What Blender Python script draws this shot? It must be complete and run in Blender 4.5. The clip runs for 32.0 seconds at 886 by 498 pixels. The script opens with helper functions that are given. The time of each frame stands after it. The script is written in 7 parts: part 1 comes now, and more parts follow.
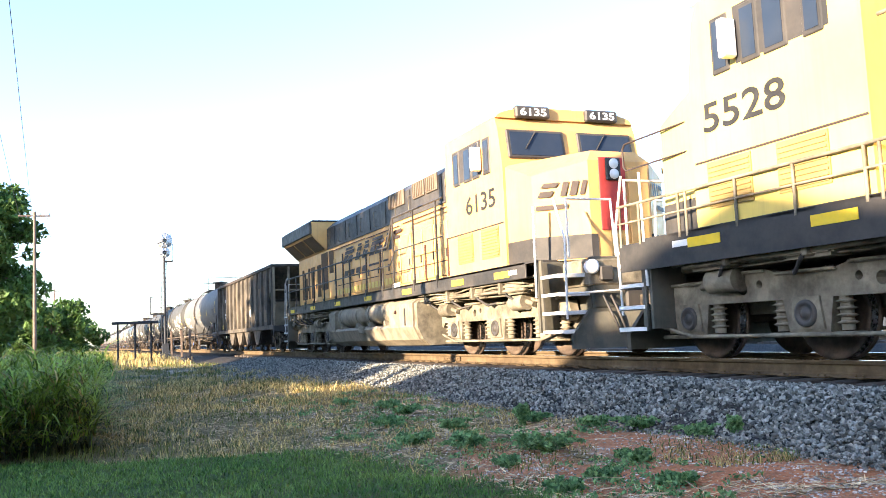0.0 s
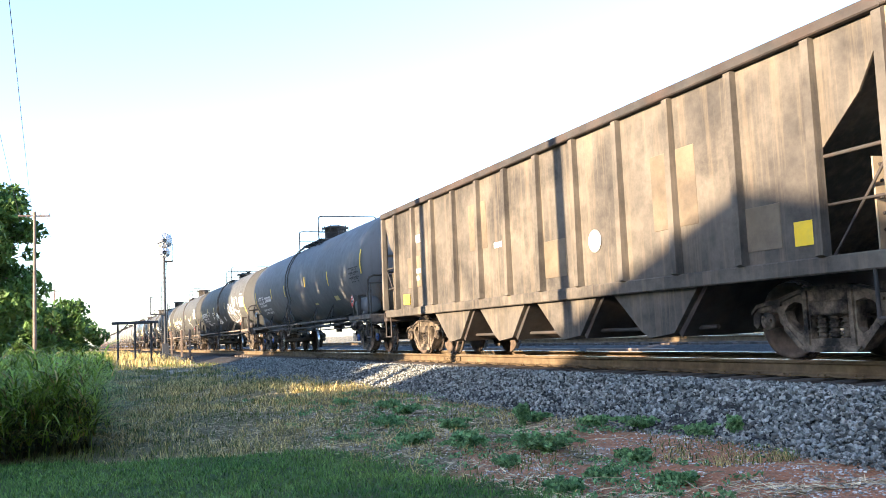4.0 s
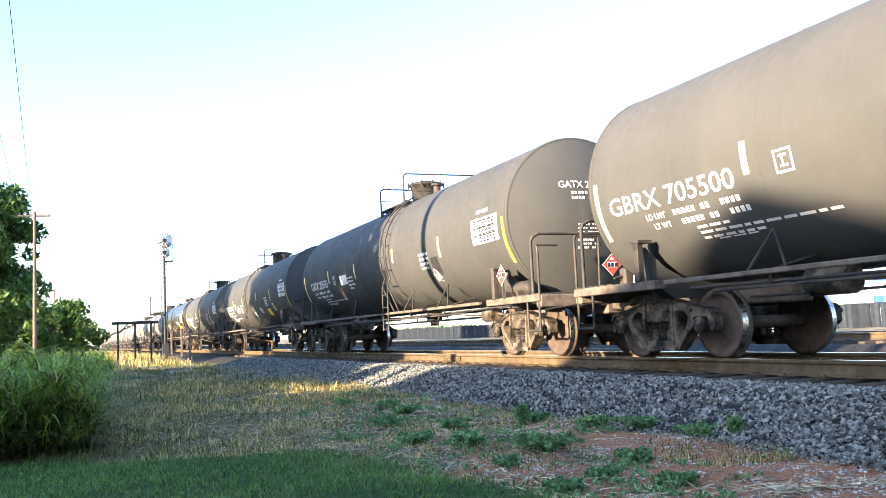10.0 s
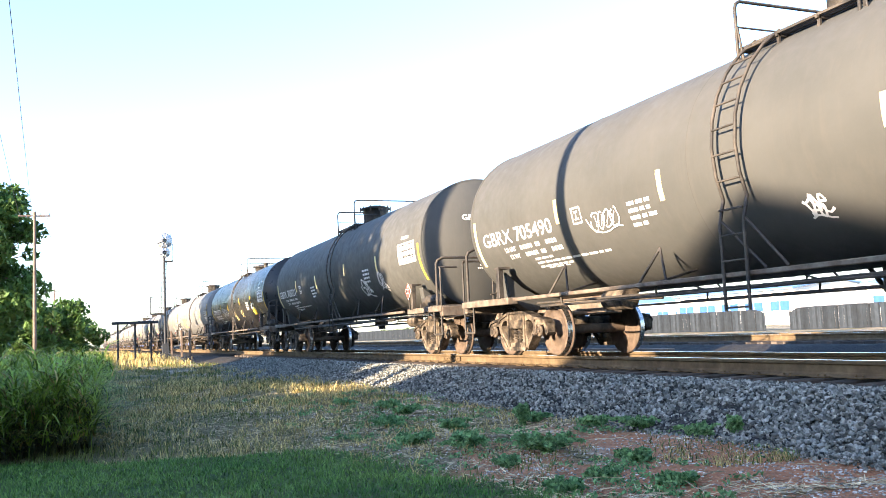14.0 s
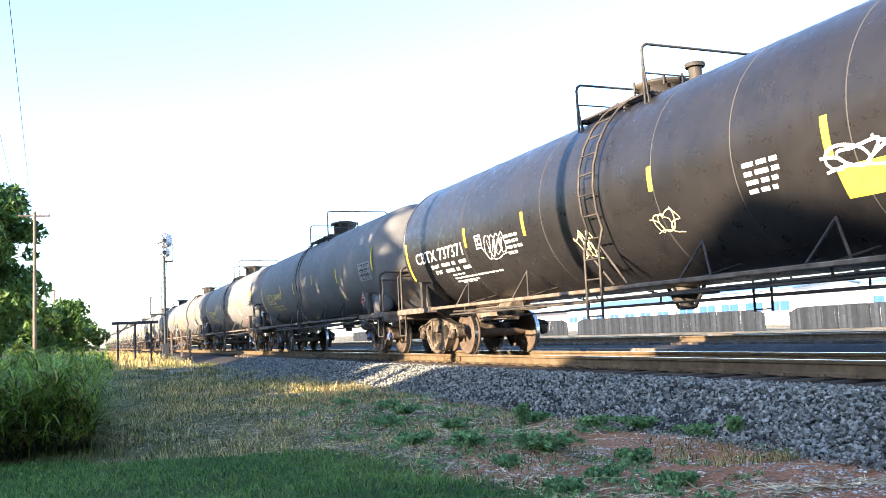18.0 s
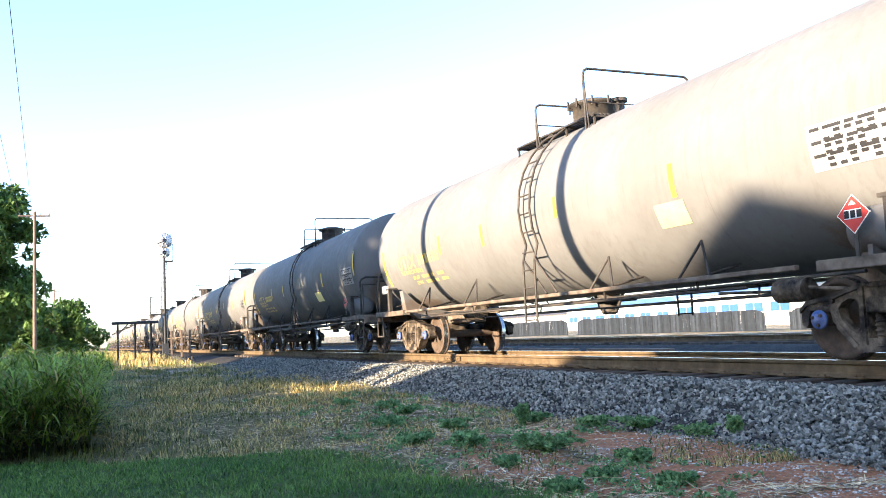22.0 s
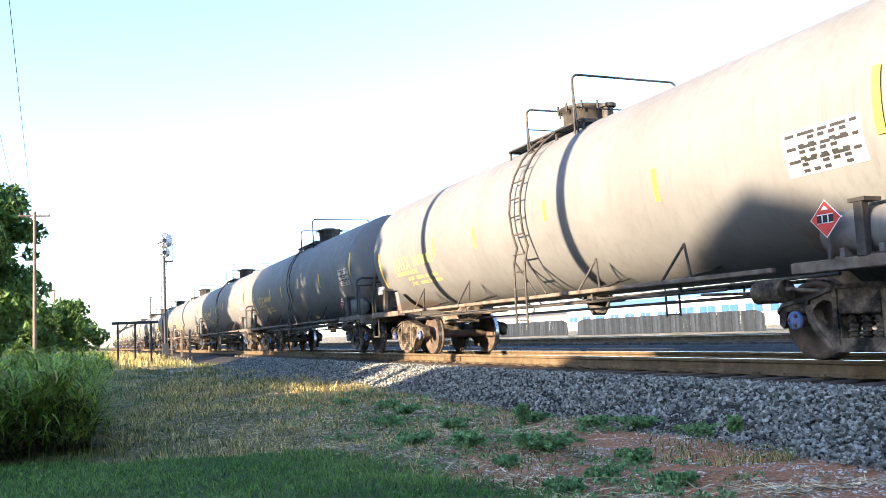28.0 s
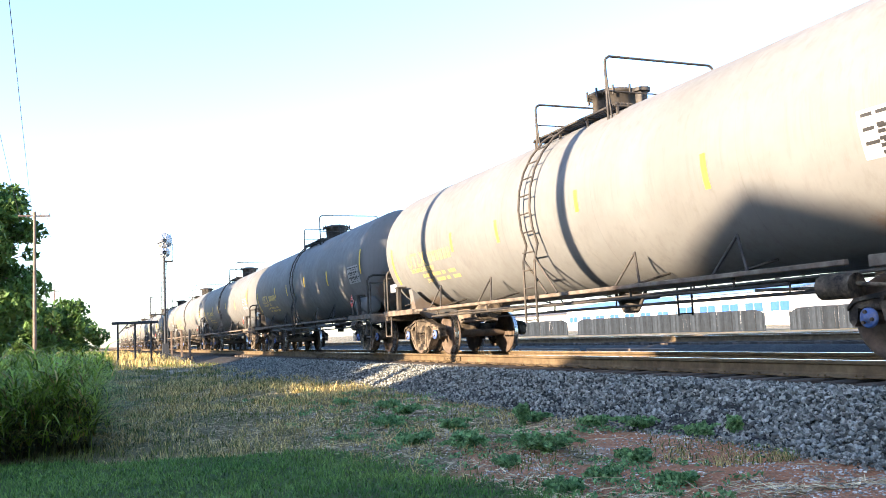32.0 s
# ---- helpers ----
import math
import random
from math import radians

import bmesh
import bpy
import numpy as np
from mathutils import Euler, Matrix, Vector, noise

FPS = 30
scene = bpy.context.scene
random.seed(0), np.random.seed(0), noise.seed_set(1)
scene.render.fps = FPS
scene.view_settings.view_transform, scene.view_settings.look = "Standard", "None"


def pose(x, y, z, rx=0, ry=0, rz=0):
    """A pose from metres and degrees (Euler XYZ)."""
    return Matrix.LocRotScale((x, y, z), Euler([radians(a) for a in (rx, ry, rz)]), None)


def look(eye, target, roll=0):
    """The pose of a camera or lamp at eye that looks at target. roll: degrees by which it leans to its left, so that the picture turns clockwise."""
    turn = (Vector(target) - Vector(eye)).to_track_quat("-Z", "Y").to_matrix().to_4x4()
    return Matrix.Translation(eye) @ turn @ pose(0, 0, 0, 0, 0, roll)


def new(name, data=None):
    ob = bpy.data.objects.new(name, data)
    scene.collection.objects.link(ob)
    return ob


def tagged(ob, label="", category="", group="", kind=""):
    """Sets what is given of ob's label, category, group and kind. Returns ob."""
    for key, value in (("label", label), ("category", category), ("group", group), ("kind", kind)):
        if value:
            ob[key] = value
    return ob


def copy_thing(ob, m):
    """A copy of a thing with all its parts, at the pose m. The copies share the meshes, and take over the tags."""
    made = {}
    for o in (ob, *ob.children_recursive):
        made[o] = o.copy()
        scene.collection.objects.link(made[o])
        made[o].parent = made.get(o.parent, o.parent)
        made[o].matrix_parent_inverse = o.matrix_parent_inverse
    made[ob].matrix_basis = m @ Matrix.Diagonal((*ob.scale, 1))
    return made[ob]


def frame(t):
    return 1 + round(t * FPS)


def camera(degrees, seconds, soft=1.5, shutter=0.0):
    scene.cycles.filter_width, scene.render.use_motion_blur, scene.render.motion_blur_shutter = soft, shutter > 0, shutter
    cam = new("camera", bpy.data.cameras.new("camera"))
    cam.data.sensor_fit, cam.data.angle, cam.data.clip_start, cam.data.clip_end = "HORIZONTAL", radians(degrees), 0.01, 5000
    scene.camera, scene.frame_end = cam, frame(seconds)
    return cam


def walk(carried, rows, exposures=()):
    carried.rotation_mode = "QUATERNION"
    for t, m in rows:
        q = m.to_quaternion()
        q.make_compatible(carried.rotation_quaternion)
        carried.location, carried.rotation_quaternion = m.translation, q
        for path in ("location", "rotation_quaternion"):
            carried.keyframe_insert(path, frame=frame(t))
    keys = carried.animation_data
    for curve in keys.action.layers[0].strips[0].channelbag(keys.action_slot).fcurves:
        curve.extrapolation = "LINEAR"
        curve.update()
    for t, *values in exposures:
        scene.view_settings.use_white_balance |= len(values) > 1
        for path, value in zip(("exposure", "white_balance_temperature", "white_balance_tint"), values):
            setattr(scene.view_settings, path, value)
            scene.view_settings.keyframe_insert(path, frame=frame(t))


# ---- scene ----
from mathutils import geometry

# The camera stands still beside the line; x runs along the track, z = 0 is the top of the rail.
cam = camera(54.02, 32.0, soft=0.55)
EYE = (0.0, -8.539, 0.514)
YAW, PITCH, ROLL = 67.344, 5.432, 2.629
STAND = pose(*EYE) @ pose(0, 0, 0, 0, 0, YAW) @ pose(0, 0, 0, 90 + PITCH) @ pose(0, 0, 0, 0, 0, -ROLL)
walk(cam, [(0, STAND), (32, STAND)], exposures=[(0, 2.52, 5800, 17), (19.5, 2.54, 5800, 17), (21.5, 2.44, 5800, 17), (32, 2.44, 5800, 17)])

# ---- light ----
SUN_EL, SUN_AZ = radians(13), math.atan2(0.30, -0.954)
SUN_WAY = Vector((math.sin(SUN_AZ) * math.cos(SUN_EL), math.cos(SUN_AZ) * math.cos(SUN_EL), math.sin(SUN_EL)))
world = bpy.data.worlds.new("sky")
scene.world = world
world.use_nodes = True
wn = world.node_tree.nodes
sky = wn.new("ShaderNodeTexSky")
sky.sky_type, sky.sun_disc = "NISHITA", False
sky.sun_elevation, sky.sun_rotation = SUN_EL, SUN_AZ
sky.air_density, sky.dust_density, sky.ozone_density = 1.0, 0.8, 2.2
wn["Background"].inputs[1].default_value = 0.134
world.node_tree.links.new(sky.outputs[0], wn["Background"].inputs[0])
sun = new("sun", bpy.data.lights.new("sun", "SUN"))
sun.data.energy, sun.data.angle, sun.data.color = 5.0, radians(0.53), (1.0, 0.77, 0.475)
sun.matrix_world = look((0, 0, 30), Vector((0, 0, 30)) - SUN_WAY)


# ---- materials ----
def ramp(nt, fac, c1, c2, lo=0.3, hi=0.7):
    r = nt.nodes.new("ShaderNodeValToRGB")
    r.color_ramp.elements[0].position, r.color_ramp.elements[1].position = lo, hi
    r.color_ramp.elements[0].color, r.color_ramp.elements[1].color = (*c1, 1), (*c2, 1)
    nt.links.new(fac, r.inputs[0])
    return r.outputs[0]


def noise_tex(nt, vec, scale, detail=5.0, rough=0.6):
    n = nt.nodes.new("ShaderNodeTexNoise")
    n.inputs["Scale"].default_value, n.inputs["Detail"].default_value, n.inputs["Roughness"].default_value = scale, detail, rough
    nt.links.new(vec, n.inputs["Vector"])
    return n.outputs[0]


def mix(nt, fac, a, b, mode="MIX"):
    m = nt.nodes.new("ShaderNodeMix")
    m.data_type, m.blend_type = "RGBA", mode
    for sock, v in ((m.inputs[0], fac), (m.inputs[6], a), (m.inputs[7], b)):
        if isinstance(v, (int, float)):
            sock.default_value = v
        elif isinstance(v, tuple):
            sock.default_value = (*v, 1)
        else:
            nt.links.new(v, sock)
    return m.outputs[2]


def stretched(nt, vec, sx, sy, sz):
    m = nt.nodes.new("ShaderNodeMapping")
    m.inputs["Scale"].default_value = (sx, sy, sz)
    nt.links.new(vec, m.inputs[0])
    return m.outputs[0]


def surf(name, c1, c2, scale=3.0, rough=0.6, metal=0.0, bump=0.0, bscale=40.0, dirt=None, dirt_amount=0.5, dirt_scale=1.2,
         streak=None, by_island=0.0, by_object=0.0, spread=(0.3, 0.7), trans=0.0, gloss=0.2):
    """A worn surface: two colours by a coarse noise, dirt by a second, streaks that run down, fine relief."""
    m = bpy.data.materials.new(name)
    m.use_nodes = True
    nt = m.node_tree
    b = nt.nodes["Principled BSDF"]
    vec = nt.nodes.new("ShaderNodeTexCoord").outputs["Object"]
    col = ramp(nt, noise_tex(nt, vec, scale), c1, c2, *spread)
    if dirt:
        f = ramp(nt, noise_tex(nt, vec, dirt_scale, 8, 0.7), (0, 0, 0), (dirt_amount,) * 3, 0.42, 0.66)
        col = mix(nt, f, col, dirt)
    if streak:
        f = ramp(nt, noise_tex(nt, stretched(nt, vec, 9, 9, 0.35), 1.0, 6, 0.65), (0, 0, 0), (0.55,) * 3, 0.5, 0.75)
        col = mix(nt, f, col, streak)
    if by_island:
        g = nt.nodes.new("ShaderNodeNewGeometry")
        f = ramp(nt, g.outputs["Random Per Island"], (1 - by_island,) * 3, (1 + by_island * 1.4,) * 3, 0, 1)
        col = mix(nt, 1.0, col, f, "MULTIPLY")
    if by_object:
        g = nt.nodes.new("ShaderNodeObjectInfo")
        f = ramp(nt, g.outputs["Random"], (1 - by_object,) * 3, (1 + by_object,) * 3, 0, 1)
        col = mix(nt, 1.0, col, f, "MULTIPLY")
    nt.links.new(col, b.inputs["Base Color"])
    b.inputs["Metallic"].default_value = metal
    b.inputs["Specular IOR Level"].default_value = gloss
    rr = ramp(nt, noise_tex(nt, vec, scale * 4 + 2), (max(rough - 0.12, 0.02),) * 3, (min(rough + 0.12, 1),) * 3)
    nt.links.new(rr, b.inputs["Roughness"])
    if trans:
        b.inputs["Subsurface Weight"].default_value = 0.0
        b.inputs["Transmission Weight"].default_value = 0.0
        t = nt.nodes.new("ShaderNodeBsdfTranslucent")
        nt.links.new(col, t.inputs[0])
        ms = nt.nodes.new("ShaderNodeMixShader")
        ms.inputs[0].default_value = trans
        nt.links.new(b.outputs[0], ms.inputs[1])
        nt.links.new(t.outputs[0], ms.inputs[2])
        nt.links.new(ms.outputs[0], nt.nodes["Material Output"].inputs[0])
    if bump:
        bn = nt.nodes.new("ShaderNodeBump")
        bn.inputs["Strength"].default_value, bn.inputs["Distance"].default_value = 0.6, bump
        nt.links.new(noise_tex(nt, vec, bscale, 4), bn.inputs["Height"])
        nt.links.new(bn.outputs[0], b.inputs["Normal"])
    return m


RUST = (0.16, 0.075, 0.035)
DUST = (0.30, 0.24, 0.17)
M = {
    "tank_grey": surf("tank_grey", (0.132, 0.134, 0.131), (0.160, 0.161, 0.157), 0.7, 0.6, 0.0, 0.002, 6, (0.112, 0.107, 0.098), 0.5, 0.5, streak=(0.102, 0.097, 0.089), by_object=0.06, gloss=0.1),
    "tank_brown": surf("tank_brown", (0.055, 0.056, 0.052), (0.071, 0.071, 0.066), 0.8, 0.6, 0.0, 0.002, 6, (0.086, 0.083, 0.075), 0.3, 0.6, streak=(0.079, 0.075, 0.067), by_object=0.1, gloss=0.1),
    "tank_black": surf("tank_black", (0.011, 0.011, 0.012), (0.019, 0.018, 0.018), 0.8, 0.34, 0.0, 0.002, 6, (0.034, 0.031, 0.028), 0.3, 0.6, streak=(0.028, 0.025, 0.023), gloss=0.4),
    "steel_black": surf("steel_black", (0.018, 0.017, 0.016), (0.045, 0.040, 0.035), 3.0, 0.65, 0.0, 0.002, 40, (0.16, 0.13, 0.095), 0.4, 2.5, gloss=0.3),
    "frame_dusty": surf("frame_dusty", (0.045, 0.040, 0.035), (0.21, 0.18, 0.14), 4.0, 0.75, 0.0, 0.003, 60, RUST, 0.3, 3.0, gloss=0.15),
    "truck_rust": surf("truck_rust", (0.020, 0.017, 0.015), (0.22, 0.175, 0.125), 5.0, 0.8, 0.0, 0.003, 60, (0.015, 0.014, 0.013), 0.9, 3.0, spread=(0.36, 0.66), gloss=0.12),
    "wheel_rust": surf("wheel_rust", (0.06, 0.045, 0.034), (0.15, 0.11, 0.08), 6.0, 0.75, 0.0, 0.002, 80, (0.05, 0.038, 0.03), 0.5, 5.0, gloss=0.15),
    "wheel_tread": surf("wheel_tread", (0.55, 0.53, 0.50), (0.65, 0.63, 0.60), 6.0, 0.28, 1.0),
    "cap_blue": surf("cap_blue", (0.035, 0.08, 0.24), (0.07, 0.13, 0.32), 12.0, 0.55, 0.0, 0.001, 60, DUST, 0.5, 8.0),
    "white": surf("white", (0.72, 0.71, 0.68), (0.80, 0.79, 0.76), 6.0, 0.55, dirt=(0.45, 0.40, 0.33), dirt_amount=0.4, dirt_scale=4.0),
    "yellow": surf("yellow", (0.75, 0.50, 0.02), (0.82, 0.58, 0.04), 5.0, 0.5, dirt=(0.4, 0.3, 0.1), dirt_amount=0.3, dirt_scale=4.0),
    "panel_grey": surf("panel_grey", (0.26, 0.26, 0.25), (0.32, 0.32, 0.31), 5.0, 0.55),
    "mark_yellow": surf("mark_yellow", (0.46, 0.35, 0.085), (0.54, 0.42, 0.12), 5.0, 0.55),
    "cream": surf("cream", (0.80, 0.66, 0.26), (0.86, 0.72, 0.32), 5.0, 0.5),
    "red": surf("red", (0.45, 0.05, 0.04), (0.55, 0.07, 0.05), 5.0, 0.55),
    "ink": surf("ink", (0.02, 0.02, 0.02), (0.035, 0.035, 0.035), 5.0, 0.6),
    "rail": surf("rail", (0.085, 0.060, 0.035), (0.17, 0.125, 0.07), 4.0, 0.8, 0.0, 0.002, 60, (0.045, 0.03, 0.02), 0.5, 3.0, gloss=0.08),
    "rail_head": surf("rail_head", (0.62, 0.61, 0.60), (0.72, 0.71, 0.70), 3.0, 0.22, 1.0),
    "tie": surf("tie", (0.055, 0.045, 0.038), (0.10, 0.082, 0.065), 6.0, 0.85, 0.0, 0.006, 30, by_object=0.3),
    "ballast": surf("ballast", (0.068, 0.070, 0.062), (0.245, 0.247, 0.217), 18.0, 0.85, 0.0, 0.006, 60, by_island=0.75, gloss=0.15),
    # Bed under the stones, near black: the shade in their gaps is painted in.
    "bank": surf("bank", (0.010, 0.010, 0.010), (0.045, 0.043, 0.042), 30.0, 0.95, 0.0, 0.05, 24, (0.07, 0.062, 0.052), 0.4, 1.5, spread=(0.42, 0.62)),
    "fence": surf("fence", (0.015, 0.020, 0.026), (0.026, 0.032, 0.040), 3.0, 0.85, 0.0, 0.004, 30, (0.016, 0.018, 0.021), 0.5, 2.0, by_island=0.4),
    "siding": surf("siding", (0.70, 0.70, 0.68), (0.78, 0.78, 0.76), 1.0, 0.6, dirt=(0.5, 0.48, 0.45), dirt_amount=0.4),
    "roof_blue": surf("roof_blue", (0.10, 0.19, 0.36), (0.14, 0.24, 0.42), 1.0, 0.45, 0.0),
    "roof_dark": surf("roof_dark", (0.09, 0.08, 0.075), (0.14, 0.125, 0.115), 2.0, 0.85, 0.0, 0.01, 12),
    "pole_wood": surf("pole_wood", (0.14, 0.10, 0.075), (0.22, 0.17, 0.13), 4.0, 0.85, 0.0, 0.006, 25, streak=(0.08, 0.06, 0.05)),
    "galv": surf("galv", (0.42, 0.43, 0.44), (0.52, 0.53, 0.54), 5.0, 0.45, 0.7),
    "signal_black": surf("signal_black", (0.03, 0.032, 0.035), (0.05, 0.052, 0.055), 5.0, 0.6),
    "glass": surf("glass", (0.02, 0.03, 0.05), (0.03, 0.04, 0.06), 2.0, 0.06),
    "orange": surf("orange", (0.62, 0.34, 0.10), (0.72, 0.42, 0.14), 0.8, 0.42, 0.0, 0.001, 20, (0.38, 0.22, 0.10), 0.35, 1.0, streak=(0.40, 0.22, 0.09)),
    "loco_yellow": surf("loco_yellow", (0.68, 0.50, 0.11), (0.76, 0.57, 0.15), 0.8, 0.42, 0.0, 0.001, 20, (0.45, 0.32, 0.14), 0.35, 1.0, streak=(0.45, 0.30, 0.10)),
    "loco_black": surf("loco_black", (0.03, 0.03, 0.03), (0.05, 0.048, 0.045), 1.0, 0.5, 0.0, 0.001, 20, (0.12, 0.10, 0.08), 0.4, 1.0),
    "loco_end": surf("loco_end", (0.055, 0.056, 0.046), (0.095, 0.092, 0.074), 1.5, 0.7, 0.0, 0.001, 20, (0.17, 0.145, 0.105), 0.5, 1.4, streak=(0.13, 0.11, 0.08)),
    "loco_under": surf("loco_under", (0.14, 0.122, 0.088), (0.32, 0.28, 0.20), 2.5, 0.8, 0.0, 0.002, 40, (0.05, 0.043, 0.033), 0.75, 2.0, gloss=0.1),
    "loco_tank": surf("loco_tank", (0.20, 0.17, 0.12), (0.33, 0.285, 0.20), 1.6, 0.7, 0.0, 0.002, 30, (0.08, 0.066, 0.05), 0.6, 1.8, streak=(0.10, 0.08, 0.06), gloss=0.15),
    "screen": surf("screen", (0.110, 0.072, 0.044), (0.165, 0.112, 0.068), 2.0, 0.75, 0.0, 0.004, 90),
    "maroon": surf("maroon", (0.05, 0.024, 0.016), (0.085, 0.038, 0.024), 2.0, 0.6),
    "hopper_rust": surf("hopper_rust", (0.064, 0.058, 0.050), (0.155, 0.134, 0.105), 0.9, 0.8, 0.0, 0.003, 40, (0.026, 0.025, 0.024), 0.8, 0.7, streak=(0.19, 0.150, 0.100), gloss=0.12),
    "hopper_black": surf("hopper_black", (0.028, 0.026, 0.024), (0.055, 0.050, 0.045), 2.0, 0.75, 0.0, 0.003, 40, RUST, 0.15, 1.5),
    "emblem_brown": surf("emblem_brown", (0.035, 0.026, 0.022), (0.06, 0.043, 0.035), 3.0, 0.55),
    "tan_louver": surf("tan_louver", (0.13, 0.10, 0.07), (0.18, 0.14, 0.10), 3.0, 0.6),
    "vent_tan": surf("vent_tan", (0.24, 0.17, 0.06), (0.32, 0.22, 0.08), 3.0, 0.6),
    "hopper_tan": surf("hopper_tan", (0.17, 0.135, 0.09), (0.29, 0.235, 0.16), 1.6, 0.8, 0.0, 0.003, 40, (0.07, 0.058, 0.045), 0.6, 1.5, gloss=0.12),
    "white_worn": surf("white_worn", (0.34, 0.33, 0.30), (0.50, 0.48, 0.44), 6.0, 0.6, dirt=(0.20, 0.17, 0.13), dirt_amount=0.6, dirt_scale=5.0),
    "hopper_patch": surf("hopper_patch", (0.105, 0.083, 0.056), (0.18, 0.142, 0.094), 1.2, 0.8, 0.0, 0.003, 40, (0.05, 0.042, 0.037), 0.7, 1.0),
    "bark": surf("bark", (0.10, 0.075, 0.055), (0.18, 0.14, 0.105), 6.0, 0.9, 0.0, 0.02, 14),
    "leaf_dark": surf("leaf_dark", (0.04, 0.08, 0.018), (0.09, 0.155, 0.034), 0.8, 0.55, by_island=0.5, trans=0.3),
    "grass_tall": surf("grass_tall", (0.10, 0.18, 0.024), (0.24, 0.31, 0.045), 0.6, 0.6, by_island=0.7, trans=0.22),
    "mast_grey": surf("mast_grey", (0.028, 0.030, 0.033), (0.05, 0.053, 0.057), 3.0, 0.6),
    "faded_cream": surf("faded_cream", (0.48, 0.40, 0.15), (0.58, 0.48, 0.20), 6.0, 0.6),
    # Dead thatch and the clump's own shade, both put into one dark green.
    "grass_under_shade": surf("grass_under_shade", (0.018, 0.026, 0.008), (0.045, 0.055, 0.016), 0.8, 0.7, by_island=0.6, trans=0.1),
    "grass_dry": surf("grass_dry", (0.27, 0.205, 0.075), (0.48, 0.38, 0.15), 0.6, 0.8, by_island=0.7, trans=0.2),
    "grass_lawn": surf("grass_lawn", (0.050, 0.120, 0.024), (0.130, 0.215, 0.044), 0.8, 0.65, by_island=0.65, trans=0.25),
    "grass_olive": surf("grass_olive", (0.055, 0.080, 0.020), (0.145, 0.155, 0.042), 0.8, 0.7, by_island=0.75, trans=0.2),
    "window_blue": surf("window_blue", (0.035, 0.09, 0.26), (0.05, 0.12, 0.32), 2.0, 0.12),
    "grit": surf("grit", (0.16, 0.14, 0.115), (0.52, 0.47, 0.40), 14.0, 0.85, by_island=0.6, gloss=0.15),
    "weed": surf("weed", (0.090, 0.190, 0.075), (0.185, 0.30, 0.115), 2.0, 0.6, by_island=0.5, trans=0.25),
    "straw": surf("straw", (0.18, 0.145, 0.082), (0.50, 0.41, 0.25), 1.2, 0.8, by_island=0.6),
    "far_woods": surf("far_woods", (0.035, 0.06, 0.03), (0.06, 0.09, 0.04), 0.1, 0.9, by_island=0.4),
}


def spot(nt, vec, x, y, sx, sy):
    """Closeness to a place on the ground: 1 in its middle, 0 at its rim."""
    m = nt.nodes.new("ShaderNodeMapping")
    m.vector_type = "TEXTURE"
    m.inputs["Location"].default_value, m.inputs["Scale"].default_value = (x, y, 0), (sx, sy, 4)
    nt.links.new(vec, m.inputs[0])
    g = nt.nodes.new("ShaderNodeTexGradient")
    g.gradient_type = "SPHERICAL"
    nt.links.new(m.outputs[0], g.inputs[0])
    return g.outputs[1]


def plus(nt, a, b, k=1.0):
    n = nt.nodes.new("ShaderNodeMath")
    n.operation = "MULTIPLY_ADD"
    nt.links.new(b, n.inputs[0])
    n.inputs[1].default_value = k
    nt.links.new(a, n.inputs[2])
    return n.outputs[0]


def soil_material():
    """Ground: brown-grey earth full of grit and thatch, with washed-out red earth in places."""
    m = bpy.data.materials.new("soil")
    m.use_nodes = True
    nt = m.node_tree
    b = nt.nodes["Principled BSDF"]
    vec = nt.nodes.new("ShaderNodeTexCoord").outputs["Object"]
    fine = noise_tex(nt, vec, 26.0, 10, 0.8)
    earth = ramp(nt, fine, (0.22, 0.168, 0.115), (0.76, 0.61, 0.45), 0.38, 0.66)
    red = ramp(nt, fine, (0.24, 0.095, 0.045), (0.62, 0.30, 0.155), 0.34, 0.68)
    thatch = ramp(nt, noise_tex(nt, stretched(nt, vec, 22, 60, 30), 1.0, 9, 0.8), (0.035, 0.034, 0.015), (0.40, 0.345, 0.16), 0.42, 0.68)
    # More dark thatch at the left, which also puts shade there into the colour.
    shaded_thatch = spot(nt, vec, -19.0, -8.0, 13.0, 5.5)
    col = mix(nt, ramp(nt, plus(nt, noise_tex(nt, vec, 0.9, 6, 0.65), shaded_thatch, 0.7), (0, 0, 0), (1, 1, 1), 0.38, 0.56), earth, thatch)
    rough = noise_tex(nt, vec, 2.2, 7, 0.7)
    for x, y, sx, sy in ((-6.0, -3.6, 3.6, 1.0), (-4.6, -3.8, 2.6, 1.3), (-5.6, -5.4, 1.7, 0.8), (-7.4, -5.0, 1.5, 0.6), (-5.0, -4.6, 1.6, 0.7)):
        f = plus(nt, spot(nt, vec, x, y, sx, sy), rough, 0.8)
        col = mix(nt, ramp(nt, f, (0, 0, 0), (0.92,) * 3, 0.52, 0.80), col, red)
    nt.links.new(col, b.inputs["Base Color"])
    b.inputs["Roughness"].default_value = 0.95
    b.inputs["Specular IOR Level"].default_value = 0.2
    bn = nt.nodes.new("ShaderNodeBump")
    bn.inputs["Strength"].default_value, bn.inputs["Distance"].default_value = 1.0, 0.05
    nt.links.new(noise_tex(nt, vec, 22, 8, 0.75), bn.inputs["Height"])
    nt.links.new(bn.outputs[0], b.inputs["Normal"])
    return m


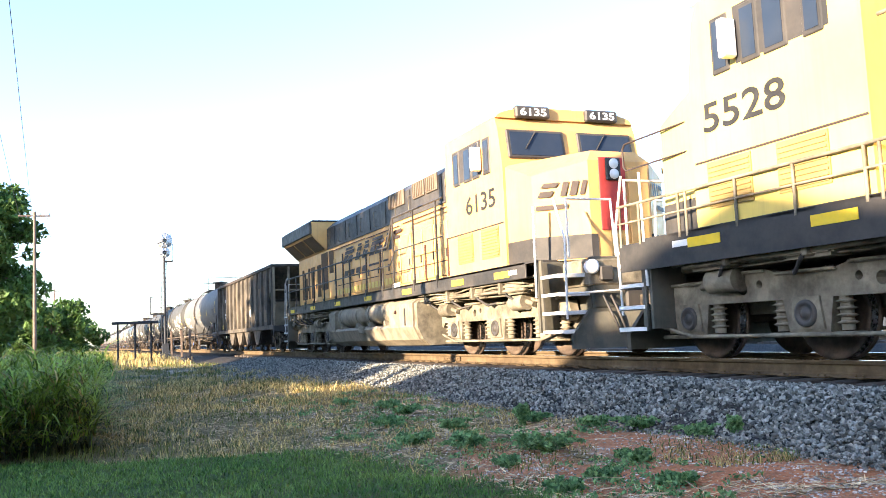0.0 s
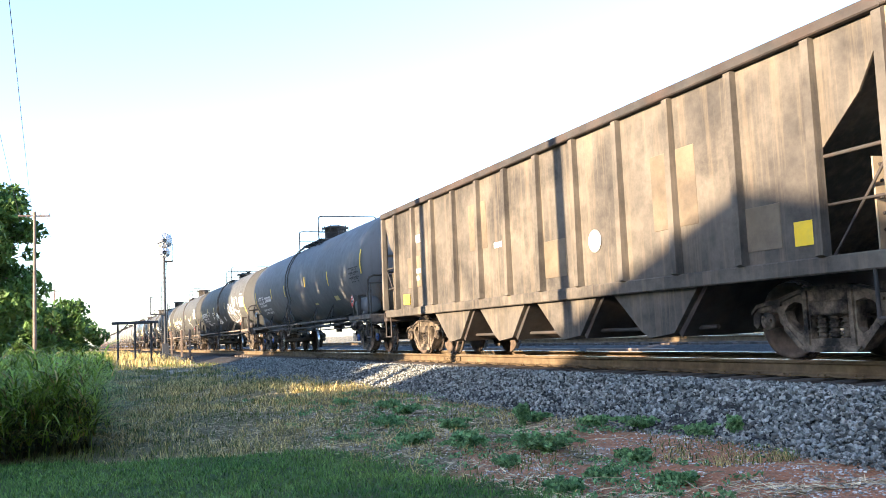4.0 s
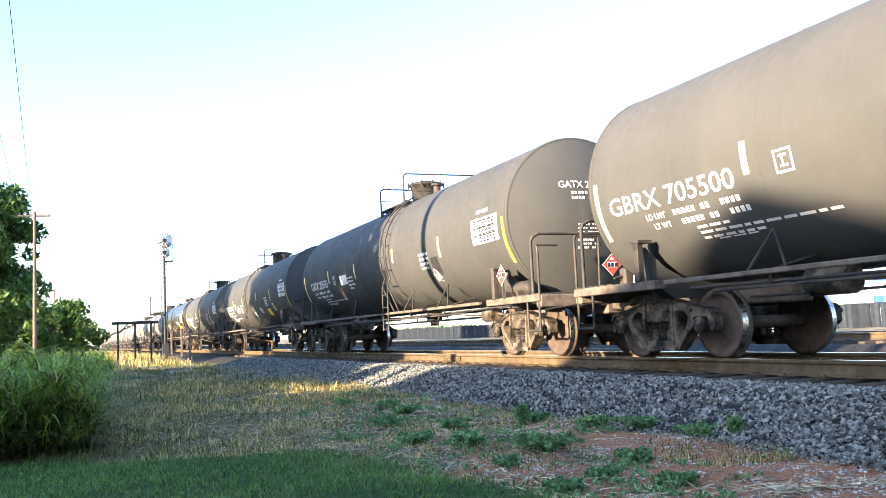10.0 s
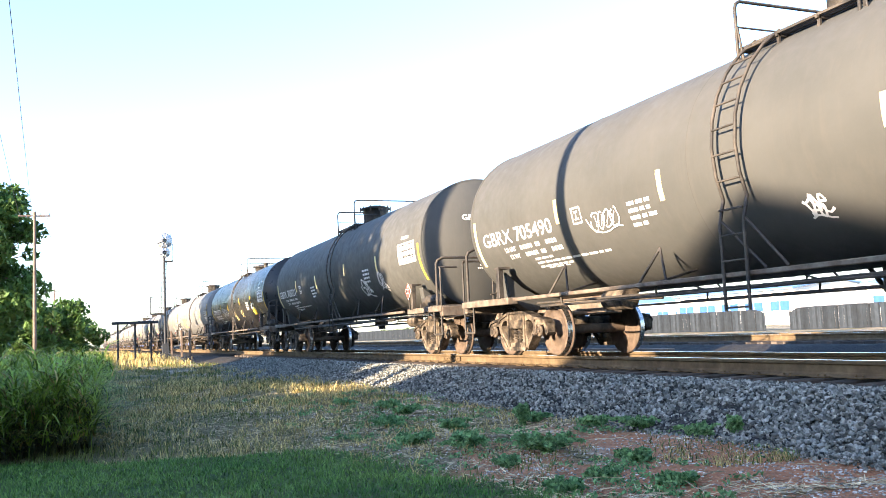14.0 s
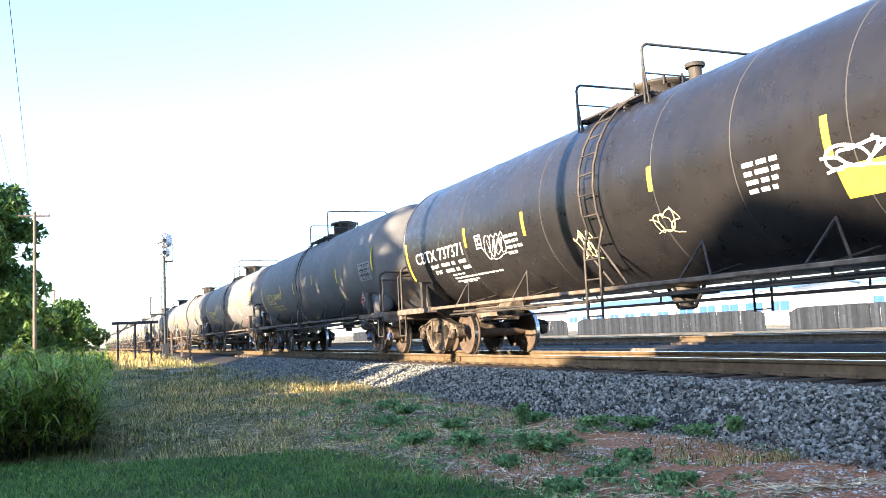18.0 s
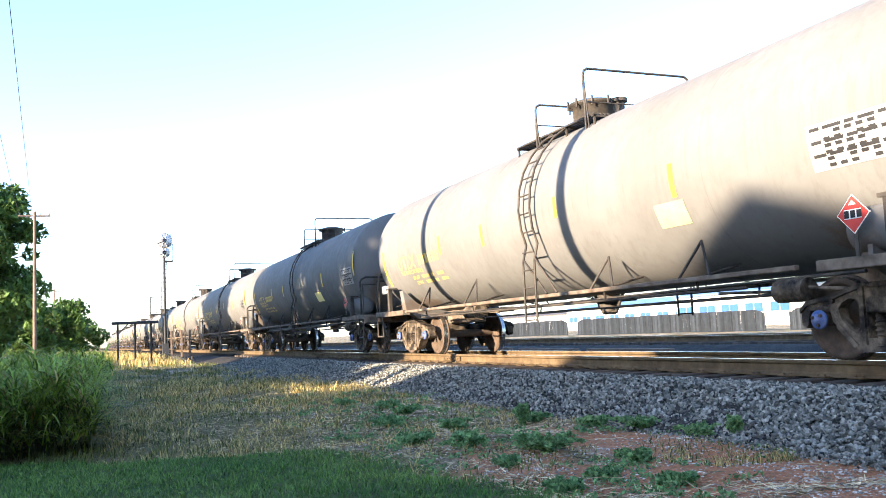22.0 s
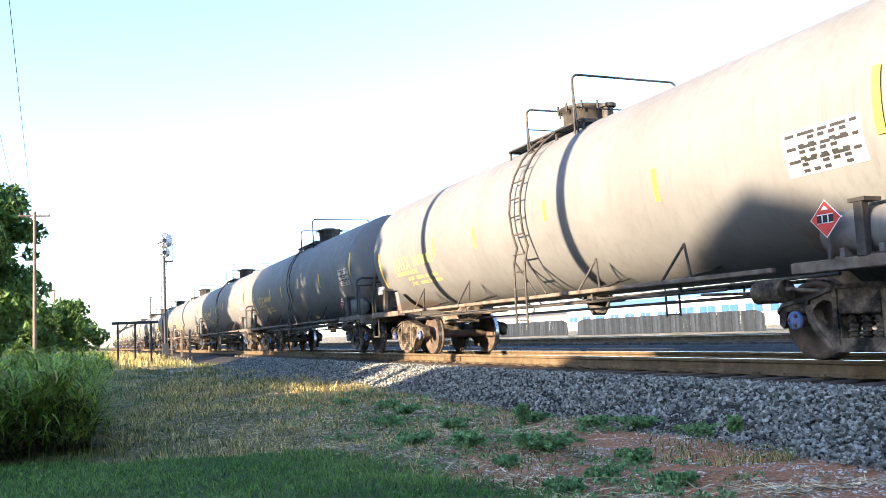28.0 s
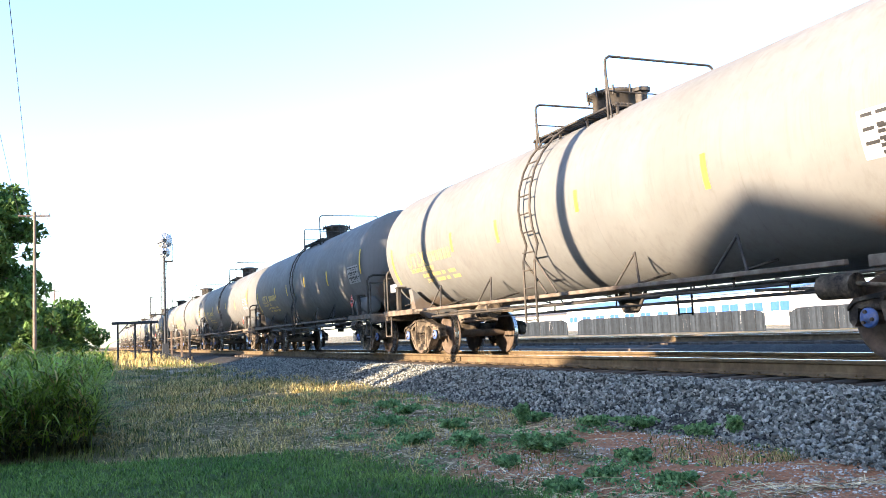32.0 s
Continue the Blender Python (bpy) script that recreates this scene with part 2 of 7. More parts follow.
def stained(base, places, colour):
    """Adds scabby rust stains of their own shape to a paint."""
    nt = M[base].node_tree
    b = nt.nodes["Principled BSDF"]
    vec = nt.nodes.new("ShaderNodeTexCoord").outputs["Object"]
    old = b.inputs["Base Color"].links[0].from_socket
    rough = noise_tex(nt, vec, 7.0, 8, 0.75)
    for x, y, z, sx, sy, sz in places:
        m = nt.nodes.new("ShaderNodeMapping")
        m.vector_type = "TEXTURE"
        m.inputs["Location"].default_value, m.inputs["Scale"].default_value = (x, y, z), (sx, sy, sz)
        nt.links.new(vec, m.inputs[0])
        g = nt.nodes.new("ShaderNodeTexGradient")
        g.gradient_type = "SPHERICAL"
        nt.links.new(m.outputs[0], g.inputs[0])
        old = mix(nt, ramp(nt, plus(nt, g.outputs[1], rough, 0.9), (0, 0, 0), (0.6,) * 3, 0.72, 0.92), old, colour)
    nt.links.new(old, b.inputs["Base Color"])


stained("tank_grey", [(8.0, -0.75, 1.75, 0.7, 0.55, 0.85), (6.6, -1.0, 1.25, 0.9, 0.8, 0.5), (-6.4, -1.0, 1.15, 1.3, 0.8, 0.3)], (0.115, 0.075, 0.045))
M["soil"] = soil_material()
M["turf"] = surf("turf", (0.022, 0.045, 0.012), (0.055, 0.095, 0.026), 9.0, 0.95, 0.0, 0.03, 30, (0.09, 0.07, 0.04), 0.5, 2.5)


# ---- mesh building ----
class Shape:
    """Collects vertices and faces of one part, with a smooth flag and a material slot for each face."""

    def __init__(self):
        self.v, self.f, self.s, self.k = [], [], [], []

    def add(self, verts, faces, smooth=False, slot=0):
        n = len(self.v)
        self.v += [tuple(p) for p in verts]
        self.f += [tuple(i + n for i in q) for q in faces]
        self.s += [smooth] * len(faces)
        self.k += [slot] * len(faces)
        return self

    def box(self, x0, x1, y0, y1, z0, z1, bevel=0.0, slot=0, m=None):
        bm = bmesh.new()
        bmesh.ops.create_cube(bm, size=1)
        for v in bm.verts:
            v.co = Vector(((x0 + x1) / 2 + v.co.x * (x1 - x0), (y0 + y1) / 2 + v.co.y * (y1 - y0), (z0 + z1) / 2 + v.co.z * (z1 - z0)))
        if bevel:
            bmesh.ops.bevel(bm, geom=bm.edges[:], offset=bevel, segments=2 if bevel > 0.03 else 1, affect="EDGES", clamp_overlap=True)
        if m:
            bm.transform(m)
        bm.verts.index_update()
        self.add([v.co for v in bm.verts], [[v.index for v in f.verts] for f in bm.faces], False, slot)
        bm.free()
        return self

    def prism(self, outline, y0, y1, slot=0, axis="y"):
        """An outline in x, z pushed from y0 to y1 (axis 'x': outline in y, z)."""
        n = len(outline)
        put = (lambda a, b, c: (a, c, b)) if axis == "y" else (lambda a, b, c: (c, a, b))
        vs = [put(a, b, y0) for a, b in outline] + [put(a, b, y1) for a, b in outline]
        fs = [[i, (i + 1) % n, n + (i + 1) % n, n + i] for i in range(n)]
        tris = geometry.tessellate_polygon([[Vector((a, b, 0)) for a, b in outline]])
        fs += [list(t) for t in tris] + [[i + n for i in reversed(t)] for t in tris]
        return self.add(vs, fs, False, slot)

    def rod(self, p, q, r, n=8, r2=None, slot=0, caps=True):
        p, q = Vector(p), Vector(q)
        r2 = r if r2 is None else r2
        w = (q - p).normalized()
        u = w.orthogonal().normalized()
        t = w.cross(u)
        ring = [(math.cos(2 * math.pi * i / n), math.sin(2 * math.pi * i / n)) for i in range(n)]
        a = [p + (u * c + t * s) * r for c, s in ring]
        b = [q + (u * c + t * s) * r2 for c, s in ring]
        self.add(a + b, [[i, (i + 1) % n, n + (i + 1) % n, n + i] for i in range(n)], True, slot)
        if caps:
            self.add(a, [list(range(n - 1, -1, -1))], False, slot)
            self.add(b, [list(range(n))], False, slot)
        return self

    def pipe(self, pts, r, n=6, slot=0):
        for a, b in zip(pts, pts[1:]):
            self.rod(a, b, r, n, None, slot)
        for p in pts[1:-1]:
            self.ball(p, r * 1.02, slot=slot)
        return self

    def ball(self, c, r, slot=0, n=6):
        c = Vector(c)
        rows = [(math.sin(math.pi * j / 4), math.cos(math.pi * j / 4)) for j in range(5)]
        vs = [c + Vector((s * math.cos(2 * math.pi * i / n), s * math.sin(2 * math.pi * i / n), z)) * r for s, z in rows for i in range(n)]
        fs = [[j * n + i, j * n + (i + 1) % n, (j + 1) * n + (i + 1) % n, (j + 1) * n + i] for j in range(4) for i in range(n)]
        return self.add(vs, fs, True, slot)

    def turned(self, prof, n=24, axis="x", m=None, slot=0, smooth=True):
        """A profile of (along, radius) turned about an axis."""
        vs = []
        for a, r in prof:
            for i in range(n):
                c, s = math.cos(2 * math.pi * i / n) * r, math.sin(2 * math.pi * i / n) * r
                vs.append(Vector((a, c, s) if axis == "x" else (s, a, c) if axis == "y" else (c, s, a)))
        if m:
            vs = [m @ v for v in vs]
        fs = [[j * n + i, j * n + (i + 1) % n, (j + 1) * n + (i + 1) % n, (j + 1) * n + i] for j in range(len(prof) - 1) for i in range(n)]
        return self.add(vs, fs, smooth, slot)

    def mesh(self, name, *mats):
        me = bpy.data.meshes.new(name)
        me.from_pydata(self.v, [], self.f)
        me.polygons.foreach_set("use_smooth", self.s)
        me.polygons.foreach_set("material_index", self.k)
        for m in mats:
            me.materials.append(M[m] if isinstance(m, str) else m)
        bm = bmesh.new()
        bm.from_mesh(me)
        bmesh.ops.recalc_face_normals(bm, faces=bm.faces[:])
        bm.to_mesh(me)
        bm.free()
        me.update()
        return me


def part(name, shape, mats, parent=None, label="", at=(0, 0, 0)):
    """One mesh object, under its thing or part."""
    mats = mats if isinstance(mats, (tuple, list)) else (mats,)
    ob = new(name, shape if isinstance(shape, bpy.types.Mesh) else shape.mesh(name, *mats))
    if parent is not None:
        ob.parent = parent
    ob.matrix_parent_inverse = Matrix.Translation(at)
    return tagged(ob, label)


def bulk(name, verts, faces, mat, smooth=False):
    """One large mesh from arrays; all faces have as many corners."""
    me = bpy.data.meshes.new(name)
    verts, faces = np.asarray(verts, dtype=np.float32), np.asarray(faces, dtype=np.int32)
    k = faces.shape[1]
    me.vertices.add(len(verts))
    me.vertices.foreach_set("co", verts.ravel())
    me.loops.add(faces.size)
    me.loops.foreach_set("vertex_index", faces.ravel())
    me.polygons.add(len(faces))
    me.polygons.foreach_set("loop_start", np.arange(0, faces.size, k, dtype=np.int32))
    me.polygons.foreach_set("loop_total", np.full(len(faces), k, dtype=np.int32))
    me.polygons.foreach_set("use_smooth", np.full(len(faces), smooth))
    me.update(calc_edges=True)
    me.materials.append(M[mat])
    return new(name, me)


def lettering(text, size, mat, name="lettering", bold=0.0):
    """Raised painted letters as a mesh, in x and z, facing -y, its lower left corner at the origin."""
    cu = bpy.data.curves.new(name, "FONT")
    cu.body, cu.size, cu.extrude, cu.offset, cu.resolution_u = text, size, 0.0, bold, 3
    ob = bpy.data.objects.new(name, cu)
    me = bpy.data.meshes.new_from_object(ob)
    bpy.data.objects.remove(ob)
    me.transform(pose(0, 0, 0, 90))
    me.materials.clear()
    me.materials.append(M[mat])
    return me


def thing(name, label, category, group=""):
    return tagged(new(name), label, category, group)


# ---- ground, banks, tracks ----
def ground_height(x, y):
    """Natural ground: a low trackside strip, a slight rise under the lawn, level country beyond."""
    h = -0.62 + 0.02 * math.sin(x * 0.31 + 1) + 0.025 * math.sin(y * 0.7 + x * 0.13)
    if y > 3:
        h += min((y - 3) * 0.06, 0.12)
    if x < -22:
        h += min((-22 - x) * 0.006, 0.25) * (1 if y < 4 else 0.3)
    return h


def surface_height(x, y):
    """The ground with its small humps, near the line."""
    z = ground_height(x, y)
    if -40 < x < 8 and -12 < y < 16:
        z += 0.05 * noise.noise((x * 1.1, y * 1.1, 0)) + 0.02 * noise.noise((x * 4, y * 4, 3))
    return z


def ground():
    xs = np.unique(np.concatenate([np.linspace(-4000, -120, 30), np.linspace(-120, -40, 60), np.linspace(-40, 8, 160), np.linspace(8, 120, 30), np.linspace(120, 4000, 20)]))
    ys = np.unique(np.concatenate([np.linspace(-4000, -60, 20), np.linspace(-60, -12, 24), np.linspace(-12, 16, 110), np.linspace(16, 60, 20), np.linspace(60, 4000, 20)]))
    vs = []
    for x in xs:
        for y in ys:
            vs.append((x, y, surface_height(x, y)))
    ny = len(ys)
    i, j = np.meshgrid(np.arange(len(xs) - 1), np.arange(ny - 1), indexing="ij")
    a = (i * ny + j).ravel()
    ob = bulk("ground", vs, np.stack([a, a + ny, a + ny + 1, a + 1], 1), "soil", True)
    tagged(ob, "trackside ground of red earth, dry thatch and turf", "ground", kind="structure")


def bank(name, yc, x0, x1, toe_near, toe_far, label):
    """The ballast bed of one track: shoulders, slopes, uneven toe."""
    n = 500
    vs, fs = [], []
    prof = [(-toe_near, -0.75), (-toe_near + 0.15, -0.60), (-2.05, -0.27), (-1.75, -0.25), (-0.95, -0.30), (0, -0.27), (0.95, -0.30), (1.75, -0.25), (2.05, -0.27), (toe_far - 0.15, -0.60), (toe_far, -0.75)]
    xs = np.concatenate([np.linspace(x0, -45, 90), np.linspace(-44.8, 6, 360), np.linspace(7, x1, 50)])
    for x in xs:
        for k, (y, z) in enumerate(prof):
            w = 0.13 * noise.noise((x * 0.6, k * 3.1, yc)) if k in (0, 1, 9, 10) else 0.03 * noise.noise((x * 1.5, k * 2.0, yc))
            far = max(0.0, min(1.0, (-14 - x) / 12)) * (1.0 if k < 2 else 0.0)
            vs.append((x, yc + y + w - 0.9 * far, z + 0.03 * noise.noise((x * 2.0, k * 5.0, 1 + yc))))
    m = len(prof)
    for i in range(len(xs) - 1):
        for k in range(m - 1):
            fs.append((i * m + k, (i + 1) * m + k, (i + 1) * m + k + 1, i * m + k + 1))
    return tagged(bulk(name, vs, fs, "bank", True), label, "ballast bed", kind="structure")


def rail_mesh(name, x0, x1):
    """A flat-bottomed rail with a worn bright running top, 0.19 m high."""
    s = Shape()
    prof = [(-0.076, -0.190), (-0.076, -0.178), (-0.020, -0.160), (-0.009, -0.140), (-0.009, -0.060), (-0.036, -0.042), (-0.037, -0.012), (-0.029, -0.001)]
    full = prof + [(-a, b) for a, b in reversed(prof)]
    n = len(full)
    vs = [(x0, a, b) for a, b in full] + [(x1, a, b) for a, b in full]
    for i in range(n):
        j = (i + 1) % n
        s.add([vs[i], vs[j], vs[n + j], vs[n + i]], [(0, 1, 2, 3)], False, 1 if i == 7 else 0)
    s.add([vs[i] for i in range(n)], [tuple(range(n))])
    return s.mesh(name, "rail", "rail_head")


def track(name, yc, x0, x1, label, near):
    t = thing(name, label, "railway track")
    t.location = (0, yc, 0)
    t["kind"] = "structure"
    for side in (-1, 1):
        part("rail", rail_mesh("rail", x0, x1), "rail", t, "", (0, side * 0.755, 0))
    # rail joint bars with bolts
    for x, side in ((-18.32, -1), (-30.4, -1), (-24.2, 1), (-6.3, 1)):
        s = Shape().box(-0.46, 0.46, -0.052, -0.022, -0.150, -0.055, 0.008).box(-0.46, 0.46, 0.022, 0.052, -0.150, -0.055, 0.008)
        for k in range(6):
            s.rod((-0.38 + k * 0.152, -0.075, -0.10), (-0.38 + k * 0.152, -0.05, -0.10), 0.018, 6)
        if near:
            part("joint_bar", s, "rail", t, "rusted joint bar with six bolts", (x, side * 0.755, 0))
    tm = Shape().box(-0.115, 0.115, -1.3, 1.3, -0.37, -0.193, 0.012).mesh("tie", "tie")
    pl = Shape().box(-0.10, 0.10, -0.17, 0.17, -0.194, -0.178, 0.004).rod((-0.05, -0.10, -0.18), (-0.05, -0.10, -0.155), 0.014, 6).rod((0.05, -0.10, -0.18), (0.05, -0.10, -0.155), 0.014, 6).mesh("tie_plate", "rail")
    span = [(-46, 4)] if near else [(-60, -10)]
    for a, b in span:
        x = a
        while x < b:
            ob = part("tie", tm, "tie", t, "", (x + random.uniform(-0.03, 0.03), random.uniform(-0.05, 0.05), random.uniform(-0.012, 0.0)))
            if near:
                part("tie_plate", pl, "rail", t, "", (x, -0.755, 0))
            x += 0.52
    s = Shape()
    x = x0 + 1
    while x < x1:
        if not (span[0][0] - 0.3 < x < span[0][1] + 0.3):
            s.add([(x + a, b, c) for a, b, c in [(-0.11, -1.3, -0.2), (0.11, -1.3, -0.2), (0.11, 1.3, -0.2), (-0.11, 1.3, -0.2)]], [(0, 1, 2, 3)])
        x += 0.52
    if s.v:
        tagged(part("far_ties", s, "tie", t), kind="stuff")
    return t


def stones():
    """Crushed rock of the near ballast slope, thinning out over the earth below it."""
    rng = np.random.default_rng(4)
    base = np.array([(1, 0, 0), (-1, 0, 0), (0, 1, 0), (0, -1, 0), (0, 0, 1), (0, 0, -1), (0.7, 0.7, 0.5), (-0.7, 0.6, -0.5)], dtype=float)
    tri = np.array([(4, 0, 6), (4, 6, 2), (0, 2, 6), (4, 2, 1), (4, 1, 3), (4, 3, 0), (5, 2, 0), (5, 7, 2), (5, 1, 7), (1, 2, 7), (5, 3, 1), (5, 0, 3)])
    n = 64000
    x = -4.0 - 34 * rng.uniform(0, 1, n) ** 1.7
    u = rng.uniform(0, 1, n)
    far = np.clip((-14 - x) / 12, 0, 1)
    toe = 2.95 + 0.9 * far
    y = -(1.0 + (toe + 0.25 - 1.0) * u)
    thin = rng.uniform(0, 1, n) > np.clip((-y - toe + 0.35) / 0.8, 0, 0.85)
    x, y = x[thin], y[thin]
    toe = toe[thin]
    n = len(x)
    ground_z = np.array([ground_height(a, b) for a, b in zip(x, y)])
    slope = np.where(y > -2.05, -0.255 - 0.06 * np.clip((y + 1.45) / 0.35, 0, 1), -0.27 - 0.33 * (-y - 2.05) / (toe - 0.15 - 2.05))
    z = np.maximum(slope, ground_z) + rng.uniform(-0.004, 0.045, n)
    r = rng.uniform(0.014, 0.031, n) * np.where(y < -toe, 0.7, 1)
    sc = r[:, None, None] * (base[None] * rng.uniform(0.75, 1.25, (n, 8, 1)) + rng.uniform(-0.15, 0.15, (n, 8, 3))) * rng.uniform(0.7, 1.25, (n, 1, 3))
    ang = rng.uniform(0, 6.28, (n, 2))
    ca, sa, cb, sb = np.cos(ang[:, :1]), np.sin(ang[:, :1]), np.cos(ang[:, 1:]), np.sin(ang[:, 1:])
    X = sc[..., 0] * ca - sc[..., 1] * sa
    Y = sc[..., 0] * sa + sc[..., 1] * ca
    Z = sc[..., 2]
    Y, Z = Y * cb - Z * sb, Y * sb + Z * cb
    v = np.stack([X + x[:, None], Y + y[:, None], Z + z[:, None]], 2).reshape(-1, 3)
    f = (tri[None] + 8 * np.arange(n)[:, None, None]).reshape(-1, 3)
    tagged(bulk("gravel", v, f, "ballast"), "loose grey crushed rock on the ballast slope", "gravel", kind="stuff")
    # grit and strayed stones on the bare earth below the slope
    n = 26000
    x = -3.6 - 12 * rng.uniform(0, 1, n) ** 1.5
    y = -3.0 - 3.2 * rng.uniform(0, 1, n) ** 1.3
    z = np.array([surface_height(a, b) for a, b in zip(x, y)])
    r = 0.004 + 0.011 * rng.uniform(0, 1, n) ** 3
    v = (base[None] * rng.uniform(0.6, 1.3, (n, 8, 1)) * r[:, None, None] * np.array([1.2, 1, 0.7]) + np.stack([x, y, z], 1)[:, None]).reshape(-1, 3)
    tagged(bulk("grit", v, (tri[None] + 8 * np.arange(n)[:, None, None]).reshape(-1, 3), "grit"), "scattered grit and small stones on bare earth", "gravel", kind="stuff")


ground()
bank("ballast_bed", 0.0, -900, 400, 3.0, 3.4, "grey crushed-rock bed of the main track, shade between stones put into its colour")
bank("siding_bed", 10.9, -900, 400, 3.0, 3.2, "grey crushed-rock bed of the second track, shade put into its colour")
track("track", 0.0, -900, 400, "main track of rusty rails with bright heads on dark ties", True)
track("siding_track", 10.9, -900, 400, "second track of rusty rails beyond the train", False)
stones()


# ---- rolling stock: running gear ----
SPIN_FREIGHT, SPIN_LOCO, VEHICLES = [], [], []


def wheelset_shape(r, cap_r):
    """Two flanged wheels with dished plates, the axle and the round bearing ends."""
    s = Shape()
    for side in (-1, 1):
        prof = [(0.62, 0.10), (0.66, 0.16), (0.685, r * 0.62), (0.66, r - 0.075), (0.655, r + 0.026), (0.69, r + 0.026), (0.705, r + 0.004), (0.795, r - 0.004), (0.80, r - 0.07), (0.755, r - 0.085), (0.735, r * 0.6), (0.78, 0.15), (0.80, 0.12), (0.80, 0.0)]
        prof = [(side * a, b) for a, b in prof]
        s.turned(prof, 40, "y", None, 0, True)
        s.turned([(side * 0.7052, r + 0.0045), (side * 0.794, r - 0.0025)], 40, "y", None, 1, True)
    s.rod((0, -0.66, 0), (0, 0.66, 0), 0.085, 12)
    for side in (-1, 1):
        s.rod((0, side * 0.8, 0), (0, side * 1.10, 0), 0.078, 12)
        s.turned([(side * 1.095, cap_r), (side * 1.125, cap_r), (side * 1.135, cap_r * 0.8), (side * 1.13, cap_r * 0.45), (side * 1.15, cap_r * 0.42), (side * 1.15, 0)], 20, "y", None, 2)
        for k in range(3):
            a = 2 * math.pi * k / 3 + 0.4
            c = Vector((math.cos(a) * cap_r * 0.62, side * 1.13, math.sin(a) * cap_r * 0.62))
            s.rod(c, c + Vector((0, side * 0.028, 0)), 0.02, 6, None, 0)
    return s


WHEELSET = {k: wheelset_shape(0.457, 0.105).mesh("wheelset", "wheel_rust", "wheel_tread", k) for k in ("cap_blue", "truck_rust")}
WHEELSET_LOCO = wheelset_shape(0.533, 0.12).mesh("wheelset", "wheel_rust", "wheel_tread", "loco_under")


def pierced(s, loops, y0, y1):
    """A plate in x, z with holes: the first loop is its outline, the others are its openings."""
    flat = [p for loop in loops for p in loop]
    n = len(flat)
    tris = geometry.tessellate_polygon([[Vector((a, b, 0)) for a, b in loop] for loop in loops])
    fs = [tuple(t) for t in tris] + [tuple(i + n for i in reversed(t)) for t in tris]
    k = 0
    for loop in loops:
        m = len(loop)
        fs += [(k + i, k + (i + 1) % m, n + k + (i + 1) % m, n + k + i) for i in range(m)]
        k += m
    return s.add([(a, y0, b) for a, b in flat] + [(a, y1, b) for a, b in flat], fs)


def side_frame_shape():
    """The cast side frame of a freight truck: bowed top member, two pockets, spring window, pedestals over the bearings."""
    s = Shape()
    half = [(0.30, 0.82), (0.50, 0.77), (0.70, 0.71), (0.90, 0.69), (1.06, 0.66), (1.15, 0.58), (1.16, 0.42), (1.10, 0.37), (1.06, 0.42), (1.03, 0.56), (0.75, 0.56), (0.72, 0.43), (0.64, 0.36), (0.44, 0.15), (0.36, 0.11)]
    outline = half + [(-a, b) for a, b in reversed(half)]
    pocket = [(0.36, 0.64), (0.36, 0.36), (0.42, 0.30), (0.50, 0.34), (0.61, 0.46), (0.64, 0.57), (0.58, 0.63), (0.48, 0.67)]
    window = [(-0.27, 0.25), (0.27, 0.25), (0.27, 0.66), (-0.27, 0.66)]
    pierced(s, [outline, pocket, [(-a, b) for a, b in pocket], window], -1.09, -0.95)
    # flanges that stand proud of the web
    top = half[:6]
    rim = top + [(a, b - 0.045) for a, b in reversed(top)]
    for d in (-1, 1):
        s.prism([(d * a, b) for a, b in rim], -1.12, -0.93)
        s.prism([(d * 0.66, 0.37), (d * 0.44, 0.145), (d * 0.40, 0.18), (d * 0.62, 0.40)], -1.115, -0.93)
        s.prism([(d * 0.34, 0.78), (d * 0.285, 0.78), (d * 0.285, 0.18), (d * 0.34, 0.18)], -1.12, -0.94)
        s.box(d * 0.889 - 0.13, d * 0.889 + 0.13, -1.10, -0.94, 0.555, 0.60, 0.01)
        s.rod((d * 0.70, -1.125, 0.655), (d * 0.70, -1.09, 0.655), 0.03, 8)
    s.prism([(-0.42, 0.17), (0.42, 0.17), (0.35, 0.105), (-0.35, 0.105)], -1.13, -0.92)
    s.prism([(-0.30, 0.825), (0.30, 0.825), (0.30, 0.78), (-0.30, 0.78)], -1.12, -0.93)
    return s


def spring_shape():
    s = Shape()
    for k in range(3):
        x = -0.17 + 0.17 * k
        for j in range(5):
            s.turned([(0.262 + j * 0.05, 0.045), (0.275 + j * 0.05, 0.068), (0.288 + j * 0.05, 0.045)], 10, "z", Matrix.Translation((x, -1.02, 0)))
        s.rod((x, -1.02, 0.24), (x, -1.02, 0.52), 0.045, 8)
    s.box(-0.26, 0.26, -1.13, -0.90, 0.505, 0.665, 0.02)
    return s


def bolster_shape():
    s = Shape()
    s.box(-0.20, 0.20, -1.05, 1.05, 0.50, 0.68, 0.03)
    s.rod((0, 0, 0.66), (0, 0, 0.86), 0.20, 14)
    for d in (-1, 1):
        s.box(d * 0.52 - 0.05, d * 0.52 + 0.05, -0.85, 0.85, 0.36, 0.46, 0.015)
        for y in (-0.70, 0.70):
            s.box(d * 0.44 - 0.04, d * 0.44 + 0.04, y - 0.05, y + 0.05, 0.30, 0.62, 0.01)
    s.rod((-0.5, 0.1, 0.5), (0.5, 0.1, 0.42), 0.025, 6)
    return s


SIDE = side_frame_shape()
SIDE_FAR = Shape().add([(x, -y, z) for x, y, z in SIDE.v], SIDE.f)
TRUCK_PARTS = {}


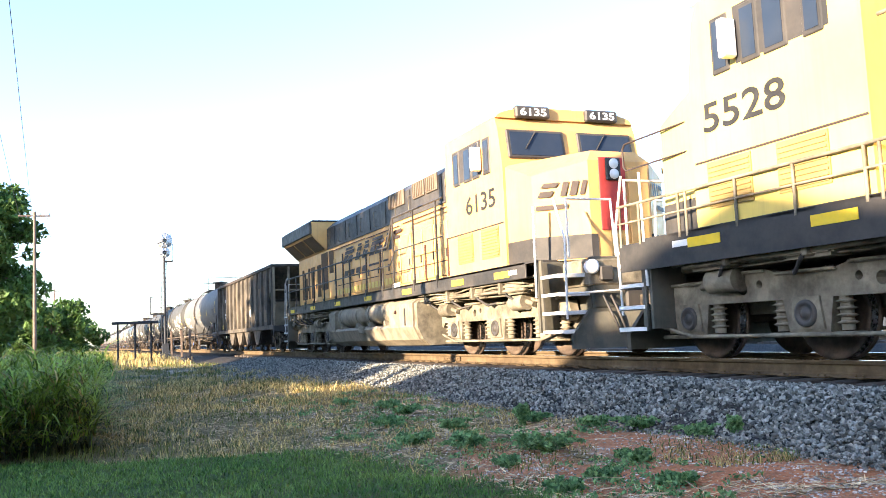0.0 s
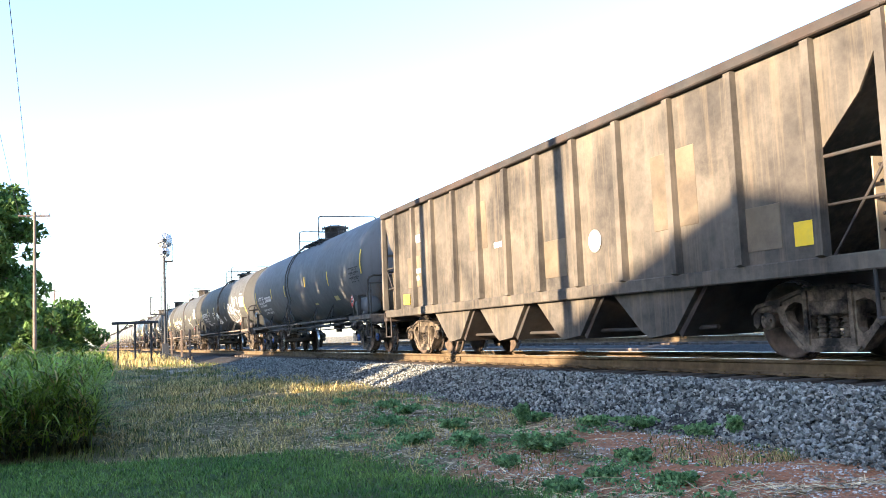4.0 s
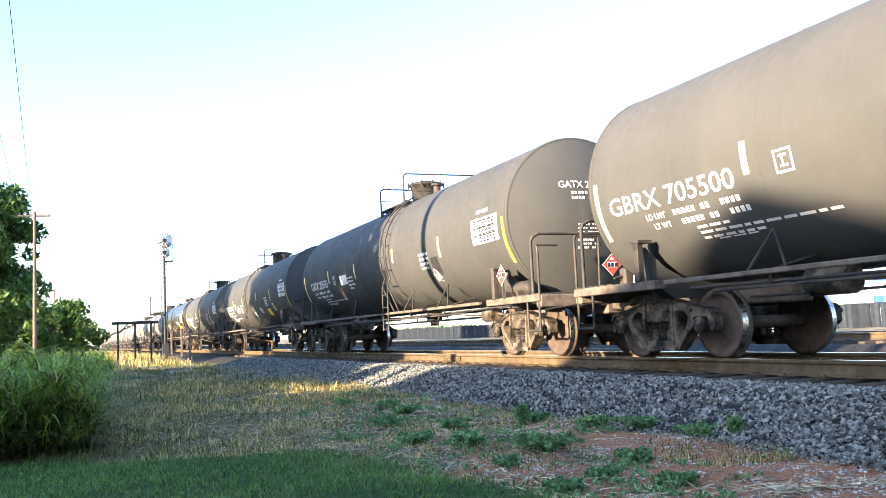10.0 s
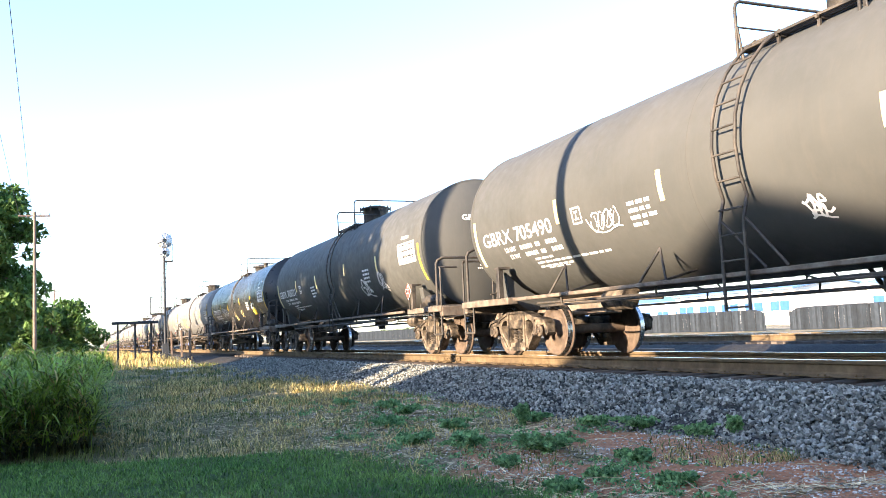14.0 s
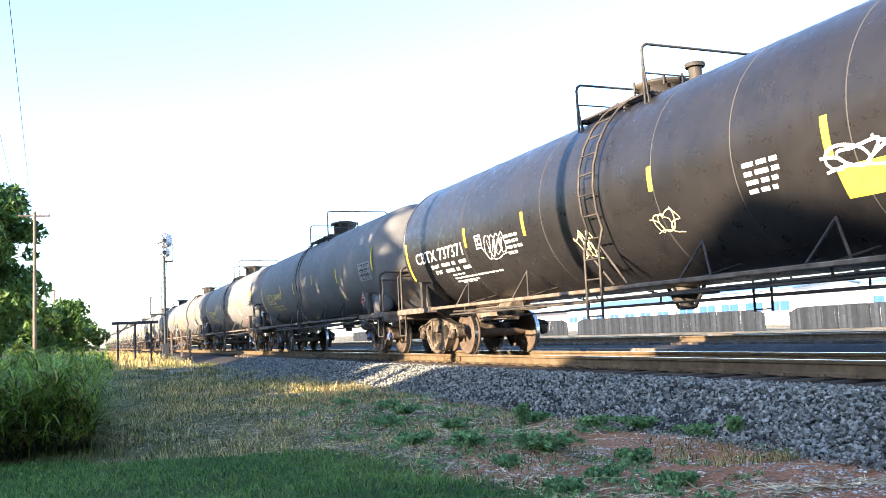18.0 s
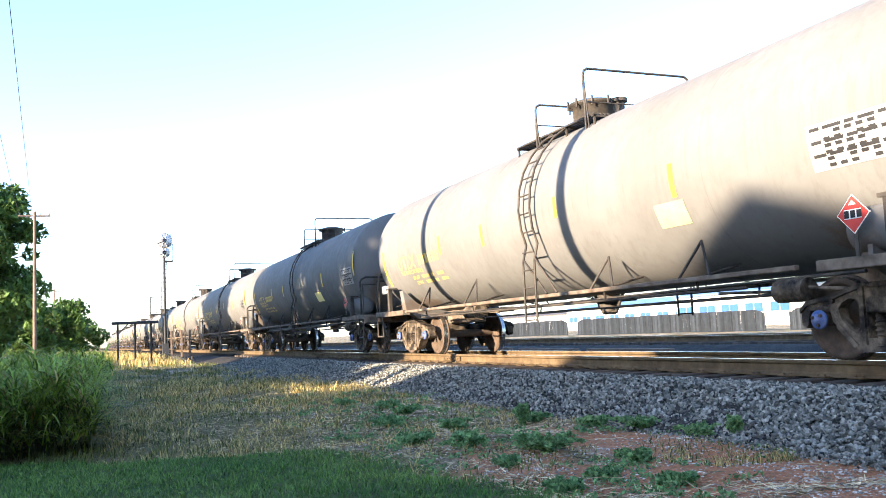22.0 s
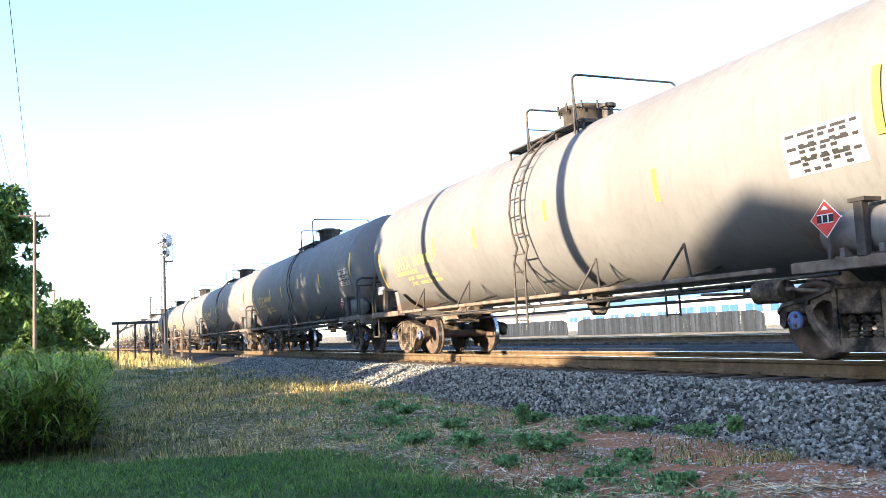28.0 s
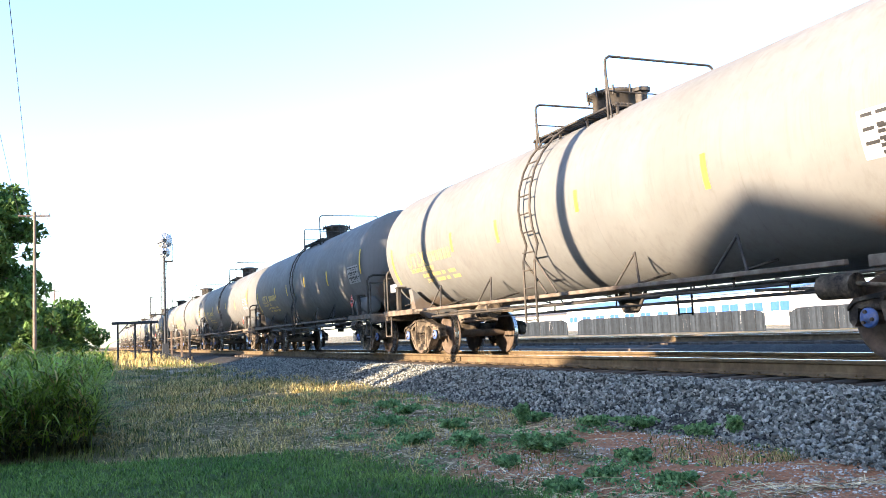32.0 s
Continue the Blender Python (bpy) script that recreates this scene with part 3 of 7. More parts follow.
def truck_meshes(mat):
    if mat not in TRUCK_PARTS:
        sp = spring_shape()
        TRUCK_PARTS[mat] = (bolster_shape().mesh("truck", mat), SIDE.mesh("side_frame", mat), SIDE_FAR.mesh("side_frame", mat), sp.mesh("spring_nest", mat),
                            Shape().add([(x, -y, z) for x, y, z in sp.v], sp.f).mesh("spring_nest", mat))
    return TRUCK_PARTS[mat]


def truck(owner, x, mat="truck_rust", cap="cap_blue"):
    """A two-axle freight truck, wheelbase 1.78 m."""
    bo, s1, s2, p1, p2 = truck_meshes(mat)
    t = part("truck", bo, mat, owner, "four-wheel truck of rusty cast steel", (x, 0, 0))
    for me, n in ((s1, "side_frame"), (s2, "side_frame"), (p1, "spring_nest"), (p2, "spring_nest")):
        part(n, me, mat, t)
    for d in (-0.889, 0.889):
        w = part("wheelset", WHEELSET[cap], mat, t, "", (d, 0, 0.457))
        SPIN_FREIGHT.append(w)
    return t


def coupler_shape(d):
    """Draft gear, shank and knuckle, looking along d."""
    s = Shape()
    s.box(min(0, d * 0.75), max(0, d * 0.75), -0.09, 0.09, 0.76, 0.98, 0.02)
    s.box(min(d * 0.60, d * 0.92), max(d * 0.60, d * 0.92), -0.16, 0.13, 0.73, 1.03, 0.05)
    s.rod((d * 0.90, -0.09, 0.72), (d * 0.90, -0.09, 1.04), 0.075, 10)
    s.pipe([(0, 0.25, 0.80), (d * 0.35, 0.27, 0.62), (d * 0.75, 0.18, 0.50), (d * 0.92, 0.08, 0.55)], 0.025)
    return s


# ---- tank cars ----
R, ZC = 1.50, 2.52


def on_tank(x, ang, out=0.0):
    """A point of the tank's near side; ang in degrees above its middle line."""
    a = radians(ang)
    return Vector((x, -(R + out) * math.cos(a), ZC + (R + out) * math.sin(a)))


def wrapped(me, x, ang, out=0.006, side=-1):
    """Bends flat writing (x, z) round the tank's near side."""
    for v in me.vertices:
        a = radians(ang) + v.co.z / R
        v.co = Vector((x + v.co.x, side * (R + out) * math.cos(a), ZC + (R + out) * math.sin(a)))
    return me


def patch_mesh(name, x0, x1, a0, a1, mat, out=0.004, n=6):
    s = Shape()
    vs = [on_tank(x, a0 + (a1 - a0) * k / n, out) for k in range(n + 1) for x in (x0, x1)]
    s.add(vs, [(2 * k, 2 * k + 1, 2 * k + 3, 2 * k + 2) for k in range(n)], True)
    return s.mesh(name, mat)


def bars_mesh(rows, mat, x, ang, h=0.07, gap=0.055, seed=1):
    """Lines of small unreadable writing as plain bars."""
    rng = random.Random(seed)
    s = Shape()
    for j, length in enumerate(rows):
        px, end = 0.0, length
        while px < end - 0.03:
            w = rng.uniform(0.10, 0.24)
            w = min(w, end - px)
            z1 = -j * (h + gap)
            a0, a1 = ang + math.degrees((z1 - h) / R), ang + math.degrees(z1 / R)
            vs = [on_tank(x + px + q, a, 0.006) for a in (a0, a1) for q in (0, w)]
            s.add(vs, [(0, 1, 3, 2)])
            px += w + 0.045
    return s.mesh("lettering", mat)


def ribbon(s, pts, r, layer):
    """A sprayed stroke of even width on the tank, through points of (x, angle)."""
    n = len(pts)
    left, right = [], []
    for i, (px, pa) in enumerate(pts):
        q, o = pts[min(i + 1, n - 1)], pts[max(i - 1, 0)]
        dx, da = q[0] - o[0], radians(q[1] - o[1]) * R
        ln = math.hypot(dx, da) or 1
        nx, na = -da / ln * r, math.degrees(dx / ln * r / R)
        left.append(on_tank(px + nx, pa + na, 0.007 + 0.0006 * layer))
        right.append(on_tank(px - nx, pa - na, 0.007 + 0.0006 * layer))
    s.add(left + right, [(i, i + 1, n + i + 1, n + i) for i in range(n - 1)])


def scrawl(seed, w, h, x, ang, r, mat, loops=5):
    """Sprayed graffiti: a row of fat bubble letters that lean and overlap, over a sweeping tail."""
    rng = random.Random(seed)
    s = Shape()
    step = w / loops
    put = lambda px, pz: (px, ang + math.degrees(pz / R))
    if loops <= 3:
        # a quick scribbled tag: one wandering line, struck through
        f = [rng.uniform(2.0, 4.0), rng.uniform(5.0, 9.0), rng.uniform(0, 6.28), rng.uniform(0, 6.28)]
        line = []
        for j in range(60):
            u = j / 59
            line.append(put(x + w * (0.1 + 0.8 * u + 0.16 * math.sin(6.28 * f[0] * 1.7 * u + f[2])), h * (0.34 * math.sin(6.28 * f[0] * u + f[3]) + 0.16 * math.sin(6.28 * f[1] * u))))
        ribbon(s, line, r * 0.8, 0)
        ribbon(s, [put(x + w * (0.05 + 0.9 * u), h * (-0.5 + 0.12 * math.sin(5 * u))) for u in (0, 0.25, 0.5, 0.75, 1.0)], r * 0.7, 1)
        return s.mesh("graffiti", mat)
    for k in range(loops):
        cx, top = x + step * (k + 0.5), h * rng.uniform(0.42, 0.56)
        lean, fat = rng.uniform(0.12, 0.35), rng.uniform(0.42, 0.62) * step
        start = rng.uniform(0, 6.28)
        pts = []
        for j in range(22):
            a = start + j / 21 * 5.9
            pz = top * math.sin(a) * (1 + 0.12 * math.sin(3 * a + k))
            pts.append(put(cx + fat * math.cos(a) * (1 + 0.22 * math.sin(2 * a + k)) + lean * pz, pz))
        ribbon(s, pts, r, 2 * k)
        ribbon(s, [put(cx + fat * (0.35 * math.sin(2.5 * u + k)) + lean * h * (0.3 - 0.6 * u), h * (0.28 - 0.55 * u)) for u in (0, 0.2, 0.4, 0.6, 0.8, 1.0)], r * 0.8, 2 * k + 1)
    if loops > 3:
        ribbon(s, [put(x - 0.12 * w + 0.16 * w * (1 - math.cos(u * 2.2)) - 0.05 * w, h * (0.25 - 0.9 * u)) for u in (0, 0.15, 0.3, 0.45, 0.6, 0.75, 0.9)], r, 2 * loops)
        ribbon(s, [put(x + w * (0.12 + u), h * (-0.55 - 0.10 * math.sin(u * 6))) for u in (0, 0.2, 0.4, 0.6, 0.8, 0.95)], r * 0.8, 2 * loops + 1)
    return s.mesh("graffiti", mat)


def flowing(pts, n=7):
    """A smooth curve through a few points."""
    out = []
    for i in range(len(pts) - 1):
        a, b, c, d = (Vector(pts[max(0, min(len(pts) - 1, j))]) for j in (i - 1, i, i + 1, i + 2))
        for k in range(n):
            u = k / n
            out.append(0.5 * (2 * b + (c - a) * u + (2 * a - 5 * b + 4 * c - d) * u * u + (3 * b - a - 3 * c + d) * u * u * u))
    return out + [Vector(pts[-1])]


def big_tag(x, ang, w, h, r, mat):
    """Large sprayed throw-up of round outlined letters; strokes in a unit box, hooked and overlapping."""
    strokes = [
        [(0.18, 0.86), (0.06, 0.92), (0.01, 0.78), (0.05, 0.58), (0.11, 0.50), (0.02, 0.56), (0.0, 0.40), (0.06, 0.16), (0.16, 0.05), (0.27, 0.02), (0.31, 0.16), (0.28, 0.40)],
        [(0.30, 0.50), (0.44, 0.36), (0.46, 0.16), (0.41, 0.06), (0.31, 0.04)],
        [(0.33, 0.88), (0.36, 0.66), (0.44, 0.48), (0.54, 0.40), (0.58, 0.22), (0.52, 0.08), (0.46, 0.10)],
        [(0.43, 1.04), (0.44, 1.18), (0.48, 0.98), (0.51, 0.70), (0.55, 0.60), (0.60, 0.78), (0.57, 1.02), (0.53, 1.12), (0.60, 0.98), (0.64, 0.72)],
        [(0.48, 0.52), (0.60, 0.56), (0.70, 0.62), (0.78, 0.46), (0.84, 0.24), (0.80, 0.10), (0.70, 0.04), (0.60, 0.10)],
        [(0.68, 1.12), (0.71, 0.80), (0.74, 0.76), (0.77, 1.02), (0.85, 1.10), (0.93, 0.98), (0.99, 0.66), (0.97, 0.50), (0.85, 0.52), (0.94, 0.36), (0.93, 0.14), (0.84, 0.16)],
        [(0.14, 0.74), (0.22, 0.80)], [(0.14, 0.64), (0.23, 0.70)], [(0.19, 0.86), (0.21, 0.52)]]
    s = Shape()
    for k, line in enumerate(strokes):
        ribbon(s, [(x + w * u, ang + math.degrees(h * (v - 0.5) / R)) for u, v in flowing(line)], r * (0.7 if len(line) == 2 else 1), k)
    return s.mesh("graffiti", mat)


def placard_shape(size=0.20):
    s = Shape()
    s.add([(-size, 0, 0), (0, 0, -size), (size, 0, 0), (0, 0, size)], [(0, 1, 2, 3)], False, 0)
    k = size * 0.93
    s.add([(-k, -0.004, 0), (0, -0.004, -k), (k, -0.004, 0), (0, -0.004, k)], [(0, 1, 2, 3)], False, 1)
    s.add([(-size * 0.52, -0.008, -size * 0.24), (size * 0.52, -0.008, -size * 0.24), (size * 0.52, -0.008, size * 0.24), (-size * 0.52, -0.008, size * 0.24)], [(0, 1, 2, 3)], False, 0)
    s.add([(-0.05, -0.008, size * 0.45), (0.05, -0.008, size * 0.45), (0, -0.008, size * 0.7)], [(0, 1, 2)], False, 0)
    s.box(-size, size, 0.002, 0.012, -0.01, 0.01)
    return s


PLACARD = placard_shape().mesh("placard", "white", "red")
PLACARD_TEXT = Shape().box(0.0, 0.055, -0.003, 0.0, 0, 0.075).box(0.075, 0.13, -0.003, 0.0, 0, 0.075).box(0.15, 0.205, -0.003, 0.0, 0, 0.075).mesh("placard_number", "ink")


def placard(owner, x, y, z, rz=0, post=True):
    """A diamond hazard placard with its number, on a short post."""
    p = part("placard", PLACARD, "white", owner, "white and red diamond hazard placard")
    p.matrix_parent_inverse = pose(x, y, z, 0, 0, rz)
    t = part("placard_number", PLACARD_TEXT, "ink", p, "", (-0.10, -0.009, -0.038))
    if post:
        part("placard_post", Shape().box(-0.02, 0.02, 0.012, 0.03, -0.42, 0.05), "steel_black", p)
    return p


def fitted(text, x0, x1, ang, h, mat, bold=0.003):
    """Lettering bent round the near side, set between x0 and x1, its middle line at ang."""
    me = lettering(text, h, mat, "lettering", bold)
    xs = [v.co.x for v in me.vertices]
    zs = [v.co.z for v in me.vertices]
    k = (x1 - x0) / (max(xs) - min(xs))
    for v in me.vertices:
        v.co.x = (v.co.x - min(xs)) * k
        v.co.z = (v.co.z - (min(zs) + max(zs)) / 2) / (max(zs) - min(zs)) * h
    return wrapped(me, x0, ang)


def outline_box(x, ang, w, t=0.022, mat="white"):
    """A stencilled square with a short letter-like bar pair in it."""
    s = Shape()
    d = math.degrees(w / 2 / R)
    e = math.degrees(t / R)
    for x0, x1, a0, a1 in ((x - w / 2, x + w / 2, ang + d - e, ang + d), (x - w / 2, x + w / 2, ang - d, ang - d + e), (x - w / 2, x - w / 2 + t, ang - d, ang + d), (x + w / 2 - t, x + w / 2, ang - d, ang + d),
                           (x - w * 0.22, x + w * 0.22, ang + d * 0.35, ang + d * 0.35 + e), (x - w * 0.08, x + w * 0.02, ang - d * 0.5, ang + d * 0.35), (x - w * 0.2, x + w * 0.25, ang - d * 0.5, ang - d * 0.5 + e)):
        s.add([on_tank(a, b, 0.006) for b in (a0, a1) for a in (x0, x1)], [(0, 1, 3, 2)])
    return s.mesh("stencil_box", mat)


def tank_car(name, label, paint, length, mark="", number="", letters="white", sash="yellow", spray=None, wear="truck_rust", cap="cap_blue", tagline="", group="tank cars of the train", jacketed=True, stickers=(), panel="white", lines=None, ladder=0.0, brake_front=False, weights=("", ""), mark_at=(1.9, 4.5), placard_at=0.27, dome=0.0):
    """A general-purpose tank car on stub sills; its front is at +x."""
    car = thing(name, label, "tank car", group)
    VEHICLES.append(car)
    half = length / 2
    tc = half - 2.12
    cyl = half - (1.66 if jacketed else 1.45)
    lx, mx = (0.10, 0.0) if jacketed else (-0.10, 0.10)
    stuff = lambda ob: tagged(ob, kind="stuff")
    lx += ladder
    tail = 0.42
    prof = []
    for k in range(9):
        u = k / 8 * math.pi / 2
        prof.append((-cyl - 0.68 * math.cos(u), R * math.sin(u) ** 0.8 if k else 0.0))
    prof += [(-cyl + 0.05, R), (-cyl * 0.5, R), (0, R), (cyl * 0.5, R)]
    if jacketed:
        prof = [(-cyl - 0.06, R - 0.035), (-cyl, R), (-cyl + 0.05, R), (-cyl * 0.5, R), (0, R), (cyl * 0.5, R)]
    back = [(-a, b) for a, b in reversed(prof[:-3])]
    prof = [(a - (tail if a < -cyl * 0.9 else 0), b) for a, b in prof]
    shell = Shape().turned(prof + back, 64, "x", Matrix.Translation((0, 0, ZC)))
    bulge = lambda r: cyl + 0.06 + 0.40 * (1 - (r / (R - 0.035)) ** 2) if jacketed else cyl + 0.68 * math.cos(math.asin(min(1.0, r / R) ** 1.25))
    if jacketed:
        for d in (-1, 1):
            shell.turned([(d * (bulge(r) + (tail if d < 0 else 0)), r) for r in (0.0, 0.4, 0.8, 1.1, 1.3, R - 0.035)], 64, "x", Matrix.Translation((0, 0, ZC)))
    part("tank", shell, paint, car, "welded steel tank with dished ends, dusty and streaked")

    def on_head(me, y, z):
        """Lays flat writing (x, z) on the front head."""
        for v in me.vertices:
            hy, hz = y + v.co.x, z + v.co.z
            v.co = Vector((bulge(math.hypot(hy, hz - ZC)) + 0.008, hy, hz))
        return me

    for x in (-cyl * 0.78, -cyl * 0.62, -cyl * 0.2, cyl * 0.2, cyl * 0.4, cyl * 0.62) if paint == "tank_black" else (-cyl * 0.62, -cyl * 0.2, cyl * 0.2, cyl * 0.62):
        part("weld_seam", Shape().turned([(x - 0.014, R - 0.004), (x, R + 0.005), (x + 0.014, R - 0.004)], 64, "x", Matrix.Translation((0, 0, ZC))), "tank_brown" if paint == "tank_black" else paint, car)
    if jacketed:
        for d in (-1, 1):
            x = d * (cyl + 0.03 + (tail if d < 0 else 0))
            part("jacket_flashing", Shape().turned([(x - 0.03, R - 0.012), (x - 0.028, R + 0.012), (x + 0.028, R + 0.010), (x + 0.03, R - 0.03)], 64, "x", Matrix.Translation((0, 0, ZC))), paint, car)
    # manway, valves, walkway and cross railings on top
    man = Shape().turned([(3.90, 0.38), (4.40 + dome, 0.38), (4.42 + dome, 0.46), (4.47 + dome, 0.46), (4.49 + dome, 0.40), (4.54 + dome, 0.22), (4.55 + dome, 0.0)], 22, "z", Matrix.Translation((mx, 0, 0)))
    for k in range(10):
        a = k * math.pi / 5
        man.rod((mx + 0.47 * math.cos(a), 0.47 * math.sin(a), 4.36 + dome), (mx + 0.47 * math.cos(a), 0.47 * math.sin(a), 4.52 + dome), 0.02, 6)
    part("manway", man, "steel_black", car, "round bolted manway housing with a wide lid")
    for side in (-1, 1):
        gr = Shape()
        w0, w1, wz = (mx - 1.12, mx + 0.80, 3.86) if jacketed else (mx - 1.35, mx + 1.35, 3.90)
        for k in range(5):
            gr.box(w0, w1, side * (0.60 + k * 0.068) - 0.018, side * (0.60 + k * 0.068) + 0.018, wz, wz + 0.03)
        for k in range(4):
            x = w0 + 0.03 + k * (w1 - w0 - 0.06) / 3
            gr.box(x - 0.02, x + 0.02, side * 0.735 - 0.17, side * 0.735 + 0.17, wz - 0.03, wz + 0.004)
            gr.box(x - 0.02, x + 0.02, side * 0.86 - 0.015, side * 0.86 + 0.015, 3.68, wz)
        stuff(part("walkway", gr, "steel_black", car, "grated steel walkway beside the manway"))
    for x, z in ((-1.1, 4.50), (0.75, 4.60)) if jacketed else ((lx - 0.65, 4.54), (1.25, 4.72)):
        rl = Shape().pipe([(x, -0.92, 3.66), (x, -0.92, z - 0.10), (x, -0.90, z - 0.04), (x, -0.84, z), (x, 1.12, z), (x, 1.18, z - 0.04), (x, 1.20, z - 0.10), (x, 1.20, 3.45)], 0.021)
        rl.pipe([(x + 0.10, -0.92, 3.68), (x + 0.02, -0.92, z - 0.35)], 0.015).pipe([(x, -0.92, 4.16), (x, 0.92, 4.16)], 0.013)
        part("cross_railing", rl, "steel_black", car)
    part("far_railing", Shape().pipe([(mx - 0.95, 0.92, 4.40), (mx + 0.75, 0.92, 4.44)], 0.015), "steel_black", car)
    part("relief_valve", Shape().rod((mx + 0.78, 0.0, 3.95), (mx + 0.78, 0.0, 4.30), 0.10, 10).rod((mx + 0.78, 0, 4.30), (mx + 0.78, 0, 4.36), 0.15, 10), "steel_black", car)
    part("vent_valve", Shape().rod((mx - 0.75, 0.12, 3.95), (mx - 0.75, 0.12, 4.26), 0.08, 10).rod((mx - 0.75, -0.05, 4.2), (mx - 0.75, 0.3, 4.2), 0.03, 6), "steel_black", car)
    for side in (-1, 1):
        ld = Shape()
        r2 = R + 0.12
        curve = lambda x, a: (x, side * r2 * math.cos(radians(a)), ZC + r2 * math.sin(radians(a)))
        for x in (lx - 0.2, lx + 0.2):
            ld.pipe([curve(x, a) for a in (60, 48, 36, 24, 12, 0, -12, -22)] + [(x, side * 1.58, 1.62), (x, side * 1.58, 0.60)], 0.021)
        for a in (52, 41, 30, 19, 8, -3, -14):
            ld.rod(curve(lx - 0.2, a), curve(lx + 0.2, a), 0.013, 6)
        for z in (1.78, 1.48, 1.18, 0.88, 0.64):
            ld.rod((lx - 0.2, side * 1.58, z), (lx + 0.2, side * 1.58, z), 0.013, 6)
        part("ladder", ld, "steel_black", car)
        part("ladder_brace", Shape().pipe([(lx + 0.75, side * 1.50, 1.06), (lx + 0.2, side * 1.56, 1.66)], 0.018).pipe([(lx + 0.42, side * 1.50, 1.06), (lx - 0.2, side * 1.56, 1.66)], 0.018), "steel_black", car)
        part("side_rail", Shape().box(-tc + 0.75, tc - 0.75, side * 1.50 - 0.035, side * 1.50 + 0.035, 0.99, 1.05, 0.01), "frame_dusty", car)
        part("lower_rail", Shape().pipe([(-tc + 1.6, side * 1.44, 0.86), (tc - 1.6, side * 1.44, 0.86)], 0.02), "steel_black", car)
        for x in (-4.9, -2.4, 2.3, 4.4):
            part("rail_brace", Shape().pipe([(x - 0.30, side * 1.50, 1.04), (x, side * 1.34, 1.50), (x + 0.30, side * 1.50, 1.04)], 0.018).pipe([(x, side * 1.49, 1.02), (x, side * 0.75, 1.20)], 0.018).rod((x, side * 1.46, 1.02), (x, side * 1.44, 0.86), 0.018, 6), "steel_black", car)
    # under the belly
    part("bottom_outlet", Shape().rod((0.2, 0, 1.10), (0.2, 0, 0.80), 0.20, 14).rod((0.2, 0, 0.8), (0.2, 0, 0.68), 0.11, 10).box(-0.15, 0.55, -0.35, 0.35, 0.90, 0.96, 0.01), "steel_black", car, "black bottom outlet valve with skid")
    part("outlet_skid", Shape().pipe([(-0.25, 0, 1.05), (0.0, 0, 0.72), (0.4, 0, 0.72), (0.65, 0, 1.05)], 0.03), "steel_black", car)
    part("brake_cylinder", Shape().rod((-tc + 2.3, -0.55, 0.90), (-tc + 2.9, -0.55, 0.90), 0.17, 14).rod((-tc + 2.9, -0.55, 0.90), (-tc + 3.6, -0.45, 0.88), 0.03, 6).box(-tc + 2.4, -tc + 2.8, -0.62, -0.3, 0.98, 1.12), "truck_rust", car)
    part("slack_adjuster", Shape().rod((tc - 1.55, -1.0, 0.80), (tc - 1.1, -1.0, 0.80), 0.14, 12).pipe([(tc - 1.1, -1.0, 0.82), (tc - 0.4, -0.9, 0.75)], 0.025).pipe([(tc - 2.6, -1.0, 0.84), (tc - 1.55, -1.0, 0.80)], 0.02), "truck_rust", car)
    part("brake_pipe", Shape().pipe([(-tc + 0.5, -0.9, 0.95), (-1, -0.9, 0.90), (2, -0.9, 0.92), (tc - 0.4, -0.9, 0.95)], 0.022), "steel_black", car)
    part("brake_rod", Shape().pipe([(-tc + 1.2, -0.5, 0.78), (tc - 1.2, -0.5, 0.78)], 0.018), "steel_black", car)
    for d in (-1, 1):
        xs = lambda a, b: (min(d * a, d * b), max(d * a, d * b))
        part("stub_sill", Shape().box(*xs(tc - 1.6, half - 0.55), -0.17, 0.17, 0.70, 1.06, 0.02), "frame_dusty", car)
        part("end_sill", Shape().box(*xs(half - 0.72, half - 0.55), -1.47, 1.47, 0.84, 1.06, 0.02), "frame_dusty", car)
        pf = Shape()
        for k in range(6):
            pf.box(*xs(half - 0.60 - 0.17 * k, half - 0.74 - 0.17 * k), -1.48, 1.48, 1.06, 1.09, 0.0)
        stuff(part("end_platform", pf, "steel_black", car, "grated end platform"))
        for y in (-1.40, 1.40):
            part("platform_beam", Shape().box(*xs(tc - 0.5, half - 0.56), y - 0.10, y + 0.10, 0.95, 1.07, 0.01), "frame_dusty", car)
        part("saddle", Shape().prism([(-1.25, 1.07), (-1.33, 1.55), (-1.0, 1.26), (-0.6, 1.06), (0.6, 1.06), (1.0, 1.26), (1.33, 1.55), (1.25, 1.07), (0.9, 0.84), (-0.9, 0.84)], d * tc - 0.12, d * tc + 0.12, 0, "x"), paint, car)
        part("coupler", coupler_shape(d), "truck_rust", car, "rusty knuckle coupler and air hose", (d * (half - 0.85), 0, 0))
        x = d * (half - 0.82)
        part("end_railing", Shape().pipe([(x, -1.46, 1.07), (x, -1.46, 1.98), (x, -1.42, 2.06), (x, -1.30, 2.12), (x, 1.30, 2.12), (x, 1.42, 2.06), (x, 1.46, 1.98), (x, 1.46, 1.07)], 0.03).pipe([(x, -0.1, 2.12), (x - d * 0.05, -0.1, 1.08)], 0.02), "steel_black", car, "bent pipe railing across the end")
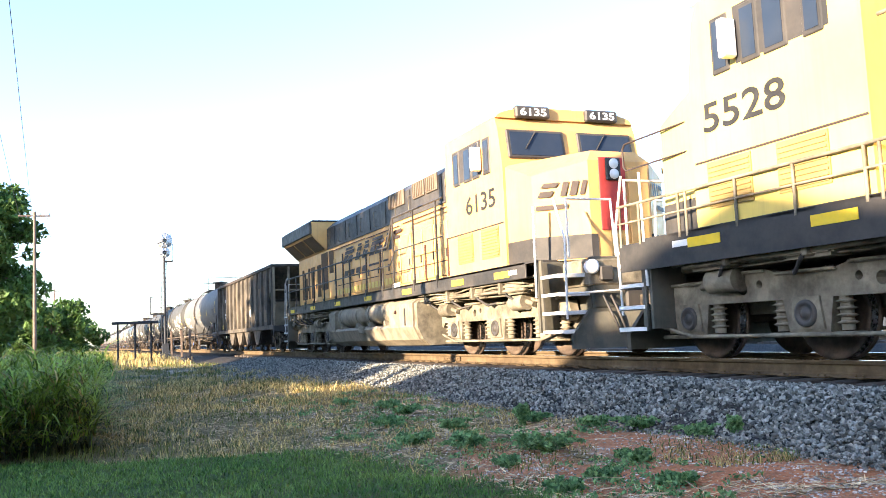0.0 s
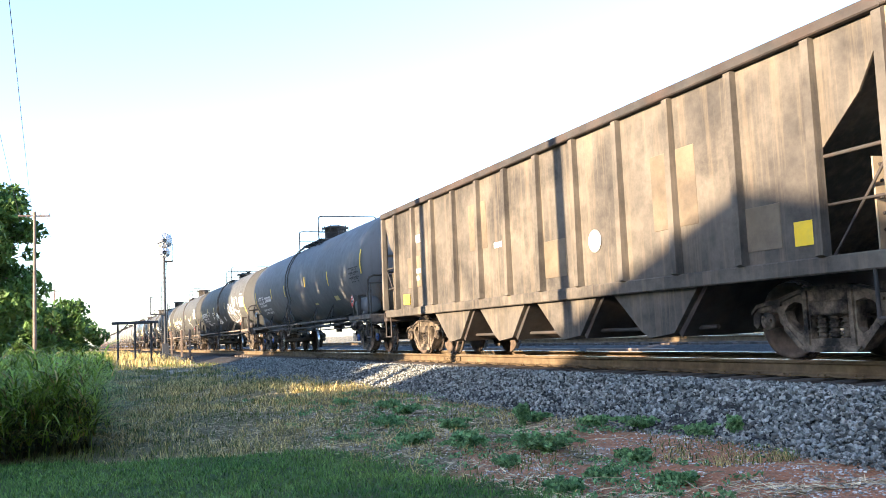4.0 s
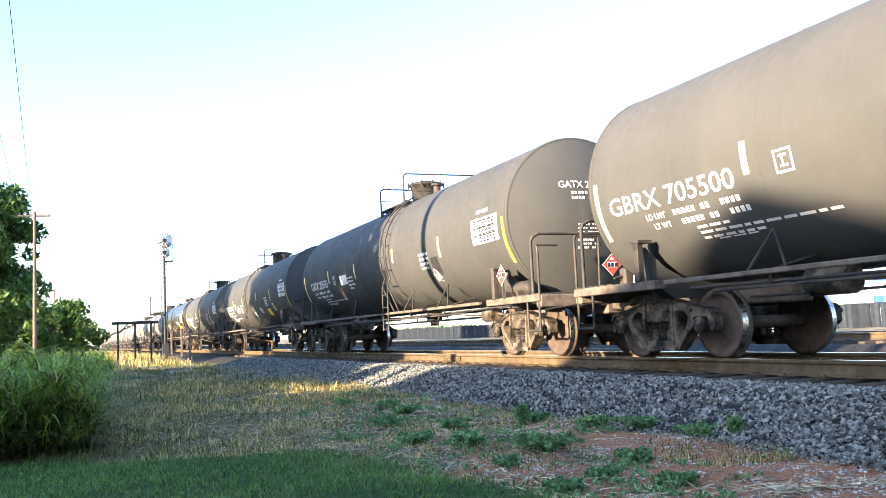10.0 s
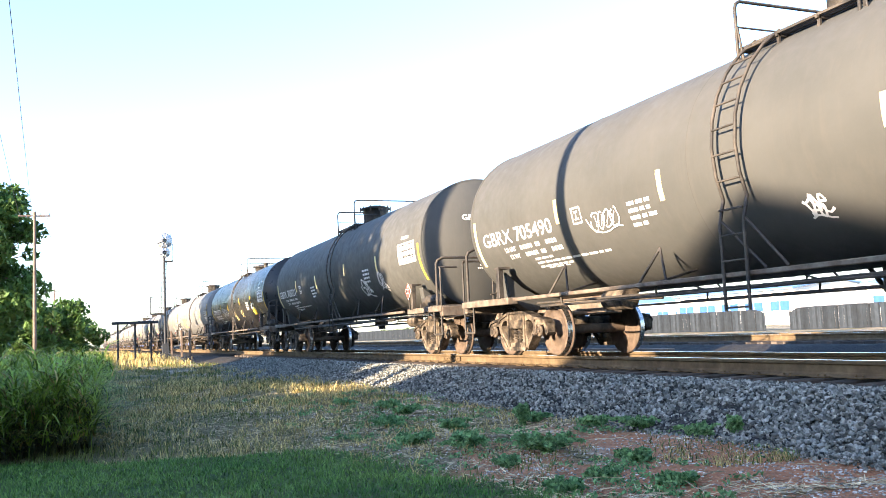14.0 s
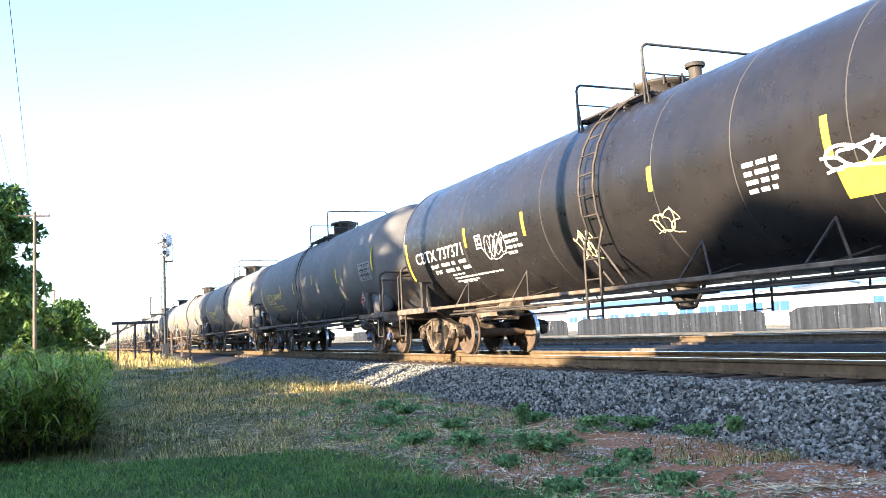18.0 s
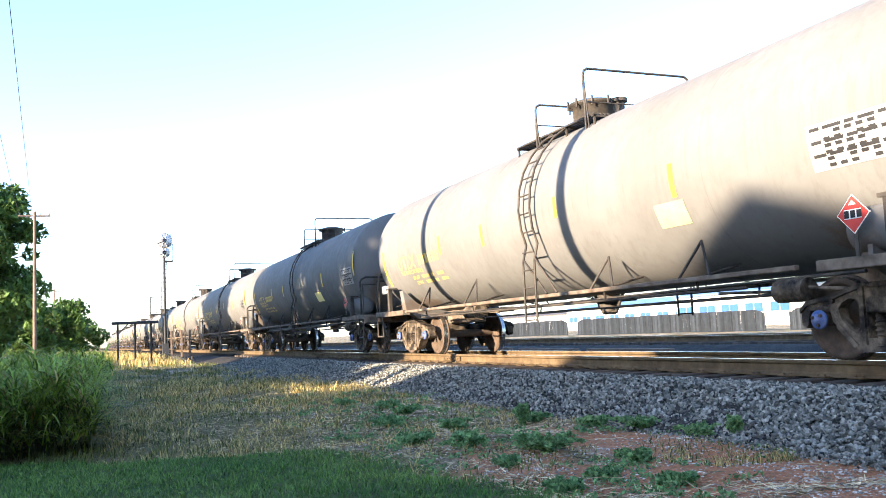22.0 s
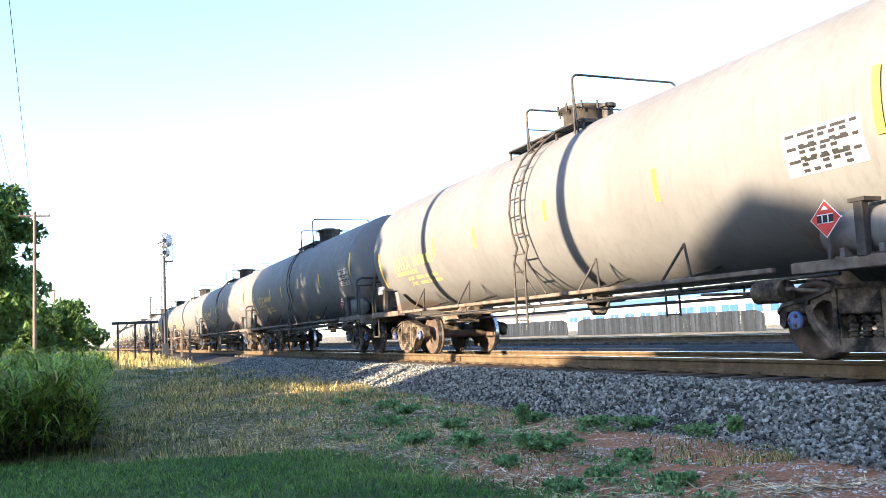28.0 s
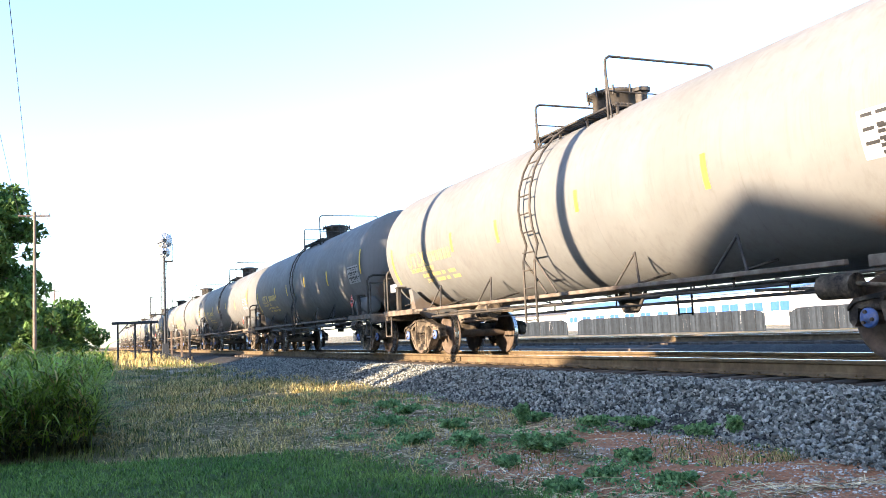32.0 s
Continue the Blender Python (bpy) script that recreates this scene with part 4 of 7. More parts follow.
        for y in (-1.46, 1.46):
            part("corner_grab", Shape().pipe([(d * (half - 0.60), y, 1.06), (d * (half - 0.60), y, 1.85), (d * (half - 0.64), y, 1.9), (d * (half - 0.64), y * 0.72, 1.9)], 0.022), "steel_black", car)
            part("sill_step", Shape().pipe([(d * (half - 0.62), y, 1.0), (d * (half - 0.62), y, 0.46), (d * (half - 1.04), y, 0.46), (d * (half - 1.04), y, 1.0)], 0.022), "steel_black", car)
        part("uncoupling_lever", Shape().pipe([(d * (half - 0.52), -1.42, 0.80), (d * (half - 0.50), -0.45, 0.92), (d * (half - 0.42), -0.1, 1.0)], 0.016), "steel_black", car)
        st = tc - (0.15 if jacketed else -0.45)
        truck(car, d * tc, wear, cap)
        part("stanchion", Shape().box(d * st - 0.055, d * st + 0.055, -1.52, -1.42, 1.06, 1.62, 0.01).box(d * st - 0.10, d * st + 0.10, -1.53, -1.30, 1.60, 1.64), "steel_black", car)
    placard(car, tc - (placard_at if jacketed else -0.08), -1.55, 1.48)
    placard(car, half - 0.80, 0.14, 1.56, 90, False)
    rr, rl2 = (0.13, 0.42) if jacketed else (0.24, 0.55)
    part("air_reservoir", Shape().turned([(-rl2, 0.0), (-rl2, 0.6 * rr), (-rl2 + 0.06, rr), (rl2 - 0.06, rr), (rl2, 0.6 * rr), (rl2, 0.0)], 22, "x", Matrix.Translation((tc + 0.35, -1.18, 1.10 + rr))).box(tc + 0.08, tc + 0.14, -1.40, -0.98, 1.08, 1.18).box(tc + 0.56, tc + 0.62, -1.40, -0.98, 1.08, 1.18), "steel_black" if jacketed else "tank_grey", car, "horizontal air reservoir on the end platform")
    hb = Shape().turned([(-0.02, 0.25), (0.02, 0.27), (0.02, 0.31), (-0.02, 0.31), (-0.02, 0.25)], 22, "x")
    for k in range(5):
        a = 2 * math.pi * k / 5
        hb.rod((0, 0, 0), (0, 0.28 * math.cos(a), 0.28 * math.sin(a)), 0.018, 6)
    hw = part("brake_wheel", hb, "frame_dusty", car, "spoked hand brake wheel")
    hw.matrix_parent_inverse = pose(half - 0.70, 0.1, 1.80) if brake_front else pose(-half + 0.70, 0.1, 1.74, 0, 0, 180)
    part("brake_gear", Shape().box(-0.24, -0.03, -0.16, 0.16, -0.34, 0.22, 0.04).rod((-0.12, 0, -0.3), (-0.12, 0, -0.75), 0.025, 6), "frame_dusty", hw)
    cv = Shape().box(tc - 0.3, tc + 0.15, 0.35, 0.75, 1.12, 1.45, 0.04).rod((tc - 0.1, 0.3, 1.3), (tc - 0.1, -0.3, 1.3), 0.08, 10).pipe([(tc, -0.3, 1.3), (tc, -0.9, 1.2), (tc + 0.4, -1.1, 1.2)], 0.02)
    part("control_valve", cv, "frame_dusty", car)
    rv = Shape()
    for k in range(4):
        rv.box(-half + 1.0 + 0.16 * (k % 2), -half + 1.16 + 0.16 * (k % 2), -0.95 + 0.2 * k, -0.78 + 0.2 * k, 1.09, 1.36 + 0.08 * (k % 3), 0.03)
    rv.pipe([(-half + 1.1, -1.1, 1.2), (-half + 1.05, -0.3, 1.35), (-half + 1.3, 0.2, 1.15)], 0.02)
    part("brake_valve", rv, "steel_black", car, "cluster of brake valves and pipes on the end platform")
    if not jacketed:
        part("defect_card_box", Shape().box(-half + 1.22, -half + 1.62, -1.52, -1.46, 1.52, 1.72, 0.01), "galv", car)
    # markings of the near side
    for x, a0, a1 in ((-half + 1.36, -32, 2) if jacketed else (-half + 1.36, -32.5, 2), (-half + mark_at[1] + 0.22, -14, 1), (half - 4.9, -16, 1), (half - 1.78, -33, 1) if jacketed else (half - 1.35, -12, 14), (-half + 7.2, -16, 0), (half - 7.9, -10, 3)):
        tint = "yellow" if a0 == -33 else sash
        part("reflector_strip", patch_mesh("reflector_strip", x - 0.05, x + 0.05, a0, a1, tint), tint, car, "reflective strip")
    m0, m1 = -half + mark_at[0], -half + mark_at[1]
    shown = number.replace("#", "")
    if mark:
        if "#" in number:
            stuff(part("lettering", fitted(mark, m0, m0 + 1.12, -13.5, 0.32, letters), letters, car))
            if shown:
                stuff(part("lettering", fitted(shown, m0 + 1.32, m0 + 1.32 + 0.215 * len(shown), -13.5, 0.32, letters), letters, car))
        else:
            stuff(part("lettering", fitted(mark + " " + number, m0, m1, -13.5, 0.26, letters), letters, car))
    if "#" in number:
        s = Shape()
        for k in range(len(shown), 6):
            x = m0 + 1.34 + k * 0.215
            s.add([on_tank(x + q, a, 0.006) for a in (-17.6, -9.4) for q in (0, 0.13)], [(0, 1, 3, 2)])
        stuff(part("number_block", s, letters, car))
    if tagline:
        stuff(part("lettering", fitted(tagline, m0 + 0.05, m0 + 1.45, -22.5, 0.10, letters, 0.002), letters, car))
    if lines:
        for k, tx in enumerate(lines):
            stuff(part("lettering", fitted(tx, m0 + 0.35 + 0.1 * k, m0 + 2.0, -30 - 6.0 * k, 0.095, letters, 0.003), letters, car))
    else:
        for row, (head, value) in enumerate((("LD LMT", weights[0]), ("LT WT", weights[1]))):
            w0, ang = m1 - 1.85 + 0.1 * row, (-23.0 if jacketed else -28.5) - 5.5 * row
            stuff(part("lettering", fitted(head, w0, w0 + 0.42 - 0.06 * row, ang, 0.085, letters, 0.003), letters, car))
            if value:
                stuff(part("lettering", fitted(value, w0 + 0.58, m1 + 0.05 + 0.1 * row, ang, 0.085, letters, 0.003), letters, car))
            else:
                bl = Shape()
                for k in range(14):
                    if k not in (5, 8, 9):
                        bl.add([on_tank(w0 + 0.58 + k * 0.092 + q, a, 0.006) for a in (ang - 1.5, ang + 1.5) for q in (0, 0.066)], [(0, 1, 3, 2)])
                stuff(part("weight_block", bl, letters, car))
    if jacketed and not lines:
        stuff(part("data_block", bars_mesh([0.6, 2.3, 1.1], letters, m1 - 0.95, -32.5, 0.04, 0.045, 5), letters, car))
        stuff(part("data_block", bars_mesh([0.7], letters, m1 - 0.7, -41, 0.02, 0.03, 6), letters, car))
    if jacketed:
        part("stencil_box", outline_box(m1 + 0.80, -12, 0.27, 0.028), letters, car)
        stuff(part("data_block", bars_mesh([0.6, 0.5, 0.6, 0.4], letters, -half + 6.4, -12, 0.055, 0.05, 9), letters, car))
        stuff(part("data_block", bars_mesh([0.55, 0.55, 0.5, 0.45], letters, half - 6.15, -9, 0.055, 0.05, 10), letters, car))
        stuff(part("data_block", bars_mesh([0.5], letters, half - 2.9, 11, 0.07, 0.05, 12), letters, car))
    dp, drop = (half, 0.0) if jacketed else (half + 0.4, -6.5)
    if panel:
        part("data_panel", patch_mesh("data_panel", dp - (3.15 if jacketed else 3.0), dp - (2.0 if jacketed else 1.95), -14 + drop, 5 + drop, panel), panel, car, "white test data panel")
    p = bars_mesh([0.95, 0.0, 0.95, 0.0, 0.95], "ink", dp - (3.05 if jacketed else 2.95), 3.5 + drop, 0.035, 0.035, 8)
    stuff(part("data_block", p, "ink", car))
    s = Shape()
    for j in range(6):
        for k in range(5):
            if (j * 5 + k) % 7:
                s.add([on_tank(dp - 2.78 + 0.14 * k + q, 1.5 + drop - 2.6 * j + b, 0.009) for b in (-1.4, 0) for q in (0, 0.085)], [(0, 1, 3, 2)])
    stuff(part("data_block", s, "ink", car))
    for x, ang, w, h, mt in stickers:
        d = math.degrees(h / 2 / R)
        part("sticker", patch_mesh("sticker", x - w / 2, x + w / 2, ang - d, ang + d, mt, 0.0065), mt, car)
    # markings of the front end
    def rows_of(widths, h, gap, letter=0.07):
        e = Shape()
        for j, w in enumerate(widths):
            n = max(1, int(w / (letter * 1.4)))
            for q in range(n):
                if (q + j) % 6 != 5:
                    e.add([(y2, 0, -j * (h + gap) + z2) for z2 in (0, h) for y2 in (q * letter * 1.4, q * letter * 1.4 + letter)], [(0, 1, 3, 2)])
        return e.mesh("end_block", letters)

    if "#" in number:
        stuff(part("end_block", on_head(rows_of([1.15], 0.13, 0.05, 0.085), -0.57, 3.02), letters, car))
    else:
        stuff(part("lettering", on_head(lettering(mark + " " + number, 0.18, letters, "lettering", 0.003), -0.57, 3.02), letters, car))
    stuff(part("end_block", on_head(rows_of([0.75, 0.6], 0.05, 0.045, 0.05), -0.34, 2.90), letters, car))
    stuff(part("end_block", on_head(rows_of([0.6, 0.55, 0.75, 0.35, 0.4, 0.45, 0.4], 0.035, 0.035, 0.035), -0.25, 2.32), letters, car))
    for k, (x, ang, w, h, r, mt, loops) in enumerate(spray or []):
        stuff(part("graffiti", big_tag(x, ang, w, h, r, mt) if loops == 9 else scrawl(k + 7 + len(label), w, h, x, ang, r, mt, loops), mt, car, "sprayed graffiti"))
    return car


GREY = "dusty grey-beige steel tank car with yellow marks, coupled in a train"
BROWN = "dark brown steel tank car with white lettering, coupled in a train"
# order of the train: vehicle and coupled length
TRAIN = []


def coupled(car, length):
    TRAIN.append((car, length))


UT = dict(letters="mark_yellow", sash="yellow", tagline="THE TANK CAR PEOPLE", jacketed=False, panel=None)
coupled(tank_car("tank_car", GREY, "tank_grey", 18.4, "UTLX", "######", ladder=-0.9, brake_front=True, lines=("LD LMT 205700 LB", "LT WT 80300 LB"), stickers=((4.6, -33, 0.45, 0.16, "faded_cream"), (1.9, -36, 0.4, 0.07, "faded_cream")), **{**UT, "letters": "white"}), 18.4)
coupled(tank_car("tank_car", "brown tank car with large white graffiti along its side", "tank_brown", 19.2, "GBRX", "705500", "white", "cream",
                 [(2.72, -21, 3.4, 1.18, 0.027, "white", 9), (-2.0, -27, 1.3, 0.55, 0.03, "white", 4), (0.6, -30, 0.4, 0.3, 0.015, "white", 2)], cap="truck_rust", stickers=((-1.4, -20, 0.4, 0.3, "white"),), mark_at=(1.65, 4.25), dome=-0.22), 19.2)
coupled(tank_car("tank_car", BROWN, "tank_brown", 18.4, "GATX", "205930", "white", "cream", [(3.6, -30, 0.35, 0.3, 0.012, "white", 2)], cap="truck_rust", stickers=((-3.2, -14, 0.7, 0.28, "white"), (3.9, -22, 0.4, 0.4, "ink")), ladder=0.8, mark_at=(2.15, 4.2), placard_at=-0.3), 18.4)
coupled(tank_car("tank_car", "brown tank car with a yellow sticker and a white panel", "tank_brown", 18.65, "GBRX", "705490", "white", "cream",
                 [(4.4, -26, 0.55, 0.4, 0.014, "cream", 3), (1.6, -28, 0.6, 0.25, 0.02, "white", 3), (-3.9, -18, 0.7, 0.3, 0.012, "white", 4), (0.1, -34, 0.35, 0.3, 0.02, "white", 2)], cap="truck_rust", stickers=((3.45, -35, 0.62, 0.36, "yellow"), (5.5, -37, 0.25, 0.13, "white")), ladder=-0.8, brake_front=True, mark_at=(1.65, 4.25)), 18.65)
coupled(tank_car("tank_car", BROWN, "tank_brown", 18.5, "GBRX", "705521", "white", "cream", [(2.6, -28, 0.8, 0.5, 0.03, "white", 3), (4.2, -24, 0.5, 0.5, 0.02, "white", 2)], cap="truck_rust", mark_at=(1.55, 4.15), weights=("", "90100 LB  40850 KG")), 18.5)
coupled(tank_car("tank_car", "glossy black tank car with white lettering and graffiti", "tank_black", 18.8, "CBTX", "737371", "white", "yellow",
                 [(-3.85, -17, 0.85, 0.42, 0.011, "white", 4), (4.35, -16, 0.95, 0.3, 0.022, "white", 3), (-0.75, -30, 0.6, 0.5, 0.013, "cream", 3), (1.3, -26, 0.6, 0.35, 0.010, "cream", 3), (6.0, -32, 0.5, 0.45, 0.012, "cream", 2)], cap="truck_rust", stickers=((4.9, -27, 0.75, 0.36, "yellow"), (5.9, -40, 0.3, 0.12, "white")), weights=("", ""), dome=-0.22), 18.8)
UT.update(panel="panel_grey", letters="mark_yellow", mark_at=(2.35, 4.85), brake_front=True)
NEAR_GREYS = (("UTLX", "######", -0.4, "panel_grey", True, ()),
              ("UTLX", "######", 0.35, "panel_grey", True, ((3.9, -24, 0.62, 0.34, "faded_cream"),)),
              ("UTLX", "######", 0.35, "panel_grey", False, ((3.2, -27, 0.75, 0.34, "cream"),)),
              ("UTLX", "20838#", 0.30, None, True, ()),
              ("NATX", "######", 0.35, "panel_grey", False, ()),
              ("UTLX", "######", 0.20, "panel_grey", True, ((-5.2, -34, 0.35, 0.2, "faded_cream"),)),
              ("UTLX", "######", -0.30, "panel_grey", True, ()))
for mark, number, shift, panel, front_wheel, extra in NEAR_GREYS:
    UT.update(panel=panel, brake_front=front_wheel)
    last_grey = tank_car("tank_car", GREY, "tank_grey", 17.95, mark, number, ladder=shift, stickers=extra, **UT)
    coupled(last_grey, 17.95)
for k in range(10):
    c = copy_thing(last_grey, Matrix())
    VEHICLES.append(c)
    SPIN_FREIGHT.extend(o for o in c.children_recursive if o.name.startswith("wheelset"))
    coupled(c, 17.95)


# ---- open hopper car ----
def hopper_car():
    car = thing("hopper_car", "rusty brown open-top hopper car with ribbed steel sides", "hopper car")
    VEHICLES.append(car)
    hx, z0, z1, w = 7.45, 1.06, 3.41, 1.50
    for side in (-1, 1):
        part("side_sheet", Shape().box(-hx + 0.95, hx - 0.95, side * w - 0.012, side * w + 0.012, z0, z1), "hopper_rust", car, "dented rusty side sheet")
        for d in (-1, 1):
            part("corner_gusset", Shape().prism([(d * (hx - 0.95), z1), (d * hx, z1), (d * hx, z1 - 0.10), (d * (hx - 0.40), z1 - 0.75), (d * (hx - 0.95), z1 - 1.25)], side * w - 0.012, side * w + 0.012), "hopper_rust", car, "rusty triangular gusset under the top chord")
            part("end_grab", Shape().pipe([(d * (hx - 0.95), side * w, 2.12), (d * hx, side * w, 2.12)], 0.022).pipe([(d * (hx - 0.95), side * w, 1.62), (d * hx, side * w, 1.62)], 0.016).pipe([(d * (hx - 0.90), side * w, 1.06), (d * (hx - 0.05), side * w, 2.10)], 0.016), "hopper_black", car)
        for x, z, w2, h2 in ((-5.4, 1.9, 0.9, 0.7), (-1.9, 2.5, 0.8, 0.9), (1.0, 1.6, 0.7, 0.6), (4.1, 2.2, 0.9, 1.0), (5.6, 1.5, 0.6, 0.5)):
            part("weld_patch", Shape().box(x - w2 / 2, x + w2 / 2, side * (w + 0.014) - 0.006, side * (w + 0.014) + 0.006, z - h2 / 2, z + h2 / 2, 0.004), "hopper_patch", car, "welded repair patch of darker steel")
        part("top_chord", Shape().box(-hx, hx, side * 1.54 - 0.07, side * 1.54 + 0.07, z1 - 0.03, z1 + 0.10, 0.015), "hopper_black", car)
        part("side_sill", Shape().box(-hx, hx, side * 1.52 - 0.06, side * 1.52 + 0.06, z0 - 0.14, z0 + 0.04, 0.015), "hopper_rust", car)
        for k in range(14):
            x = -hx + 0.95 + (k - 1) * (2 * hx - 1.9) / 11 if 0 < k < 13 else (hx - 0.05) * (-1 if k == 0 else 1)
            part("side_post", Shape().prism([(side * (w + 0.01), z0), (side * (w + 0.13), z0 + 0.05), (side * (w + 0.10), z1 - 0.05), (side * (w + 0.01), z1)], x - 0.055, x + 0.055, 0, "x"), "hopper_rust", car)
        part("reflector_strip", Shape().box(hx - 1.35, hx - 1.02, side * 1.532 - 0.004, side * 1.532 + 0.004, 1.24, 1.50), "yellow", car)
        part("reflector_strip", Shape().box(-hx + 1.28, -hx + 1.70, side * 1.532 - 0.004, side * 1.532 + 0.004, 1.18, 1.42), "yellow", car)
        st = Shape()
        for x0, z, n, w2, h2 in ((-5.55, 2.55, 4, 0.11, 0.17), (-5.5, 1.86, 5, 0.07, 0.10), (-5.5, 1.70, 4, 0.07, 0.10), (-1.2, 2.0, 3, 0.08, 0.10)):
            for j in range(n):
                st.box(x0 + j * w2 * 1.45, x0 + j * w2 * 1.45 + w2, side * 1.522 - 0.003, side * 1.522 + 0.003, z, z + h2)
        tagged(part("stencil_mark", st, "white", car, "unreadable white stencil marks"), kind="stuff")
        part("sticker", Shape().turned([(-0.004, 0.17), (0.004, 0.17), (0.004, 0.0)], 16, "y", Matrix.Translation((2.2, side * 1.525, 1.75))), "white", car)
    for d in (-1, 1):
        # slope sheet, end posts and braces
        part("slope_sheet", Shape().prism([(d * hx, z1), (d * (hx - 0.03), z1), (d * 4.6, 1.25), (d * 4.6, 1.22)], -w, w), "hopper_rust", car, "sloping rusty end sheet")
        part("end_chord", Shape().box(d * hx - 0.06, d * hx + 0.06, -1.6, 1.6, z1 - 0.02, z1 + 0.10, 0.015), "hopper_black", car)
        for y in (-1.5, -0.9, -0.3, 0.3, 0.9, 1.5):
            part("end_post", Shape().box(d * hx - 0.05, d * hx + 0.05, y - 0.045, y + 0.045, 0.98, z1, 0.01), "hopper_tan", car, "dusty end post")
        part("end_brace", Shape().box(d * hx - 0.04, d * hx + 0.04, -1.5, 1.5, 2.44, 2.50, 0.01), "hopper_tan", car)
        part("end_rail", Shape().pipe([(d * hx, -1.5, 2.06), (d * hx, 1.5, 2.06)], 0.02), "hopper_black", car)
        part("end_panel", Shape().box(d * (hx - 0.36) - 0.01, d * (hx - 0.36) + 0.01, -1.46, 1.46, 1.06, 2.02), "hopper_tan", car, "dusty tan bulkhead under the slope sheet")
        rv = Shape()
        for y in (-1.38, -0.78, -0.42, 0.42, 0.78, 1.38):
            for k in range(6):
                rv.rod((d * (hx - 0.35), y, 1.14 + 0.16 * k), (d * (hx - 0.325), y, 1.14 + 0.16 * k), 0.016, 6)
        tagged(part("rivet", rv, "hopper_black", car), kind="stuff")
        for y in (-1.0, 1.0):
            part("diagonal_brace", Shape().prism([(d * (hx - 0.02), 1.70), (d * (hx - 0.35), 1.35), (d * (hx - 0.35), 2.02), (d * (hx - 0.20), 2.42)], y * 0.55 - 0.012, y * 0.55 + 0.012), "hopper_tan", car, "triangular brace plate")
        part("end_sill", Shape().box(d * hx - 0.10, d * hx + 0.10, -1.58, 1.58, 0.82, 1.06, 0.02), "hopper_black", car)
        part("coupler", coupler_shape(d), "truck_rust", car, "rusty knuckle coupler and air hose", (d * 7.45, 0, 0))
        for y in (-1.55, 1.55):
            gf = Shape().pipe([(d * (hx + 0.02), y, 0.45), (d * (hx + 0.02), y, 1.0)], 0.02).pipe([(d * (hx - 0.36), y, 0.45), (d * (hx - 0.36), y, 1.0)], 0.02).pipe([(d * (hx + 0.02), y, 0.45), (d * (hx - 0.36), y, 0.45)], 0.02)
            part("step", gf, "hopper_black", car)
        truck(car, d * 6.05, "truck_rust", "truck_rust")
    hb = Shape().turned([(-0.02, 0.24), (0.02, 0.26), (0.02, 0.29), (-0.02, 0.29), (-0.02, 0.24)], 18, "x")
    for k in range(5):
        a = 2 * math.pi * k / 5
        hb.rod((0, 0, 0), (0, 0.27 * math.cos(a), 0.27 * math.sin(a)), 0.015, 6)
    part("brake_wheel", hb, "hopper_black", car, "", (-hx - 0.12, -0.6, 1.9))
    cs = Shape().box(-7.0, 7.0, -0.16, 0.16, 0.74, 1.04, 0.02)
    part("center_sill", cs, "hopper_black", car)
    # discharge pockets
    for x in (-3.45, -1.15, 1.15, 3.45):
        for y0, y1 in ((-1.48, -0.2), (0.2, 1.48)):
            part("discharge_pocket", Shape().prism([(x - 1.05, 1.04), (x + 1.05, 1.04), (x + 0.42, 0.36), (x - 0.12, 0.30), (x - 0.30, 0.40)], y0, y1), "hopper_rust", car)
            part("pocket_door", Shape().prism([(x + 0.44, 0.36), (x + 1.08, 1.02), (x + 1.13, 1.0), (x + 0.50, 0.31)], y0 + 0.06, y1 - 0.06), "hopper_black", car)
    part("lock_beam", Shape().rod((-4.4, -1.2, 0.42), (4.4, -1.2, 0.42), 0.03, 6).rod((-4.4, 1.2, 0.42), (4.4, 1.2, 0.42), 0.03, 6), "hopper_black", car)
    part("inner_floor", Shape().box(-4.6, 4.6, -w, w, 1.04, 1.08), "hopper_black", car)
    return car


